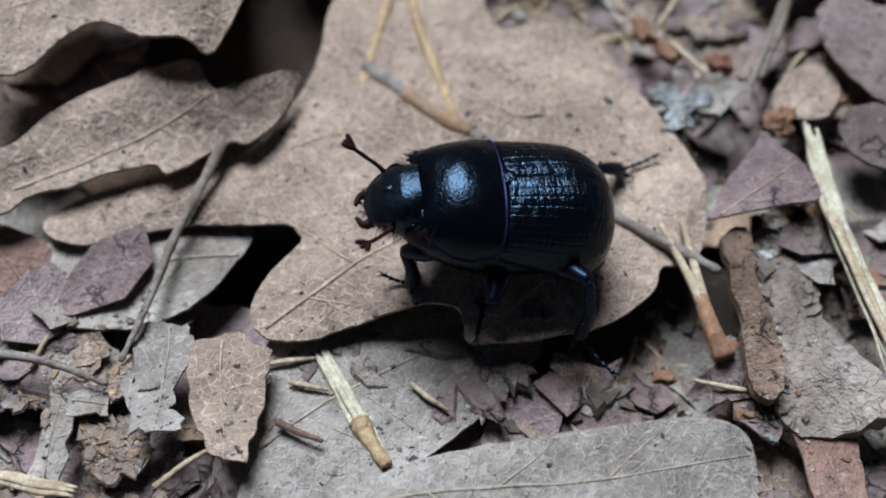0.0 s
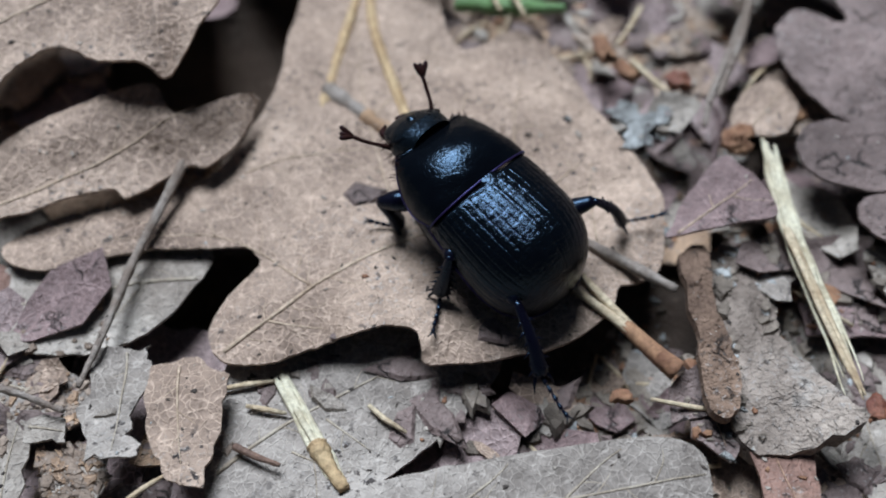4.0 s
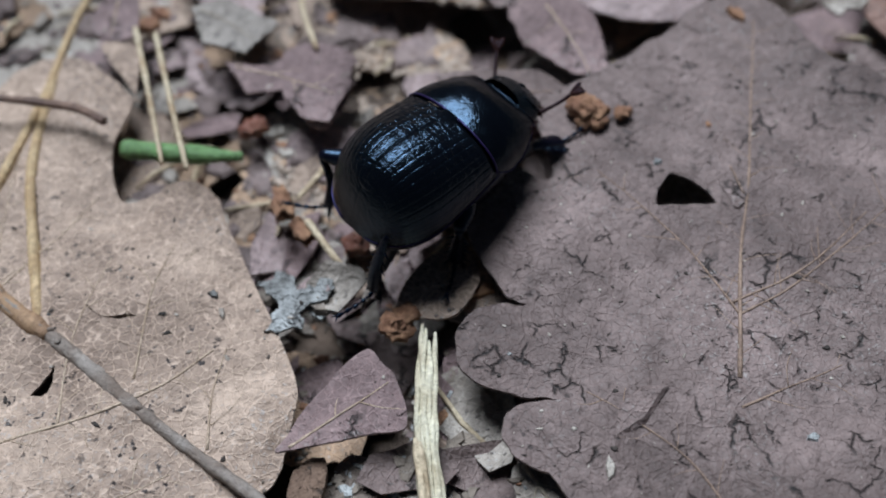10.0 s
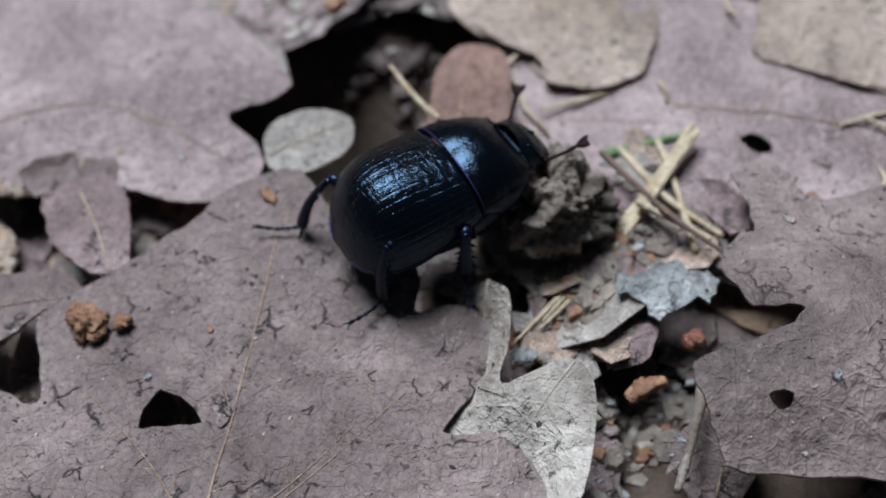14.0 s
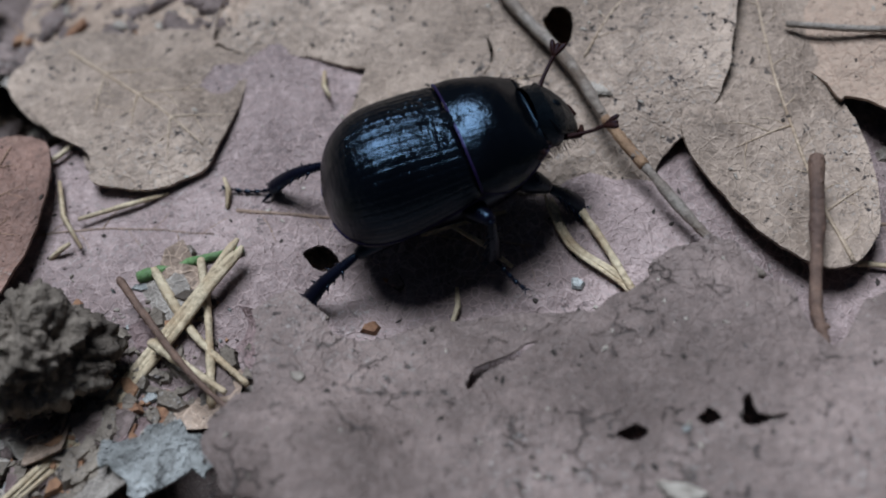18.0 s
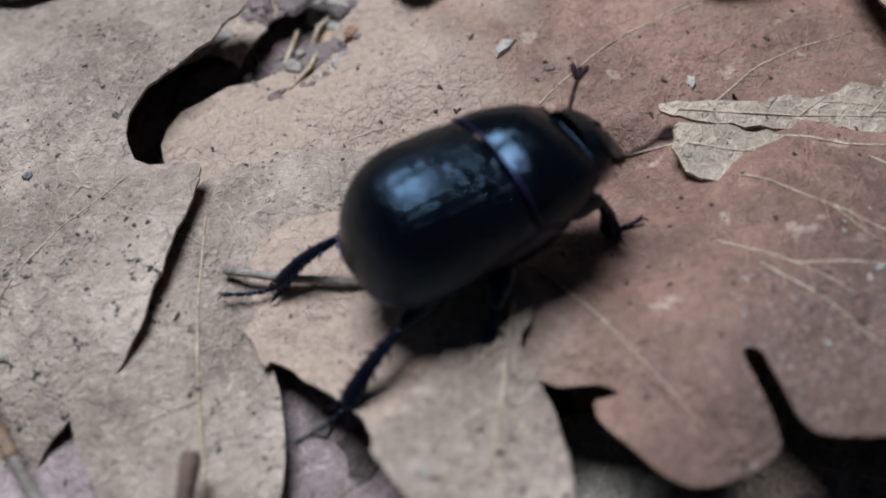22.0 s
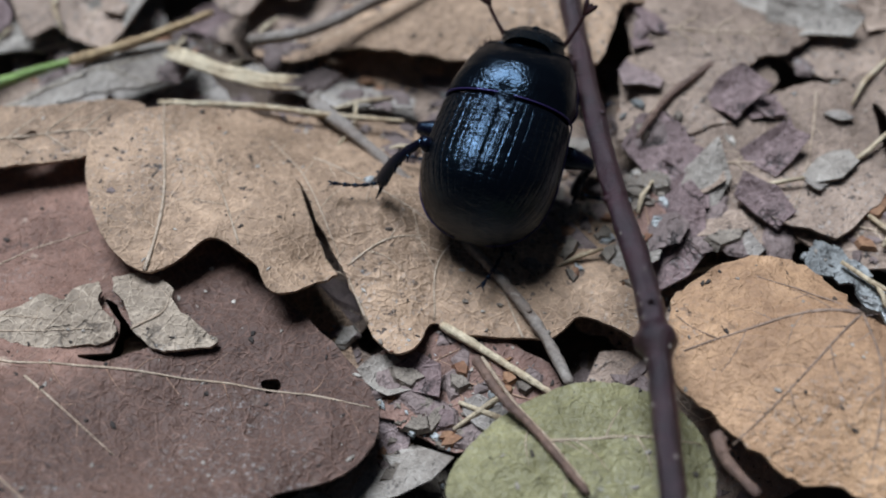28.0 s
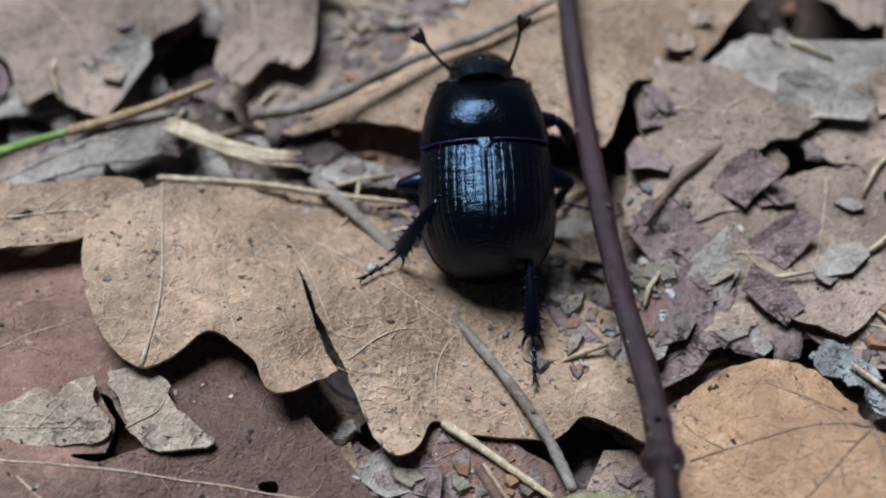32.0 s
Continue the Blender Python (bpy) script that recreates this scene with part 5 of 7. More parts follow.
stick("leaf_stalk", "thin brown dry leaf stalk", M_BROWN, 0.25, [(125.1, 35.3, 1), (127.1, 38.7, 1), (130.6, 43.6, 1)])
stick("dry_grass", "short green grass stem on the leaves", M_GREEN, 0.35, [(70.8, 20.2, -1.2), (73.6, 21.1, -1.2), (77.3, 22, -1.2)])
stick("dry_grass", "pale dry straw stem on the leaves", M_STRAW, 0.3, [(74.7, 21.3, -1), (75.6, 17.1, -1), (76.4, 11.3, -1)])
stick("leaf_stalk", "pale dry leaf stalk on the leaves", M_STRAW, 0.26, [(127.1, 44.5, -0.4), (120.5, 44.7, -0.4), (112.2, 44.7, -0.4)])
stick("twig", "thin grey forked stalk on the leaves", M_TWIG, 0.25, [(112.3, 36.4, 0.9), (117.4, 34.9, 1.7), (124.3, 34.1, 2.5), (127.8, 38.8, 1.6)])
stick("twig", "smooth purple-red living twig with a node", M_REDTWIG, 0.74, [(186.2, 104, 2), (185.9, 92, 2), (185.6, 79.9, 2), (185.1, 72.6, 2), (184.7, 62, 2.5), (184.5, 50.1, 4.5), (184.9, 41.2, 5.5), (184.9, 37.4, 5.5), (184.5, 33.3, 5.5), (184, 28.7, 5.5), (183.5, 25.5, 5.5)], node=0.7)
stick("twig", "grey-brown dry grass stalk over the oak leaf", M_TWIG, 0.45, [(165.9, 64.3, -2), (169.9, 58.9, -1.5), (173.4, 53.7, -1.5), (177.2, 47.5, -1.2), (179.5, 43, -1.2), (180.8, 38.9, -1.2)])
stick("dry_grass", "pale cream straw stem end", M_STRAW, 0.3, [(173.6, 44.4, -2), (176.2, 42.1, -2), (179.7, 38.9, -2)])
stick("pine_needle", "green needle turning brown on the leaves", M_LIME, 0.42, [(141.4, 67.2, -1), (146, 68.8, -1), (148.3, 69.5, -1)])
stick("pine_needle", "orange-brown dry pine needle on the leaves", M_NEEDLE, 0.4, [(148.3, 69.5, -1), (153.5, 71.1, -1), (158.7, 73.4, -1)])
stick("twig", "pale split wood splinter on the leaves", M_STRAW, 0.7, [(155.4, 69.6, -1), (159.7, 67, -1), (162.9, 65.7, -1), (165.7, 65.1, -1)], fibres=5)
stick("twig", "pale dry leaf stalk on the leaves", M_STRAW, 0.25, [(155, 65, -1.5), (161.8, 63.8, -1.5), (167.7, 62.2, -1.5), (172.4, 61.1, -1.5)])
stick("dry_grass", "long grey dry stem in the background", M_TWIG, 0.45, [(161.6, 68.9, 0), (166.4, 69.5, 0), (173.1, 73, 0), (179.2, 75.3, 0), (184.7, 78.4, 0)])
stick("twig", "slim grey splinter of wood", M_TWIG, 0.3, [(-28, -32.3, 0), (-23.8, -32.9, 0), (-19.7, -34.3, 0)])
stick("dry_grass", "pale flat straw piece on the leaves", M_STRAW, 0.42, [(-26.2, -40, -0.5), (-22.8, -40.7, -0.5), (-20.2, -41, -0.5)], fibres=3)
stick("dry_needle", "orange-brown broken dry needle on the leaves", M_BROWN, 0.25, [(-9.5, -35.9, -1), (-8, -36.6, -1), (-6.6, -37.1, -1)])
stick("dry_needle", "thin straw-coloured broken needle on the leaves", M_STRAW, 0.2, [(-16, -40.6, -0.5), (-14.6, -39.2, -0.5), (-13.2, -38.1, -0.5)])
stick("pine_needle", "brown dry needle in the litter", M_STRAW, 0.3, [(15.5, 27.1, -0.5), (14.1, 22, -0.5), (13.9, 17.2, -0.5), (15.7, 12.2, -0.5)])
stick("dry_needle", "thin pale dry needle bit", M_STRAW, 0.22, [(18.2, 2.9, -1), (17.1, 0.5, -1), (16, -1.4, -1)])
stick("twig", "pale bare bark splinter on the leaves", M_STRAW, 0.26, [(16.9, -3.3, -0.8), (18.8, -5.8, -0.8), (19.9, -7, -0.8)])
stick("dry_grass", "thin tan straw crossing the stem", M_STRAW, 0.3, [(72.6, 15.1, 0), (75, 13.4, 0), (77.4, 11.7, 0)])
stick("dry_grass", "thin brown straw by the crumb", M_BROWN, 0.25, [(70.3, 19.2, 0.5), (72.7, 16, 0.5), (75.7, 12.4, 0.5), (79.8, 8.7, 0.5)])
stick("twig", "short grey-brown twig in front", M_TWIG, 0.4, [(65.5, 3.2, -0.5), (67.4, 1.4, -0.5), (69.5, -1.4, -0.5)])
stick("twig", "dark twig behind the lichen", M_TWIG, 0.4, [(75.9, 1.6, -0.5), (74.7, -2.5, -0.5), (73.3, -6.3, -0.5)])
stick("twig", "slim dark brown twig end", M_BROWN, 0.4, [(187.9, 33.6, 1.5), (188.1, 31.9, 1.5), (189.3, 29.8, 1.5)])
stick("dry_needle", "short brown pine needle bit", M_BROWN, 0.2, [(170.5, 47.1, -1.5), (171, 46.6, -1.5), (171.4, 46.4, -1.5)])
stick("leaf_stalk", "thin rusty leaf stalk on the leaves", M_BROWN, 0.3, [(175.3, 40, 1), (176.6, 37.3, 1), (178.2, 35, 1), (180.5, 31, 1)])
stick("twig", "brown fibre lying on the flakes", M_BROWN, 0.3, [(195.3, 64.1, -1.2), (191.1, 61, -1.2), (188.1, 57.4, -1.2)])
stick("dry_grass", "pale straw stem in the hollow", M_STRAW, 0.3, [(71.8, 20.7, -1), (74.8, 16.1, -1), (78.4, 12.6, -1)])
stick("pine_needle", "straw-yellow dry pine needle on the oak leaf", M_NEEDLE, 0.4, [(-6.4, -11.2, -0.4), (-5.2, -3.6, -0.4), (-3.7, 6.5, -0.4), (-3.2, 14.2, -0.4), (-1.6, 21.5, 0)])
stick("pine_needle", "straw-yellow dry pine needle on the oak leaf", M_NEEDLE, 0.4, [(0.7, -12.1, -0.4), (-0.9, -7, -0.4), (-2.8, -0.6, -0.4), (-3.3, 5.9, -0.4), (-3.2, 14.2, -0.4), (-1.2, 21.3, 0.4)])


# ---- small things in the litter ----
def lump(name, label, material, at, size, seed, rough=0.35, category="", freq=0.9, pointed=False):
    """An uneven clod or bud: a ball pushed in and out by a noise."""
    v, f = ball((0, 0, 0), size, 22, 30) if size[0] < 2.5 else ball((0, 0, 0), size, 80, 110)
    out = []
    for p in v:
        d = 1 + rough * noise.noise((p[0] * freq + seed * 3.1, p[1] * freq, p[2] * freq)) + 0.5 * rough * noise.noise((p[0] * 3 * freq, p[1] * 3 * freq + seed, p[2] * 3 * freq))
        d += 0.12 * rough * noise.noise((p[0] * 6 * freq, p[1] * 9 * freq + seed, p[2] * 6 * freq)) + 0.18 * rough * noise.noise((p[0] * 13 * freq, p[1] * 13 * freq + seed, p[2] * 13 * freq))
        if pointed:
            d *= 1 - 0.5 * min(1, abs(p[1] / size[1])) ** 3
            p = (p[0] * (1 - 0.45 * (p[1] / size[1] + 1) / 2), p[1] * 1.15, p[2] * (1 - 0.4 * (p[1] / size[1] + 1) / 2))
        out.append([c * d for c in p])
    return tagged(mesh_object(name, out, f, material, None, at=at), label, category)


M_DUNG = leaf_material("fibrous_crumb", (0.31, 0.26, 0.21), (0.11, 0.085, 0.068), net=0.0, spots=0.95, rough=0.9)
M_CRUMBLE = leaf_material("crumbled_leaf", (0.47, 0.375, 0.3), (0.27, 0.195, 0.145), net=0.0, spots=0.9, rough=0.85)
M_BUD = stalk_material("red_bud", (0.30, 0.13, 0.075), (0.16, 0.05, 0.035), 0.35)
M_CRUMB = stalk_material("orange_crumb", (0.36, 0.20, 0.11), (0.20, 0.09, 0.05), 0.8)

lump("soil_crumb", "grey-brown fibrous crumb of earth", M_DUNG, (66.6, 14.0, 1.4), (3.7, 3.6, 3.2), 4, 0.45, "crumb", 0.5)
for x, y, z, a, b, c, turn, what in ((75.4, 4.1, -0.4, 1.1, 1.0, 0.8, 20, "glossy red-brown bud scale"), (71.9, 0.8, -0.6, 2.0, 0.9, 0.7, 30, "glossy orange-brown bud scale"),
                                     (20.4, -4.9, -1.2, 1.5, 1.2, 0.9, 0, "dark red bud scale cluster"), (14.9, -1.6, -1.2, 1.0, 2.2, 0.8, 15, "buff and pink bud husk"),
                                     (16.5, -3.6, -1.4, 0.9, 2.0, 0.7, 35, "pale orange dry bud husk"), (11.6, 5.6, -2.0, 1.6, 1.1, 0.9, 30, "rusty brown catkin scrap"),
                                     (117.6, 18.9, -0.2, 1.0, 0.9, 0.7, 0, "amber bud scale on the leaf"), (18.0, 11.6, -1.5, 0.9, 1.6, 0.8, 10, "pinkish red dry bud husk"),
                                     (14.2, -31.4, -2.0, 1.0, 0.7, 0.6, 0, "orange-buff husk in the litter"), (29.8, -32.5, -0.8, 1.0, 1.3, 0.8, 0, "red-brown bud at the straw's end")):
    bud = lump("bud_scale", what, M_BUD if "red" in what or "amber" in what or "rusty" in what else M_CRUMB, (x, y, z), (0.85 * a, 0.85 * b, 0.85 * c), x, 0.45, "bud", 1.5, True)
    bud.rotation_euler.z = radians(turn)
for x, y, z, r in ((35.8, 5.1, 1.6, 1.2), (34.9, 6.0, 1.5, 0.7), (36.5, 4.3, 1.6, 0.6), (38.2, 5.1, 1.6, 0.6), (23.7, -11.6, -0.4, 1.0), (24.3, -10.6, -0.4, 0.8)):
    lump("crumb", "rusty orange crumb of decayed wood", M_CRUMB, (x, y, z), (r, r * 0.9, r * 0.7), x + y, 0.6, "crumb", 1.6)
lump("seed_bit", "pale shiny flake of mica", M_LICHEN, (64.4, 3.2, -0.3), (0.9, 0.6, 0.2), 9, 0.2, "flake")


def pine_bract():
    """A brown bract with two straw-coloured needle stubs, lying along +x from its base."""
    thing = tagged(empty("needle_sheath", (18.0, -30.5, -1.0)), "brown sheath with two pale needle stubs", "needle")
    v, f = tube(spline([(0, 0, 0), (1.6, 0.1, 0.2), (4.4, 0, 0.4)], 6), np.linspace(0.75, 0.5, 13), 8)
    mesh_object("sheath", v, f, M_CRUMB, thing)
    for w in (-1, 1):
        v, f = tube(spline([(3.8, 0.1 * w, 0.4), (6.5, 0.35 * w, 0.8), (10.0, 0.75 * w, 1.1)], 6), np.linspace(0.38, 0.22, 13), 7)
        mesh_object("needle_stub", v, f, M_STRAW, thing)
    return thing


BRACT = pine_bract()

# ---- loose pieces of leaf that fill the gaps ----
LITTER = ((M_TAN, "tan torn piece of dry leaf"), (M_CRACK, "brown cracked piece of dry leaf"), (M_PURPLE, "purple-brown piece of dry leaf"),
          (M_GREY, "grey weathered piece of dry leaf"), (M_PALE, "pale crumbling piece of dry leaf"), (M_PINK, "pinkish piece of dry leaf"), (M_BUFF, "buff torn piece of dry leaf"))


def scatter_pieces(count, near, far, seed, small, large):
    rnd = random.Random(seed)
    for i in range(count):
        x = rnd.uniform(-38, 222)
        y = -22 + 0.42 * x + rnd.uniform(near, far)
        if in_hollow(x, y):
            continue
        material, what = rnd.choice(LITTER)
        if x > 130 and material in (M_PURPLE, M_PINK, M_CRACK):
            material, what = M_DUN, "dun brown piece of dry leaf"
        r, n, turn, long = rnd.uniform(small, large), rnd.randint(6, 9), rnd.uniform(0, 6.28), rnd.uniform(1.0, 1.7)
        tilt = rnd.uniform(-0.14, 0.14), rnd.uniform(-0.14, 0.14)
        outline = []
        for k in range(n):
            a = 2 * math.pi * (k + rnd.uniform(-0.25, 0.25)) / n
            q = r * rnd.uniform(0.6, 1.1)
            u, w = q * math.cos(a) * long, q * math.sin(a)
            px, py = u * math.cos(turn) - w * math.sin(turn), u * math.sin(turn) + w * math.cos(turn)
            outline.append((px, py, px * tilt[0] + py * tilt[1]))
        leaf("leaf_fragment" if large < 9 else "withered_leaf", what, material, (x, y, rnd.uniform(-5.6, -3.6)), outline, veins=[[(0.5 * outline[0][0], 0.5 * outline[0][1]), (0.6 * outline[n // 2][0], 0.6 * outline[n // 2][1])]], dome=rnd.uniform(-0.4, 0.6), ragged=rnd.uniform(0.3, 1.0), angular=rnd.random() < 0.7, rumple=0.9, grain=1.1, group="scattered leaf pieces")


scatter_pieces(270, -30, 46, 11, 3.0, 8.5)
scatter_pieces(130, 40, 74, 12, 5.0, 11.0)


def surface_tree():
    """All leaf blades and the soil as one tree for dropping crumbs on."""
    bpy.context.view_layer.update()
    verts, faces = [], []
    for ob in scene.objects:
        if ob.type == "MESH" and ob.name.split(".")[0] in ("blade", "ground"):
            m = ob.matrix_world
            base = len(verts)
            verts += [m @ v.co for v in ob.data.vertices]
            faces += [[base + i for i in p.vertices] for p in ob.data.polygons]
    return BVHTree.FromPolygons(verts, faces)


def crumbs(name, label, material, count, small, large, seed, gaps=0.0, thin=0.4, spots=(), ceiling=-1.0):
    """Bits lying on whatever is under them; with gaps they keep to the low places."""
    rnd = random.Random(seed)
    verts, faces = [], []
    made = 0
    while made < count:
        x = rnd.uniform(-38, 222)
        y = -22 + 0.42 * x + rnd.uniform(-30, 46)
        if spots:
            cx, cy, reach = rnd.choice(spots)
            x, y = rnd.gauss(cx, 0.5 * reach), rnd.gauss(cy, 0.5 * reach)
        hit = TREE.ray_cast(Vector((x * MM, y * MM, 0.05)), Vector((0, 0, -1)))[0]
        if hit is None:
            continue
        made += 1
        if in_hollow(x, y) or (spots and hit.z > ceiling * MM):
            continue
        z = hit.z / MM
        if gaps and z > -2.2 and rnd.random() < gaps:
            continue
        r = small * (large / small) ** (rnd.random() ** 2.2)
        n = 5
        base = len(verts)
        turn, long = rnd.uniform(0, 6.28), rnd.uniform(1, 2.2)
        lean = rnd.uniform(-0.4, 0.4)
        for ring, (rr, zz) in enumerate(((1.0, 0.0), (0.75, thin * r))):
            for k in range(n):
                a = 2 * math.pi * k / n
                q = r * rr * (0.6 + 0.7 * ((k * 7 + made * 3) % 5) / 5)
                u, w = q * math.cos(a) * long, q * math.sin(a)
                verts.append((x + u * math.cos(turn) - w * math.sin(turn), y + u * math.sin(turn) + w * math.cos(turn), z + zz + 0.02 + u * lean * 0.4))
        faces += [[base + n + k for k in range(n)]] + [[base + k, base + (k + 1) % n, base + n + (k + 1) % n, base + n + k] for k in range(n)]
    tagged(mesh_object(name, verts, faces, material, smooth=False), label, "litter", kind="stuff")


TREE = surface_tree()


def flakes():
    """Loose flakes of crumbled leaf lying on what is under them, in the places where the litter is fine."""
    rnd = random.Random(31)
    for cx, cy, reach, count in FLAKE_SPOTS:
        for _ in range(count):
            a, q = rnd.uniform(0, 6.28), reach * math.sqrt(rnd.random())
            x, y = cx + q * math.cos(a), cy + q * math.sin(a)
            hit = TREE.ray_cast(Vector((x * MM, y * MM, 0.05)), Vector((0, 0, -1)))[0]
            if hit is None or hit.z > -0.0011 or in_hollow(x, y):
                continue
            size, n = rnd.uniform(0.7, 2.6), rnd.randint(6, 9)
            long, turn, curl = rnd.uniform(1.0, 2.0), rnd.uniform(0, 6.28), rnd.uniform(-0.15, 0.3)
            lean = rnd.uniform(-0.35, 0.35), rnd.uniform(-0.35, 0.35)
            rim = []
            for k in range(n):
                w = 2 * math.pi * (k + rnd.uniform(-0.35, 0.35)) / n
                u = size * rnd.uniform(0.55, 1.15)
                px, py = u * math.cos(w) * long, u * math.sin(w)
                rim.append((px * math.cos(turn) - py * math.sin(turn), px * math.sin(turn) + py * math.cos(turn)))
            top = [(0, 0, 0.1)] + [(0.5 * px, 0.5 * py, 0.1 + 0.5 * (px * lean[0] + py * lean[1])) for px, py in rim]
            top += [(px, py, px * lean[0] + py * lean[1] + curl * size * rnd.uniform(0.3, 1.2)) for px, py in rim]
            low = [(px, py, pz - 0.14) for px, py, pz in top]
            m = len(top)
            tri = [(0, 1 + k, 1 + (k + 1) % n) for k in range(n)]
            quad = [(1 + k, 1 + n + k, 1 + n + (k + 1) % n, 1 + (k + 1) % n) for k in range(n)]
            faces = tri + quad + [tuple(i + m for i in reversed(q)) for q in tri + quad]
            faces += [(1 + n + k, 1 + n + k + m, 1 + n + (k + 1) % n + m, 1 + n + (k + 1) % n) for k in range(n)]
            material, what = rnd.choice(FLAKES)
            tagged(mesh_object("leaf_flake", top + low, faces, material, smooth=False, at=(x, y, hit.z / MM + 0.25)), what, "leaf", "crumbled leaf flakes")


FLAKE_SPOTS = ((-21, -36, 10, 30), (-25, -31, 6, 10), (15, -30, 5, 12), (19, -8, 8, 19), (8, -33, 4, 7), (18, -2, 9, 25), (24, 5, 9, 22), (28, 16, 7, 12), (73, 13, 7, 16), (68, 6, 4, 7), (192, 60, 11, 20), (201, 68, 11, 15), (191, 51, 7, 15), (19, -9, 5, 12), (29, -20, 6, 15), (171, 37, 5, 10), (8, 11, 7, 12), (23, -5, 6, 13), (152, 85, 10, 12), (66, 13, 5, 6))
FLAKES = ((M_PALE, "small pale flake of crumbled leaf"), (M_PURPLE, "small purple-brown leaf flake"), (M_TAN, "small tan flake of dry leaf"), (M_CRACK, "small dark brown leaf flake"),
          (M_GREY, "small grey flake of rotten leaf"), (M_PURPLE, "small purple-brown leaf flake"), (M_PINK, "small pinkish flake of leaf"))
flakes()
M_DARKBIT = stalk_material("dark_bits", (0.06, 0.045, 0.036), (0.025, 0.02, 0.017), 0.8)
crumbs("dark_crumbs", "tiny dark crumbs of soil on leaves", M_DARKBIT, 3200, 0.05, 0.2, 1)
crumbs("dust_specks", "tiny pale specks of dust on leaves", M_PALE, 3600, 0.04, 0.18, 14)
crumbs("pale_crumbs", "small pale crumbs of decayed leaf", M_PALE, 4500, 0.08, 0.9, 2, 0.98)
crumbs("leaf_crumbs", "small brown flakes of crumbled leaf", M_CRACK, 9000, 0.3, 1.6, 3, 0.997, 0.2)
crumbs("wood_crumbs", "rusty crumbs of rotten wood", M_CRUMB, 1300, 0.15, 1.0, 4, 0.985, 0.6)
crumbs("grit", "grey-white grit between leaves", M_LICHEN, 1800, 0.06, 0.45, 5, 0.93, 0.5)


CRUMBLED = ((19, 1, 7), (21, 13, 7), (24, 5, 7), (26, 16, 7), (31, 13, 7), (-20, -37, 7), (-23, -38, 7))
MULCH = ((23, -25, 7), (15, -32, 7), (14, -30, 7), (18, -8, 7), (22, -3, 7), (20, -15, 7), (29, -19, 7), (72, 10, 7), (73, 1, 7), (171, 37, 7), (185, 54, 7), (72, 11, 7), (65, 8, 7))
crumbs("crumbled_leaf", "pale crumbled remains of leaves", M_CRUMBLE, 6500, 0.1, 0.55, 6, thin=0.4, spots=CRUMBLED)
crumbs("brown_crumble", "brown crumbled remains of leaves", M_BUFF, 2600, 0.1, 0.5, 7, thin=0.4, spots=CRUMBLED)
crumbs("mulch", "dark brown crumbs of leaf mould", M_DUNG, 3000, 0.12, 0.9, 8, thin=0.6, spots=MULCH)
crumbs("pale_grit", "pale grit and bits of fibre", M_LICHEN, 700, 0.1, 0.6, 9, thin=0.5, spots=MULCH)
crumbs("rusty_grit", "rusty crumbs of rotten wood", M_CRUMB, 700, 0.1, 0.7, 10, thin=0.6, spots=MULCH)


def needle_bits(count):
    rnd = random.Random(21)
    pieces = []
    for _ in range(count):
        x = rnd.uniform(-38, 222)
        y = -22 + 0.42 * x + rnd.uniform(-30, 46)
        hit = TREE.ray_cast(Vector((x * MM, y * MM, 0.05)), Vector((0, 0, -1)))[0]
        if hit is None or hit.z > -0.0018 or in_hollow(x, y):
            continue
        a, n = rnd.uniform(0, 6.28), rnd.uniform(1.5, 7)
        dx, dy, z = math.cos(a) * n / 2, math.sin(a) * n / 2, hit.z / MM + 0.25
        pieces.append(tube([(x - dx, y - dy, z + rnd.uniform(-0.3, 0.5)), (x + 0.2 * dy, y, z + 0.2), (x + dx, y + dy, z + rnd.uniform(-0.3, 0.5))], [0.14, 0.2, 0.12], 5))
    v, f = joined(pieces)
    tagged(mesh_object("needle_bits", v, f, M_STRAW), "short dry bits of needle and straw", "litter", kind="stuff")


needle_bits(420)


def far_litter(count):
    """Dry leaves over the forest floor around."""
    rnd = random.Random(5)
    verts, faces = [], []
    while len(faces) < count * 10:
        far, way = 2900 * rnd.random() ** 1.15, rnd.uniform(0, 6.283)
        x, y = 90 + far * math.cos(way), 25 + far * math.sin(way)
        if -70 < x < 255 and -60 < y - (-22 + 0.42 * x) < 78:
            continue
        r, turn = rnd.uniform(12, 30), rnd.uniform(0, 6.28)
        base, z = len(verts), rnd.uniform(-6, -1)
        tilt = rnd.uniform(-0.15, 0.15)
        verts.append((x, y, z + 1.0))
        for k in range(10):
            a = 2 * math.pi * k / 10
            q = r * (1.0 if k % 2 else 0.7) * rnd.uniform(0.85, 1.1)
            u, w = q * math.cos(a), 0.55 * q * math.sin(a)
            verts.append((x + u * math.cos(turn) - w * math.sin(turn), y + u * math.sin(turn) + w * math.cos(turn), z + tilt * u + rnd.uniform(-0.8, 1.2)))
        faces += [[base, base + 1 + k, base + 1 + (k + 1) % 10] for k in range(10)]
    tagged(mesh_object("leaf_litter", verts, faces, M_BUFF, smooth=False), "brown dry oak leaves over the forest floor", "leaves", kind="stuff")


far_litter(9000)


# ---- beetle: head towards +y, on the ground at z = 0 ----
def shell_grid(rows, across, point):
    """A sheet of points point(s, u), s along it and u across it, both from 0 to 1."""
    verts = [point(i / rows, k / across) for i in range(rows + 1) for k in range(across + 1)]
    m = across + 1
    return verts, [(i * m + k, i * m + k + 1, (i + 1) * m + k + 1, (i + 1) * m + k) for i in range(rows) for k in range(across)]


# wing cases' length and half width, shield's length and half width, head's length
LE, WE, LP, WP, HL = 8.2, 4.33, 5.0, 4.14, 3.7


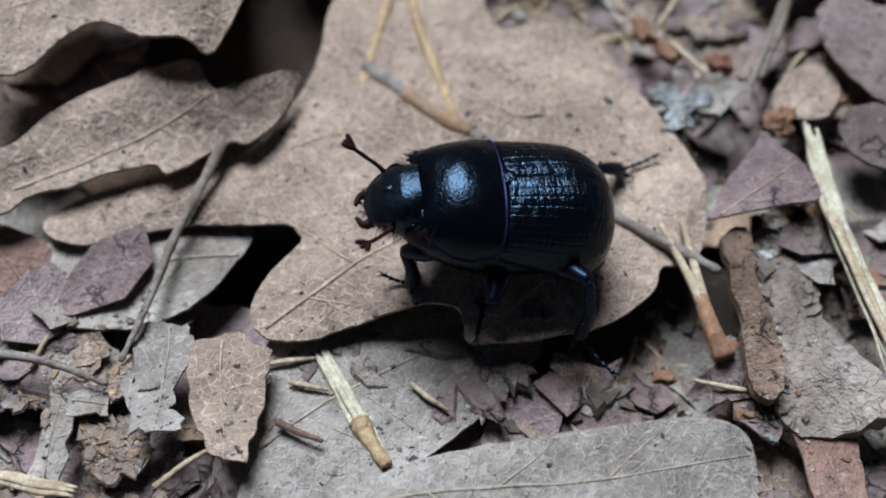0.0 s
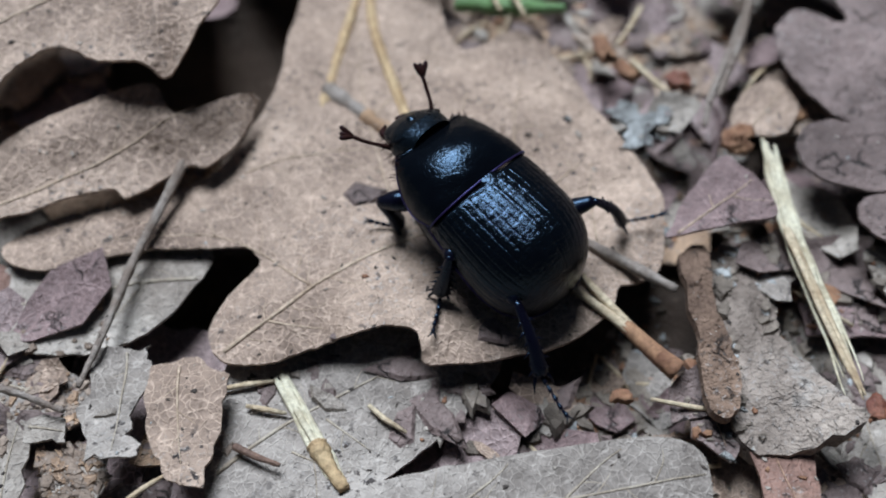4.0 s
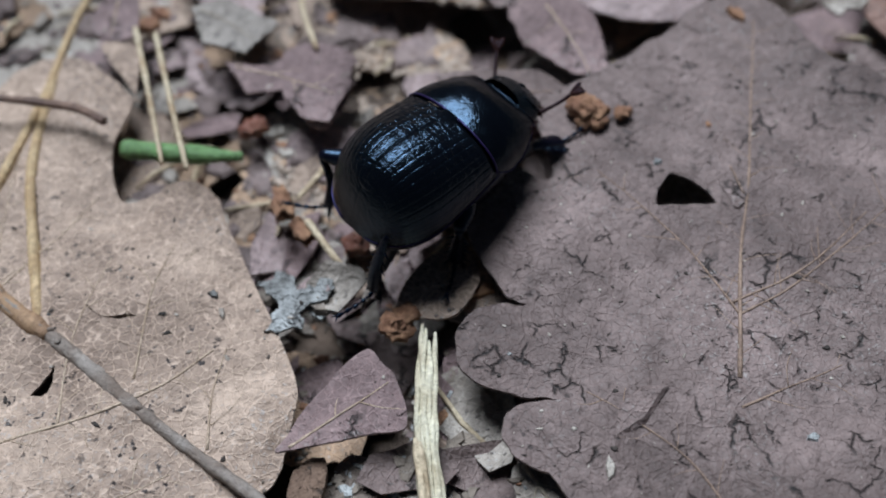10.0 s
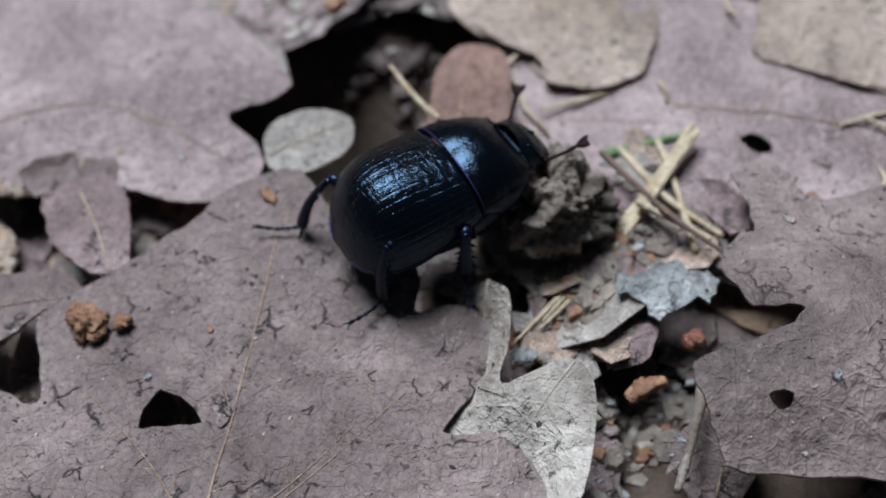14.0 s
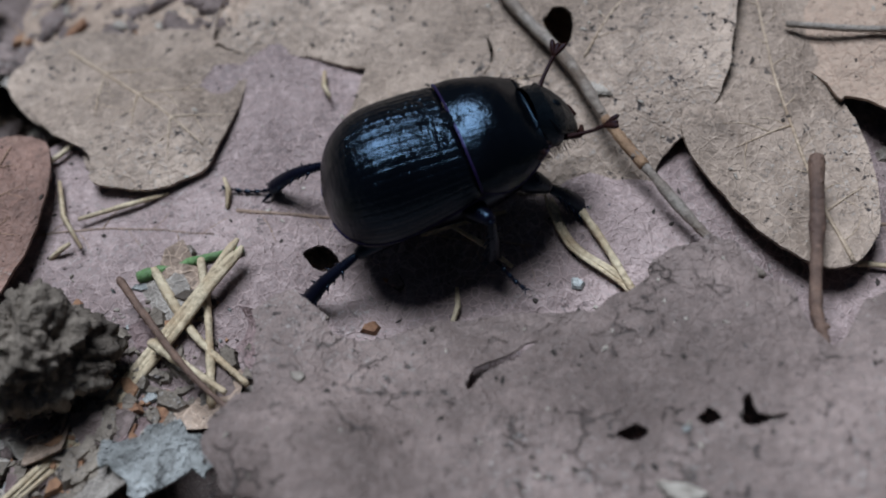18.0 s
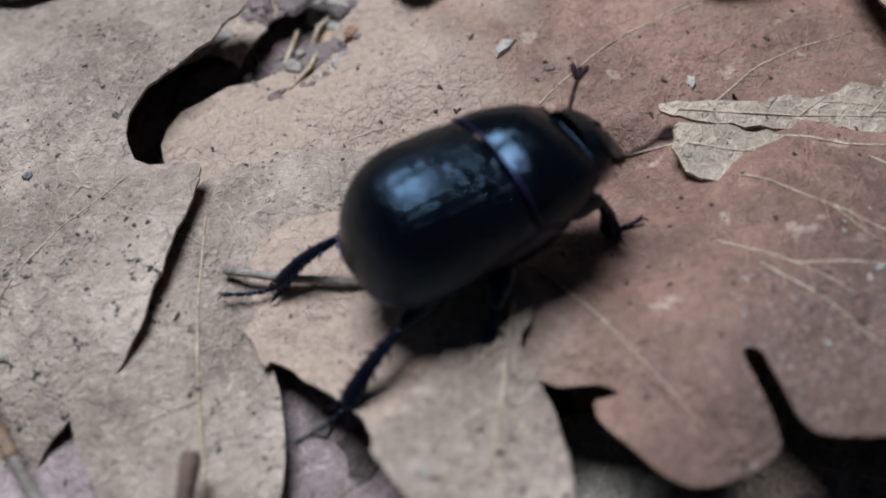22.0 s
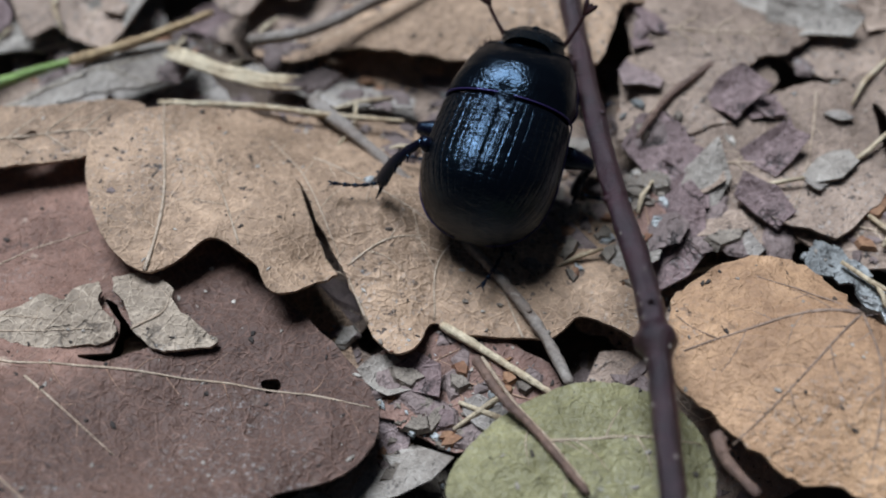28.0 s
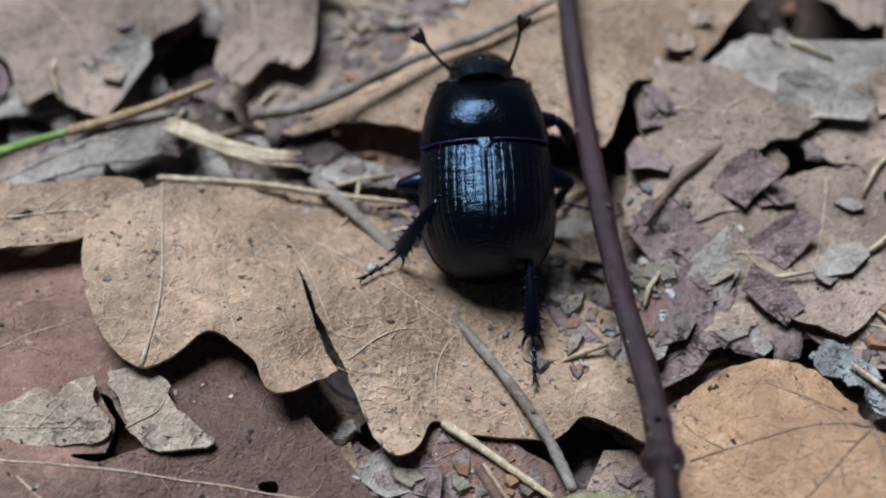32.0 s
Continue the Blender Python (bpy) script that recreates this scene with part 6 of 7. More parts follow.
def elytron_edge(s):
    """Half width, height of the side edge and height of the back along a wing case."""
    w = WE * (0.94 + 0.06 * math.sin(0.5 * math.pi * min(1, s / 0.5)))
    edge = 6.2 - 2.4 * s**1.1
    top = 8.75 + 0.5 * math.sin(math.pi * min(1, s / 0.62) * 0.5)
    k = max(0.0, (s - 0.46) / 0.54)
    r = max(0.0, 1 - k**2.4) ** (1 / 2.4)
    return w * r, edge, edge + (top - edge) * r


def elytron_point(half):
    def point(s, u):
        s = math.sin(0.5 * math.pi * s) ** 1.15
        w, edge, top = elytron_edge(s)
        roll = max(0.0, 1 - s / 0.085) ** 2
        w *= 1 - 0.08 * roll
        top -= 0.85 * roll
        phi = radians(112) * u
        c = math.cos(phi)
        fade = min(1, 6 * (1 - s)) * min(1, 8 * s + 0.2)
        groove = 0.026 * max(0.0, math.cos(2 * math.pi * 14 * (u - 0.036))) ** 5 * fade * (1 if u < 0.8 else 0)
        groove += 0.06 * max(0.0, 1 - u * 45)
        groove += 0.06 * noise.noise((u * 9, s * 26, half * 3.0)) * max(0.0, 1 - 1.4 * s) * (1 if u < 0.75 else 0)
        x = (w - groove) * math.sin(phi)
        z = edge + (top - edge) * (c**0.85 if c > 0 else -0.35 * abs(c) ** 0.8) - groove * max(c, 0)
        return half * x, 0.2 - LE * s + 0.45 * u * u * (1 - s), z
    return point


def pronotum_edge(s):
    w = WP * (0.975 + 0.025 * math.sin(math.pi * min(1, s * 2.2))) * (1 - 0.37 * max(0.0, (s - 0.1) / 0.9) ** 2.9)
    edge = 6.5 - 0.8 * math.sin(math.pi * min(1, s * 1.05)) ** 1.3 + 0.35 * s
    return w, edge, 8.7 + 0.6 * math.sin(math.pi * min(1, 0.02 + 0.78 * s)) - 1.75 * s**2.4


def pronotum_point(s, u):
    """The shield from its tucked-in rear lip over the dome to its front lip."""
    u = 2 * u - 1
    lip = max(0.0, 1 - s / 0.05) ** 0.7
    s = max(0.0, (s - 0.05) / 0.95)
    w, edge, top = pronotum_edge(s)
    shrink = 1 - 0.12 * lip - 0.1 * max(0.0, (s - 0.93) / 0.07) ** 2
    phi = radians(104) * u
    c = math.cos(phi)
    z = edge + (top - edge) * (c**0.85 if c > 0 else -0.35 * abs(c) ** 0.8) * shrink
    y = -0.05 + LP * s + 0.45 * abs(u) ** 2.5 * (1 - s) ** 2 + 0.35 * abs(u) ** 3 * s**4 + 0.05 * lip
    dent = 0.06 * math.exp(-((u / 0.05) ** 2)) * max(0.0, 1 - 2.2 * s) + 0.035 * noise.noise((u * 5, s * 7, 3.0))
    return w * math.sin(phi) * shrink, y, z - dent


HEAD_W = ([0, 0.2, 0.4, 0.52, 0.64, 0.82, 0.93, 1], [1.75, 1.98, 2.12, 2.02, 1.72, 1.55, 1.2, 0.3])
HEAD_T = ([0, 0.3, 0.6, 0.85, 1], [1.45, 1.45, 1.15, 0.62, 0.15])


def head_point(s, u):
    """The head from its neck over the brow to the blunt front, leaning down."""
    a = 2 * math.pi * u
    w, t = np.interp(s, *HEAD_W), np.interp(s, *HEAD_T)
    cx, cz = math.cos(a), math.sin(a)
    x = w * math.copysign(abs(cx) ** 0.8, cx)
    z = t * math.copysign(abs(cz) ** 0.8, cz) * (1 if cz > 0 else 0.8)
    y = HL * s
    lean = radians(24)
    return x, LP - 0.7 + y * math.cos(lean) + z * math.sin(lean), 6.85 - y * math.sin(lean) + z * math.cos(lean)


def leaning(verts, centre, degrees):
    """The points turned nose down round the crosswise line through the centre."""
    a = radians(degrees)
    out = []
    for x, y, z in verts:
        dy, dz = y - centre[1], z - centre[2]
        out.append((x, centre[1] + dy * math.cos(a) + dz * math.sin(a), centre[2] - dy * math.sin(a) + dz * math.cos(a)))
    return out


LEGS = {}
# hip, lengths of thigh, shin and foot
LEG_PLAN = {"front": ((2.2, 2.8, 4.3), 2.7, 3.1, 2.0), "middle": ((2.7, -0.6, 4.0), 3.1, 3.7, 2.9), "hind": ((2.4, -3.2, 3.9), 4.2, 5.0, 3.1)}


def leg(thing, key, half):
    """Thigh, shin and foot, each lying along +x from its own joint."""
    hip, thigh, shin, foot = LEG_PLAN[key]
    line = spline([(0, 0, 0), (thigh * 0.5, 0.05, 0.12), (thigh, 0, 0)], 6)
    v, f = tube(line, np.interp(np.linspace(0, 1, len(line)), [0, 0.3, 0.55, 0.85, 1], [0.42, 0.72, 0.74, 0.5, 0.36]), 12)
    femur = mesh_object("femur", v, f, M_LEG, thing, "violet-black beetle leg")
    bow = 0.35 if key == "hind" else 0.15
    line = spline([(0, 0, 0), (0.5 * shin, 0, bow), (shin, 0, 0)], 8)
    v, f = tube(line, np.interp(np.linspace(0, 1, len(line)), [0, 0.1, 0.6, 0.93, 1], [0.22, 0.3, 0.46, 0.6, 0.42]) * (1.25 if key == "front" else 1.0), 10, 0.72)
    tibia = mesh_object("tibia", v, f, M_LEG, thing)
    for k in range(6):
        p = line[4 + 2 * k]
        for w in (-1, 1):
            n = (0.3 + 0.03 * k + (0.16 if (k + (w > 0)) % 2 else 0)) * (2.0 if key == "front" and w * half < 0 else 1)
            spike = [p + np.array([0, w * 0.2, 0]), p + np.array([0.12, w * (0.2 + 0.6 * n), 0.02]), p + np.array([0.32, w * (0.3 + n), -0.02])]
            v, f = tube(spike, [0.13, 0.085, 0.015], 5)
            mesh_object("spine", v, f, M_LEG, tibia)
    for w in (-1, 1):
        p = line[-1]
        v, f = tube([p + np.array([-0.2, w * 0.3, 0]), p + np.array([0.35, w * 0.6, -0.05]), p + np.array([0.95, w * 0.72, -0.1])], [0.14, 0.1, 0.015], 6)
        mesh_object("spur", v, f, M_LEG, tibia)
    for k in range(5):
        p = np.array([foot * (k - 0.08) / 5, 0.05 * math.sin(k), -0.04 * k * (4 - k)])
        q = np.array([foot * (k + 0.9) / 5, 0.05 * math.sin(k + 1), -0.04 * (k + 1) * (3 - k)])
        v, f = tube([p, p + 0.35 * (q - p), p + 0.8 * (q - p), q], [0.06, 0.1, 0.155, 0.12], 7)
        if k == 0:
            tarsus = mesh_object("tarsus", v, f, M_LEG, thing)
        else:
            mesh_object("foot_segment", v, f, M_LEG, tarsus)
        for w in (-1, 1):
            e = p + 0.8 * (q - p)
            v, f = tube([e, e + np.array([0.2, w * 0.22, -0.08])], [0.035, 0.008], 4)
            mesh_object("bristle", v, f, M_LEG, tarsus)
    for w in (-1, 1):
        v, f = tube([q, q + np.array([0.22, w * 0.14, 0.05]), q + np.array([0.4, w * 0.3, -0.1])], [0.07, 0.05, 0.01], 5)
        mesh_object("claw", v, f, M_LEG, tarsus)
    LEGS[key, half] = femur, tibia, tarsus


def beetle():
    thing = tagged(empty("dor_beetle"), "glossy blue-black dung beetle walking over dry leaves", "beetle")
    for half in (-1, 1):
        v, f = shell_grid(110, 190, elytron_point(half))
        case = mesh_object("elytron", v, f if half < 0 else [q[::-1] for q in f], M_SHELL, thing, "grooved glossy black wing case")
        line = [elytron_edge(s) for s in np.sin(0.5 * np.pi * np.linspace(0, 0.93, 30)) ** 1.15]
        line = np.array([(half * (w + 0.02), 0.2 - LE * s + 0.3 * (1 - s), e) for s, (w, e, _) in zip(np.sin(0.5 * np.pi * np.linspace(0, 0.93, 30)) ** 1.15, line)])
        v, f = tube(line, [0.055] * len(line), 6)
        mesh_object("rim", v, f, M_EDGE, case, "thin violet side rim")
        v, f = ball((half * 1.72, 5.25, 6.4), (0.36, 0.45, 0.42))
        mesh_object("eye", v, f, M_PRONOTUM, thing)
        tip = (2.7, 8.3, 7.3) if half > 0 else (3.6, 7.9, 6.9)
        base = np.array((half * 1.62, 6.0, 5.9))
        end = np.array((half * tip[0], tip[1], tip[2]))
        line = spline([base, base + 0.35 * (end - base) + np.array((half * 0.15, 0, 0.1)), base + 0.75 * (end - base) + np.array((half * 0.1, 0, 0)), end], 6)
        v, f = tube(line, np.interp(np.linspace(0, 1, len(line)), [0, 0.15, 0.4, 1], [0.15, 0.18, 0.12, 0.13]), 7)
        antenna = mesh_object("antenna", v, f, M_ANTENNA, thing, "thin dark brown antenna with a fanned club")
        for k in (-1, 0, 1):
            d = (end - base) / np.linalg.norm(end - base)
            side = np.cross(d, (0, 0, 1))
            way = d + side * 0.5 * k + np.array((0, 0, 0.12 * abs(k)))
            v, f = tube([end - 0.1 * d, end + 0.25 * way, end + 0.6 * way, end + 0.85 * way, end + 0.95 * way], [0.07, 0.16, 0.19, 0.15, 0.04], 8, 0.8)
            mesh_object("club_lamella", v, f, M_ANTENNA, antenna)
        line = spline([(half * 0.95, 7.2, 5.1), (half * 1.05, 7.75, 4.95), (half * 0.45, 8.1, 4.8)], 5)
        v, f = tube(line, np.linspace(0.36, 0.12, len(line)), 8)
        mesh_object("mandible", v, f, M_ANTENNA, thing)
    v, f = shell_grid(72, 96, pronotum_point)
    shield = mesh_object("pronotum", v, [q[::-1] for q in f], M_PRONOTUM, thing, "smooth domed glossy black shield")
    for half in (-1, 1):
        line = np.array([pronotum_point(s, 0.5 + half * 0.435) for s in np.linspace(0.05, 0.97, 30)])
        v, f = tube(line, [0.06] * len(line), 6)
        mesh_object("rim", v, f, M_EDGE, shield, "thin violet side rim")
    line = np.array([pronotum_point(0.055, u) for u in np.linspace(0.07, 0.93, 60)])
    v, f = tube(line, [0.075] * len(line), 6)
    mesh_object("rear_rim", v, f, M_EDGE, shield, "thin violet rear rim")
    line = np.array([pronotum_point(0.955, u) for u in np.linspace(0.05, 0.95, 60)])
    v, f = tube(line, [0.07] * len(line), 6)
    mesh_object("front_rim", v, f, M_PRONOTUM, shield)
    v, f = ball((0, -1.0, 4.6), (3.85, 6.8, 2.7), 18, 30)
    mesh_object("abdomen", v, f, M_LEG, thing)
    v, f = ball((0, 2.4, 5.5), (3.1, 2.5, 2.2), 18, 28)
    mesh_object("chest", v, f, M_LEG, thing)
    v, f = shell_grid(40, 48, head_point)
    head = mesh_object("head", v, [q[::-1] for q in f], M_HEAD, thing, "dull pitted black head")
    v, f = ball((0, 6.35, 7.15), (0.3, 0.42, 0.22), 10, 16)
    mesh_object("frontal_knob", leaning(v, (0, 6.35, 6.85), 24), f, M_HEAD, head)
    for half in (-1, 1):
        line = spline([tuple(np.array(head_point(a, 0.25 - half * b))) for a, b in ((0.2, 0.1), (0.4, 0.17), (0.6, 0.2), (0.8, 0.2))], 8)
        v, f = tube(line, np.interp(np.linspace(0, 1, len(line)), [0, 0.3, 0.8, 1], [0.05, 0.13, 0.12, 0.04]), 7)
        mesh_object("cheek_ridge", v, f, M_PRONOTUM, head)
    rnd = random.Random(8)
    hairs = []
    for k in range(90):
        half = rnd.choice((-1, 1))
        s = rnd.uniform(0.25, 1.0)
        p = np.array(head_point(s, 0.5 * (half < 0) - half * rnd.uniform(0.0, 0.12)))
        q = np.array((half * rnd.uniform(0.2, 0.7), rnd.uniform(0.0, 0.5) * s, rnd.uniform(-0.5, 0.1)))
        hairs.append(tube([p, p + 0.6 * q, p + q + np.array((0, 0, -0.08))], [0.022, 0.016, 0.005], 4))
    for k in range(70):
        half = rnd.choice((-1, 1))
        p = np.array(pronotum_point(rnd.uniform(0.8, 0.98), 0.5 + half * rnd.uniform(0.3, 0.49)))
        q = np.array((half * rnd.uniform(0.1, 0.5), rnd.uniform(0.2, 0.6), rnd.uniform(-0.5, -0.1)))
        hairs.append(tube([p, p + 0.6 * q, p + q], [0.022, 0.016, 0.005], 4))
    v, f = joined(hairs)
    mesh_object("bristles", v, f, M_ANTENNA, head, "fine dark brown bristles")

    def plate(s, u):
        y = 0.0 - 1.15 * s
        x = (2 * u - 1) * 0.74 * (1 - s**1.5)
        _, _, top = elytron_edge(max(0.0, (0.2 - y) / LE))
        return x, y, top - 0.06 - 0.1 * x * x + 0.1 * (1 - (2 * u - 1) ** 4) * (1 - s**4)
    v, f = shell_grid(14, 16, plate)
    mesh_object("scutellum", v, [q[::-1] for q in f], M_PRONOTUM, thing, "small polished black triangle between the wing cases")
    for key in LEG_PLAN:
        for half in (-1, 1):
            leg(thing, key, half)
    return thing


BEETLE = beetle()

# seconds, x, y, z (mm), heading (degrees to the left of +y), nose-up tilt, lean to its left
BEETLE_ROWS = [
    (0, 1.84, -24.6, 0.44, 98.36, 10.8, -1.6),
    (1, 1.98, -24.22, 0.04, 93.4, 10.2, -2.2),
    (2, 2.53, -23.22, -0.51, 92.47, 11.1, -1.4),
    (3, 3.05, -21.32, -1.32, 69.84, 13.7, -0.9),
    (3.5, 3.69, -21.03, -0.97, 59.51, 12.4, -0.9),
    (5.5, 7.38, -18.36, 0.34, -0.8, 7.5, -0.7),
    (6, 9.42, -16.97, 0.69, -9.12, 6.3, -0.6),
    (6.5, 11.24, -14.63, -0.29, -27.97, 2.3, -1),
    (7, 12.66, -12.59, -1.18, -35.41, -1.7, -1.3),
    (7.5, 14.51, -10.24, -1.68, -34.14, -10.1, -0.5),
    (8, 16.06, -8.68, -2.17, -38.57, -18.4, 0.3),
    (8.5, 16.99, -7.2, -1.83, -31.53, -13, -0),
    (9, 20.13, -5.53, -1.49, -36.29, -7.6, -0.4),
    (9.5, 23.35, -3.85, -0.9, -40.87, -7.4, 0.2),
    (10, 25.97, -1.98, -0.31, -42.94, -7.2, 0.8),
    (10.5, 29.01, 1.64, 0.11, -48.07, -6.3, -0.4),
    (11, 32.35, 3.36, 0.43, -57.8, -5.4, -1.6),
    (11.5, 37.32, 3.46, 0.74, -62.96, -4.9, -1.1),
    (12, 41.79, 4.55, 0.94, -64.41, -4.4, -0.6),
    (12.5, 46.58, 6.18, -0.16, -61.12, -8.9, -0.5),
    (13, 51.07, 8.31, -1.16, -63.52, -13.4, -0.3),
    (13.5, 55.22, 10.03, -0.7, -56.82, -10.4, -1.2),
    (14, 59.07, 12.35, -0.24, -57.41, -7.4, -2.1),
    (14.5, 61.96, 14.47, -0.84, -54.82, -7.5, -3.5),
    (16.5, 77.1, 20.54, -0.92, -70.34, -7.6, -3.2),
    (17, 81.51, 21.98, -0.77, -67.04, -7.7, -3.1),
    (17.5, 85.42, 23.18, -1.14, -74.78, -5.1, -1.6),
    (18, 90.42, 24.78, -1.51, -69.71, -2.5, -0.1),
    (18.5, 95.39, 25.91, -0.94, -65.32, -1.9, -0),
    (19, 101.46, 25.45, -0.37, -75.43, -1.4, 0),
    (19.5, 105.25, 26.53, -0.07, -70.97, -2.3, 0),
    (20, 109.55, 27.82, 0.22, -68.1, -3.3, 0),
    (20.5, 114.19, 28.82, 0.79, -69.01, -4.4, -1),
    (21, 117.84, 30.82, 1.36, -62.52, -5.4, -2),
    (21.5, 122.49, 32.39, 1.59, -60.45, -6.2, -3.1),
    (22, 126.95, 35.35, 1.62, -60.59, -7, -4.2),
    (22.5, 130.91, 36.94, 1.31, -68.66, -7.6, -5.6),
    (23, 135.97, 38.43, 1.1, -74.33, -8.2, -7.1),
    (23.5, 140.31, 40.61, 0.87, -72.62, -7.8, -3.8),
    (24, 145.34, 43.48, 0.44, -86.01, -7.4, -0.4),
    (24.5, 150.4, 46.09, 0.23, -72.19, -6.8, -0.2),
    (25, 155.06, 47.7, -0.09, -70.98, -6.2, -0.1),
    (25.5, 161.63, 48.05, -0.2, -73.2, -5.8, -0.1),
    (26, 167.1, 47.2, -0.32, -85.92, -5.4, -0.1),
    (26.5, 172.43, 49.34, -0.96, -75.7, -2.4, -0.1),
    (28.5, 179.37, 58.8, -1.92, -13.72, 9.3, 0.1),
    (29, 179.39, 61.57, -2.38, -10.8, 11.2, -0.1),
    (30, 178.78, 61.69, -1.71, -8.41, 14.9, -0.1),
    (31, 178.32, 61.63, -1.5, -6.39, 15.3, -0),
    (32, 177.76, 61.84, -1.84, -2.46, 15.8, 0.1),
]
# where each foot stands beside the beetle: seconds, mm outwards, mm ahead of its middle, mm up; -1: left side, 1: right side
FOOTHOLDS = {
    ("front", -1): [(0, 1.4, 5.6, 0.3), (2, 3.3, 5.2, 1.2), (3.5, 3.3, 6.5, 1.3), (5.5, 5, 6.8, -0.2), (6.5, 5, 6.8, 0.2), (7.5, 5, 6.8, -0.1), (8.5, 5, 6.8, -0.1), (9.5, 5, 6.8, 0.4), (10.5, 5, 6.8, -0), (11.5, 5, 6.8, 0.7), (12.5, 5, 6.8, 1.4), (13.5, 5, 6.8, -0.1), (14.5, 5, 6.8, -1.2), (15.5, 5, 6.8, -0.8), (16.5, 5, 6.8, -1), (17.5, 5, 6.8, 0.2), (18.5, 5, 6.8, 0.1), (19.5, 5, 6.8, 0.6), (20.5, 5, 6.8, 0.4), (21.5, 5, 6.8, -1.3), (22.5, 5, 6.8, -1.8), (23.5, 5, 6.8, -1.4), (24.5, 5, 6.8, 2.1), (25.5, 5, 6.8, 0.6), (26.5, 5, 6.8, -1.3), (27.5, 5, 6.8, -1.5), (28.5, 5, 6.8, -1.6), (32, 5, 6.8, -1.7)],
    ("middle", -1): [(0, 5.8, 0.3, -0.2), (2, 5.7, -1.1, 0.8), (3.5, 7.2, -2.8, 1.5), (6, 6.9, 1.7, -0.8), (8.5, 7, -1.2, -0.1), (9.5, 7, -1.2, -0.6), (10.5, 7, -1.2, -0.8), (11.5, 7, -1.2, -0.7), (12.5, 7, -1.2, 1.6), (13.5, 7, -1.2, -0.1), (14.5, 7, -1.2, -1.2), (15.5, 7, -1.2, -1.2), (16.5, 7, -1.2, -0.8), (17.5, 7, -1.2, -0.6), (18.5, 7, -1.2, -0.1), (19.5, 7, -1.2, -0.7), (20.5, 7, -1.2, -0.4), (21.5, 7, -1.2, -1.2), (22.5, 7, -1.2, -1.5), (23.5, 7, -1.2, -1.4), (24.5, 7, -1.2, -0.9), (25.5, 7, -1.2, 2.1), (26.5, 7, -1.2, 1), (27.5, 7, -1.2, 0.4), (28.5, 7, -1.2, -0.4), (32, 7, -1.2, -0.5)],
    ("hind", -1): [(0, 8.7, -7.6, -1.2), (2, 6.3, -9.4, -0.4), (3.5, 4.5, -10.9, 0.1), (6, 7.6, -12.3, -0.1), (7.5, 5, -14.2, 1.6), (8, 7.3, -8.9, 2.1), (9, 8.6, -10.2, 1.2), (10, 7, -7.5, -0.2), (11, 7, -12, -0.4), (12, 10, -11, -0.3), (13, 10.5, -11.1, 1.4), (14.5, 4.3, -13.5, 2), (16.5, 6.1, -14.2, -1.2), (17.5, 7, -12.5, -0.8), (19, 7.6, -9.5, -0.5), (20.5, 9.1, -12.6, -1.7), (21.5, 7.5, -12.7, -1.3), (25, 7, -11.1, -0.1), (26, 8.3, -11.5, 2.7), (28.5, 9.7, -7.8, 2.3), (32, 8, -7.5, 2)],
    ("front", 1): [(0, 5, 6.8, -0.2), (5.5, 5, 6.8, -0.9), (6.5, 5, 6.8, -1.1), (7.5, 5, 6.8, -0.1), (8.5, 5, 6.8, 1.1), (11, 1.4, 10.9, 0.8), (12, 0.9, 9.5, 0.3), (14.5, 5, 6.8, -0.7), (16.5, 1.3, 10.7, -0.9), (18.5, 5, 6.8, -0.5), (20.5, 3.1, 9.8, 2.4), (21.5, 1.5, 11.8, -0.8), (23.5, 5, 6.8, 0.9), (24.5, 5, 6.8, -0.3), (25.5, 5, 6.8, -0.4), (26.5, 5, 6.8, -0.8), (27.5, 5, 6.8, -1.5), (28.5, 5, 6.8, 2.4), (32, 7.7, 3.3, 2)],
    ("middle", 1): [(0, 7.4, -1.8, -0.4), (6, 7.6, 0.4, -1.2), (7.5, 6.9, -4.7, 1), (9, 2.3, 1.6, 0.2), (10, 5.7, -4.8, -0.1), (11, 8.2, -5.4, 1), (12, 6.9, -5.1, 0.1), (13, 7, -5, 2.4), (14.5, 7.5, -4.4, 2.9), (16.5, 7.4, -1.8, -1.1), (19, 8.3, 1.1, 2.6), (20.5, 5.1, -4.4, -0.5), (21.5, 7.5, -5.9, -1.4), (23, 10.1, -1.4, 2.8), (25, 8.5, -1.5, 0.1), (26, 6.9, -3.6, -0.2), (28.5, 7.4, -1.8, -1.6), (32, 7.6, -1.7, -1.1)],
    ("hind", 1): [(0, 7.5, -13.7, -1), (2, 11, -9.6, 0), (3.5, 11.9, -4.6, 0.5), (6, 5.5, -9.8, -1.7), (7.5, 4.9, -10.3, 1.3), (8, 6.4, -10.9, 1.8), (9, 2.8, -12.2, 1.2), (11, 2, -9.6, -0.4), (12, 2.7, -11.2, 0.5), (13, 1.9, -11, 2.6), (14.5, 5, -11.4, 2.1), (17.5, 3.1, -10.8, -0.5), (19, 4.8, -14.8, -1.5), (20.5, 4, -10.4, -1.2), (21.5, 3.8, -10.2, -1.7), (23, 4.8, -15.2, 2.5), (25, 4.8, -13.9, 3.7), (26, 2.2, -12.3, 1), (28.5, 1.3, -11.7, 0.2), (32, 2.4, -14.5, 0.1)],
}


def along(start, end):
    """The pose at start whose +x points to end, with +y level."""
    x = Vector(end) - Vector(start)
    x.normalize()
    y = Vector((0, 0, 1)).cross(x)
    y.normalize()
    z = x.cross(y)
    m = Matrix((x, y, z)).transposed().to_4x4()
    m.translation = Vector(start) * MM
    return m


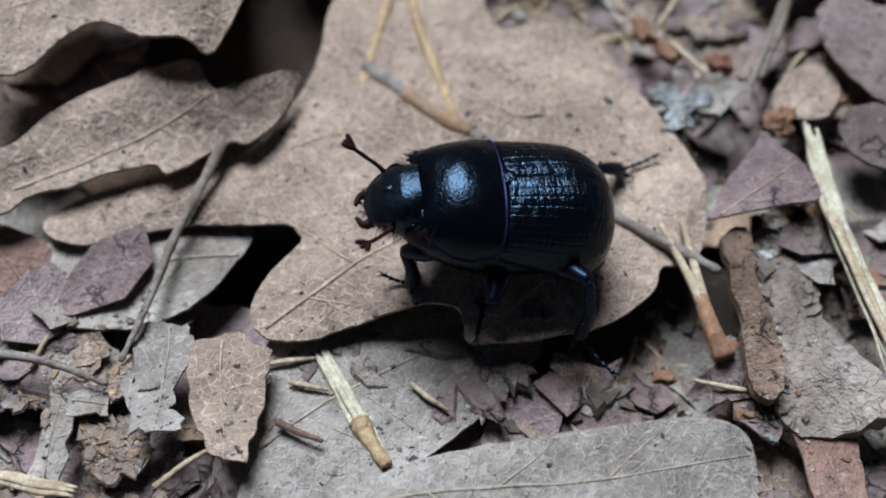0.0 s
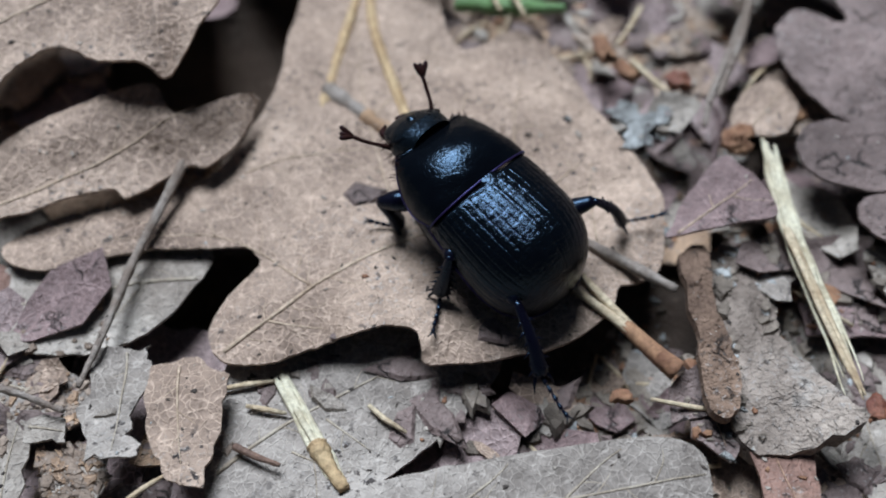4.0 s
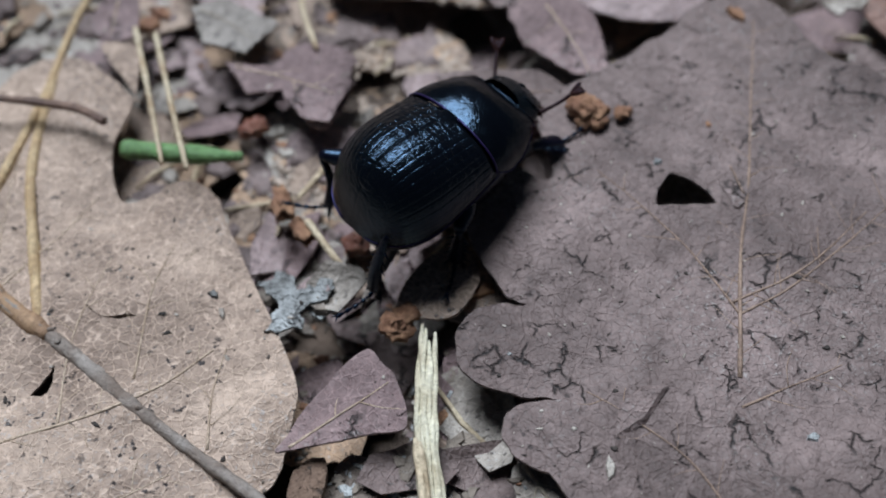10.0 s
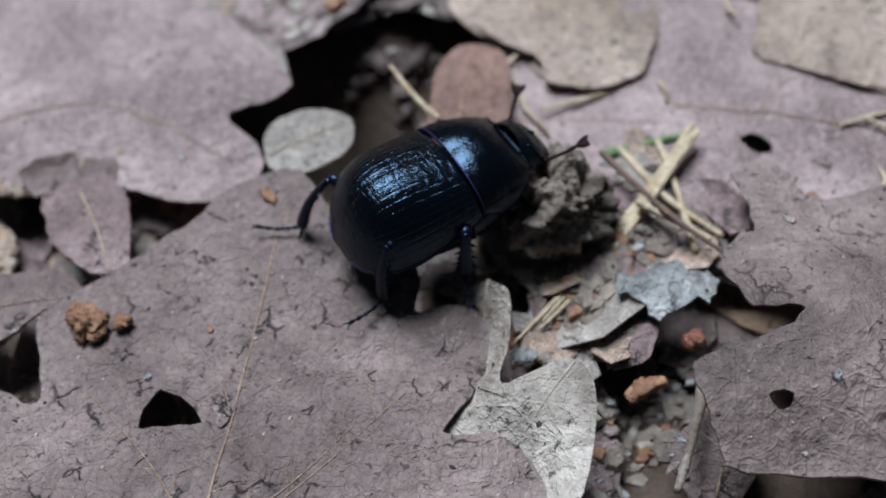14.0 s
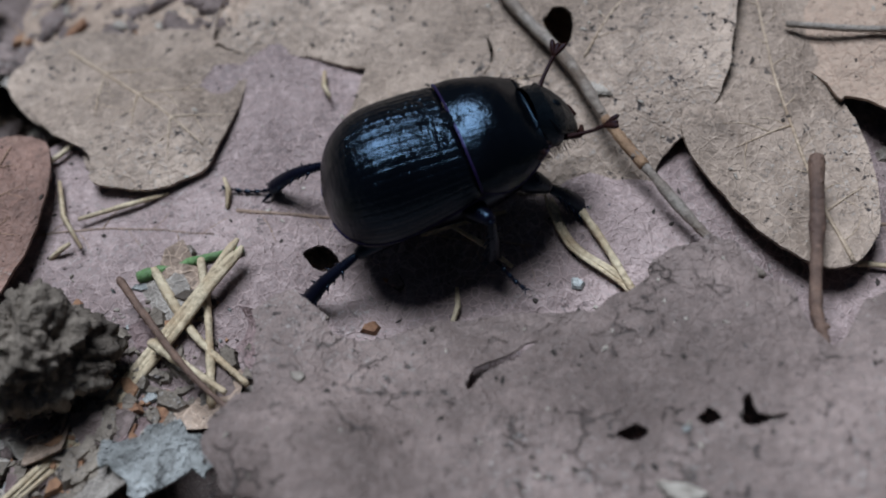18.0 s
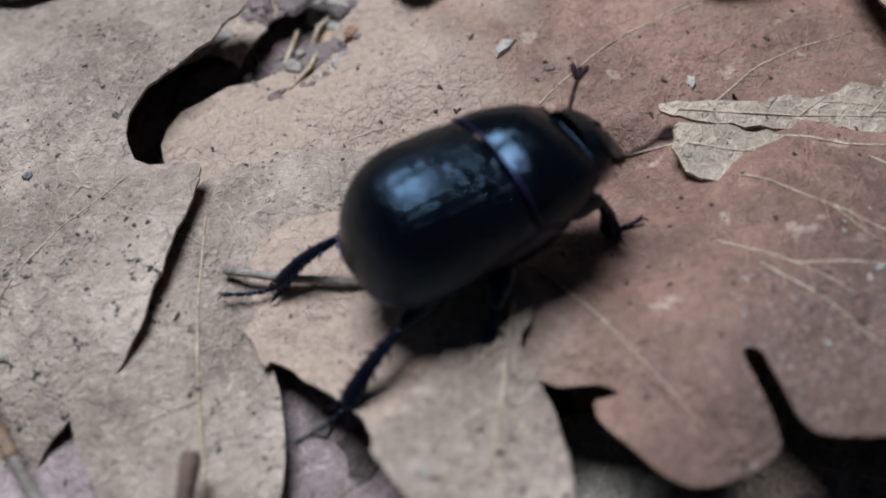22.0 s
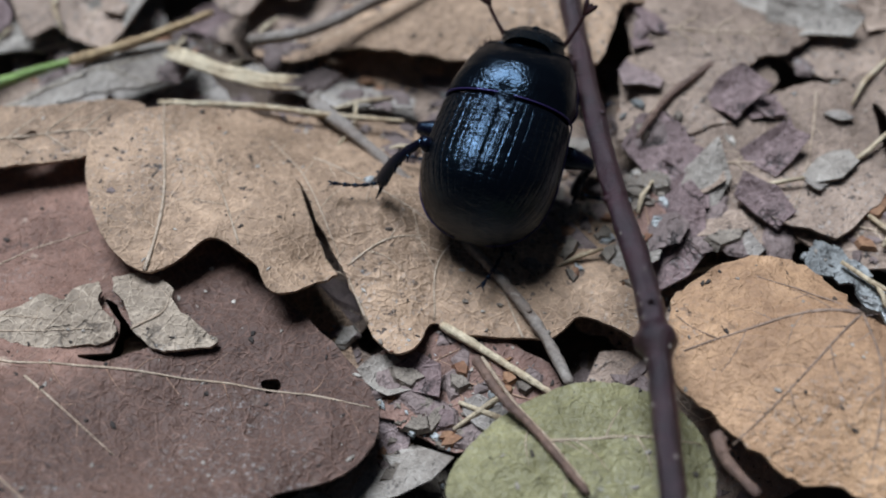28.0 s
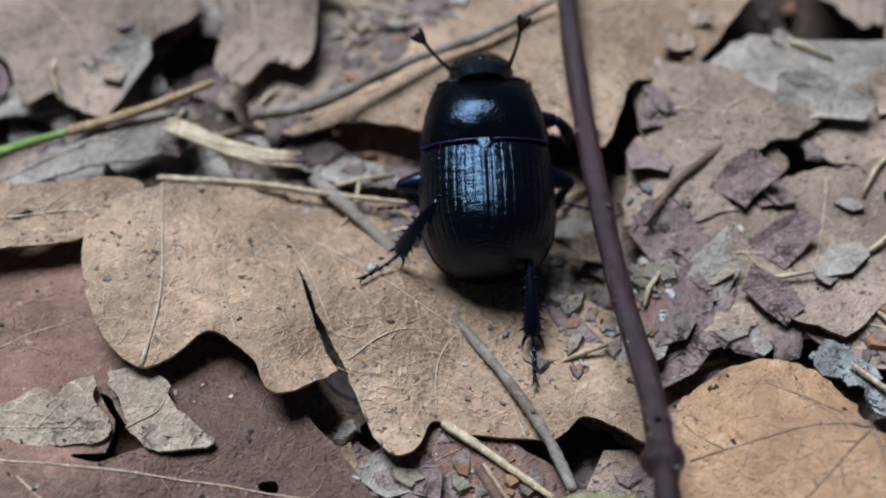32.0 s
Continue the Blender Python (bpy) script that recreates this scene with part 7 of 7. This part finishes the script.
def leg_poses(key, half, out, ahead, up, lift):
    """Poses of thigh, shin and foot that bring the foot's tip to its hold, with the knee raised."""
    hip, thigh, shin, foot = LEG_PLAN[key]
    dx, dy = out - hip[0], ahead - hip[1]
    far = max(0.5, math.hypot(dx, dy))
    ux, uy = dx / far, dy / far
    reach = max(1.0, far - 0.9 * foot)
    top, low = hip[2], 0.75 + 0.85 * up + lift
    drop = top - low
    drop = min(drop, 0.9 * (thigh + shin))
    low = top - drop
    d = math.hypot(reach, drop)
    if d > 0.985 * (thigh + shin):
        d = 0.985 * (thigh + shin)
        reach = math.sqrt(max(1.0, d * d - drop * drop))
    if d < abs(shin - thigh) + 0.6:
        d = abs(shin - thigh) + 0.6
        reach = math.sqrt(max(0.5, d * d - drop * drop))
    bend = math.acos(max(-1, min(1, (thigh**2 + d * d - shin**2) / (2 * thigh * d))))
    a = bend - math.atan2(drop, reach)
    knee_r, knee_z = thigh * math.cos(a), top + thigh * math.sin(a)

    def spot(r, z):
        return half * (hip[0] + r * ux), hip[1] + r * uy, z
    start, knee, ankle, toe = spot(0, top), spot(knee_r, knee_z), spot(reach, low), spot(reach + foot, 0.5 + up + 1.4 * lift)
    return along(start, knee), along(knee, ankle), along(ankle, toe)


def motions():
    row_times = [r[0] for r in BEETLE_ROWS]
    tilts, leans = [r[5] for r in BEETLE_ROWS], [r[6] for r in BEETLE_ROWS]
    walk(BEETLE, [(t, pose(x * MM, y * MM, z * MM, 0, 0, h) @ pose(0, 0, 0, tilt, 0, 0) @ pose(0, 0, 0, 0, lean, 0)) for t, x, y, z, h, tilt, lean in BEETLE_ROWS])
    times = [0.0, 0.5, 1.0, 1.5, 2.0, 2.5, 3.0] + [3.5 + 0.125 * k for k in range(205)] + [29.5, 30, 31, 32]
    for (key, half), parts in LEGS.items():
        holds = FOOTHOLDS[key, half]
        rows = ([], [], [])
        for t in times:
            i = max(k for k in range(len(holds)) if holds[k][0] <= t and k < len(holds) - 1)
            (t0, x0, y0, z0), (t1, x1, y1, z1) = holds[i], holds[i + 1]
            s = (t - t0) / (t1 - t0)
            stride, lift = 0.0, 0.0
            if t0 >= 3.5 and t1 <= 29:
                # steps between two holds: forwards in the air, backwards on the ground
                w = 2 * math.pi * s * max(1, round((t1 - t0) / 0.7))
                stride, lift = 2.2 * math.sin(w), 0.9 * max(0.0, math.cos(w)) * min(1, 5 * s, 5 * (1 - s))
            ahead = y0 + (y1 - y0) * s + stride
            out = x0 + (x1 - x0) * s
            up = z0 + (z1 - z0) * s - ahead * math.tan(radians(float(np.interp(t, row_times, tilts)))) + half * out * math.tan(radians(float(np.interp(t, row_times, leans))))
            for row, m in zip(rows, leg_poses(key, half, out, ahead, up, lift)):
                row.append((t, m))
        for ob, row in zip(parts, rows):
            walk(ob, row)
    # the bract that the beetle's hind leg pushes aside
    walk(BRACT, [(0, pose(18.0 * MM, -30.5 * MM, -1.0 * MM, 0, 0, 106)), (3.5, pose(18.0 * MM, -30.5 * MM, -1.0 * MM, 0, 0, 106)),
                 (4.3, pose(17.3 * MM, -29.8 * MM, -0.8 * MM, 0, 0, 165)), (5.2, pose(16.0 * MM, -28.7 * MM, -1.0 * MM, 0, 0, 218)),
                 (32, pose(16.0 * MM, -28.7 * MM, -1.0 * MM, 0, 0, 218))])


motions()
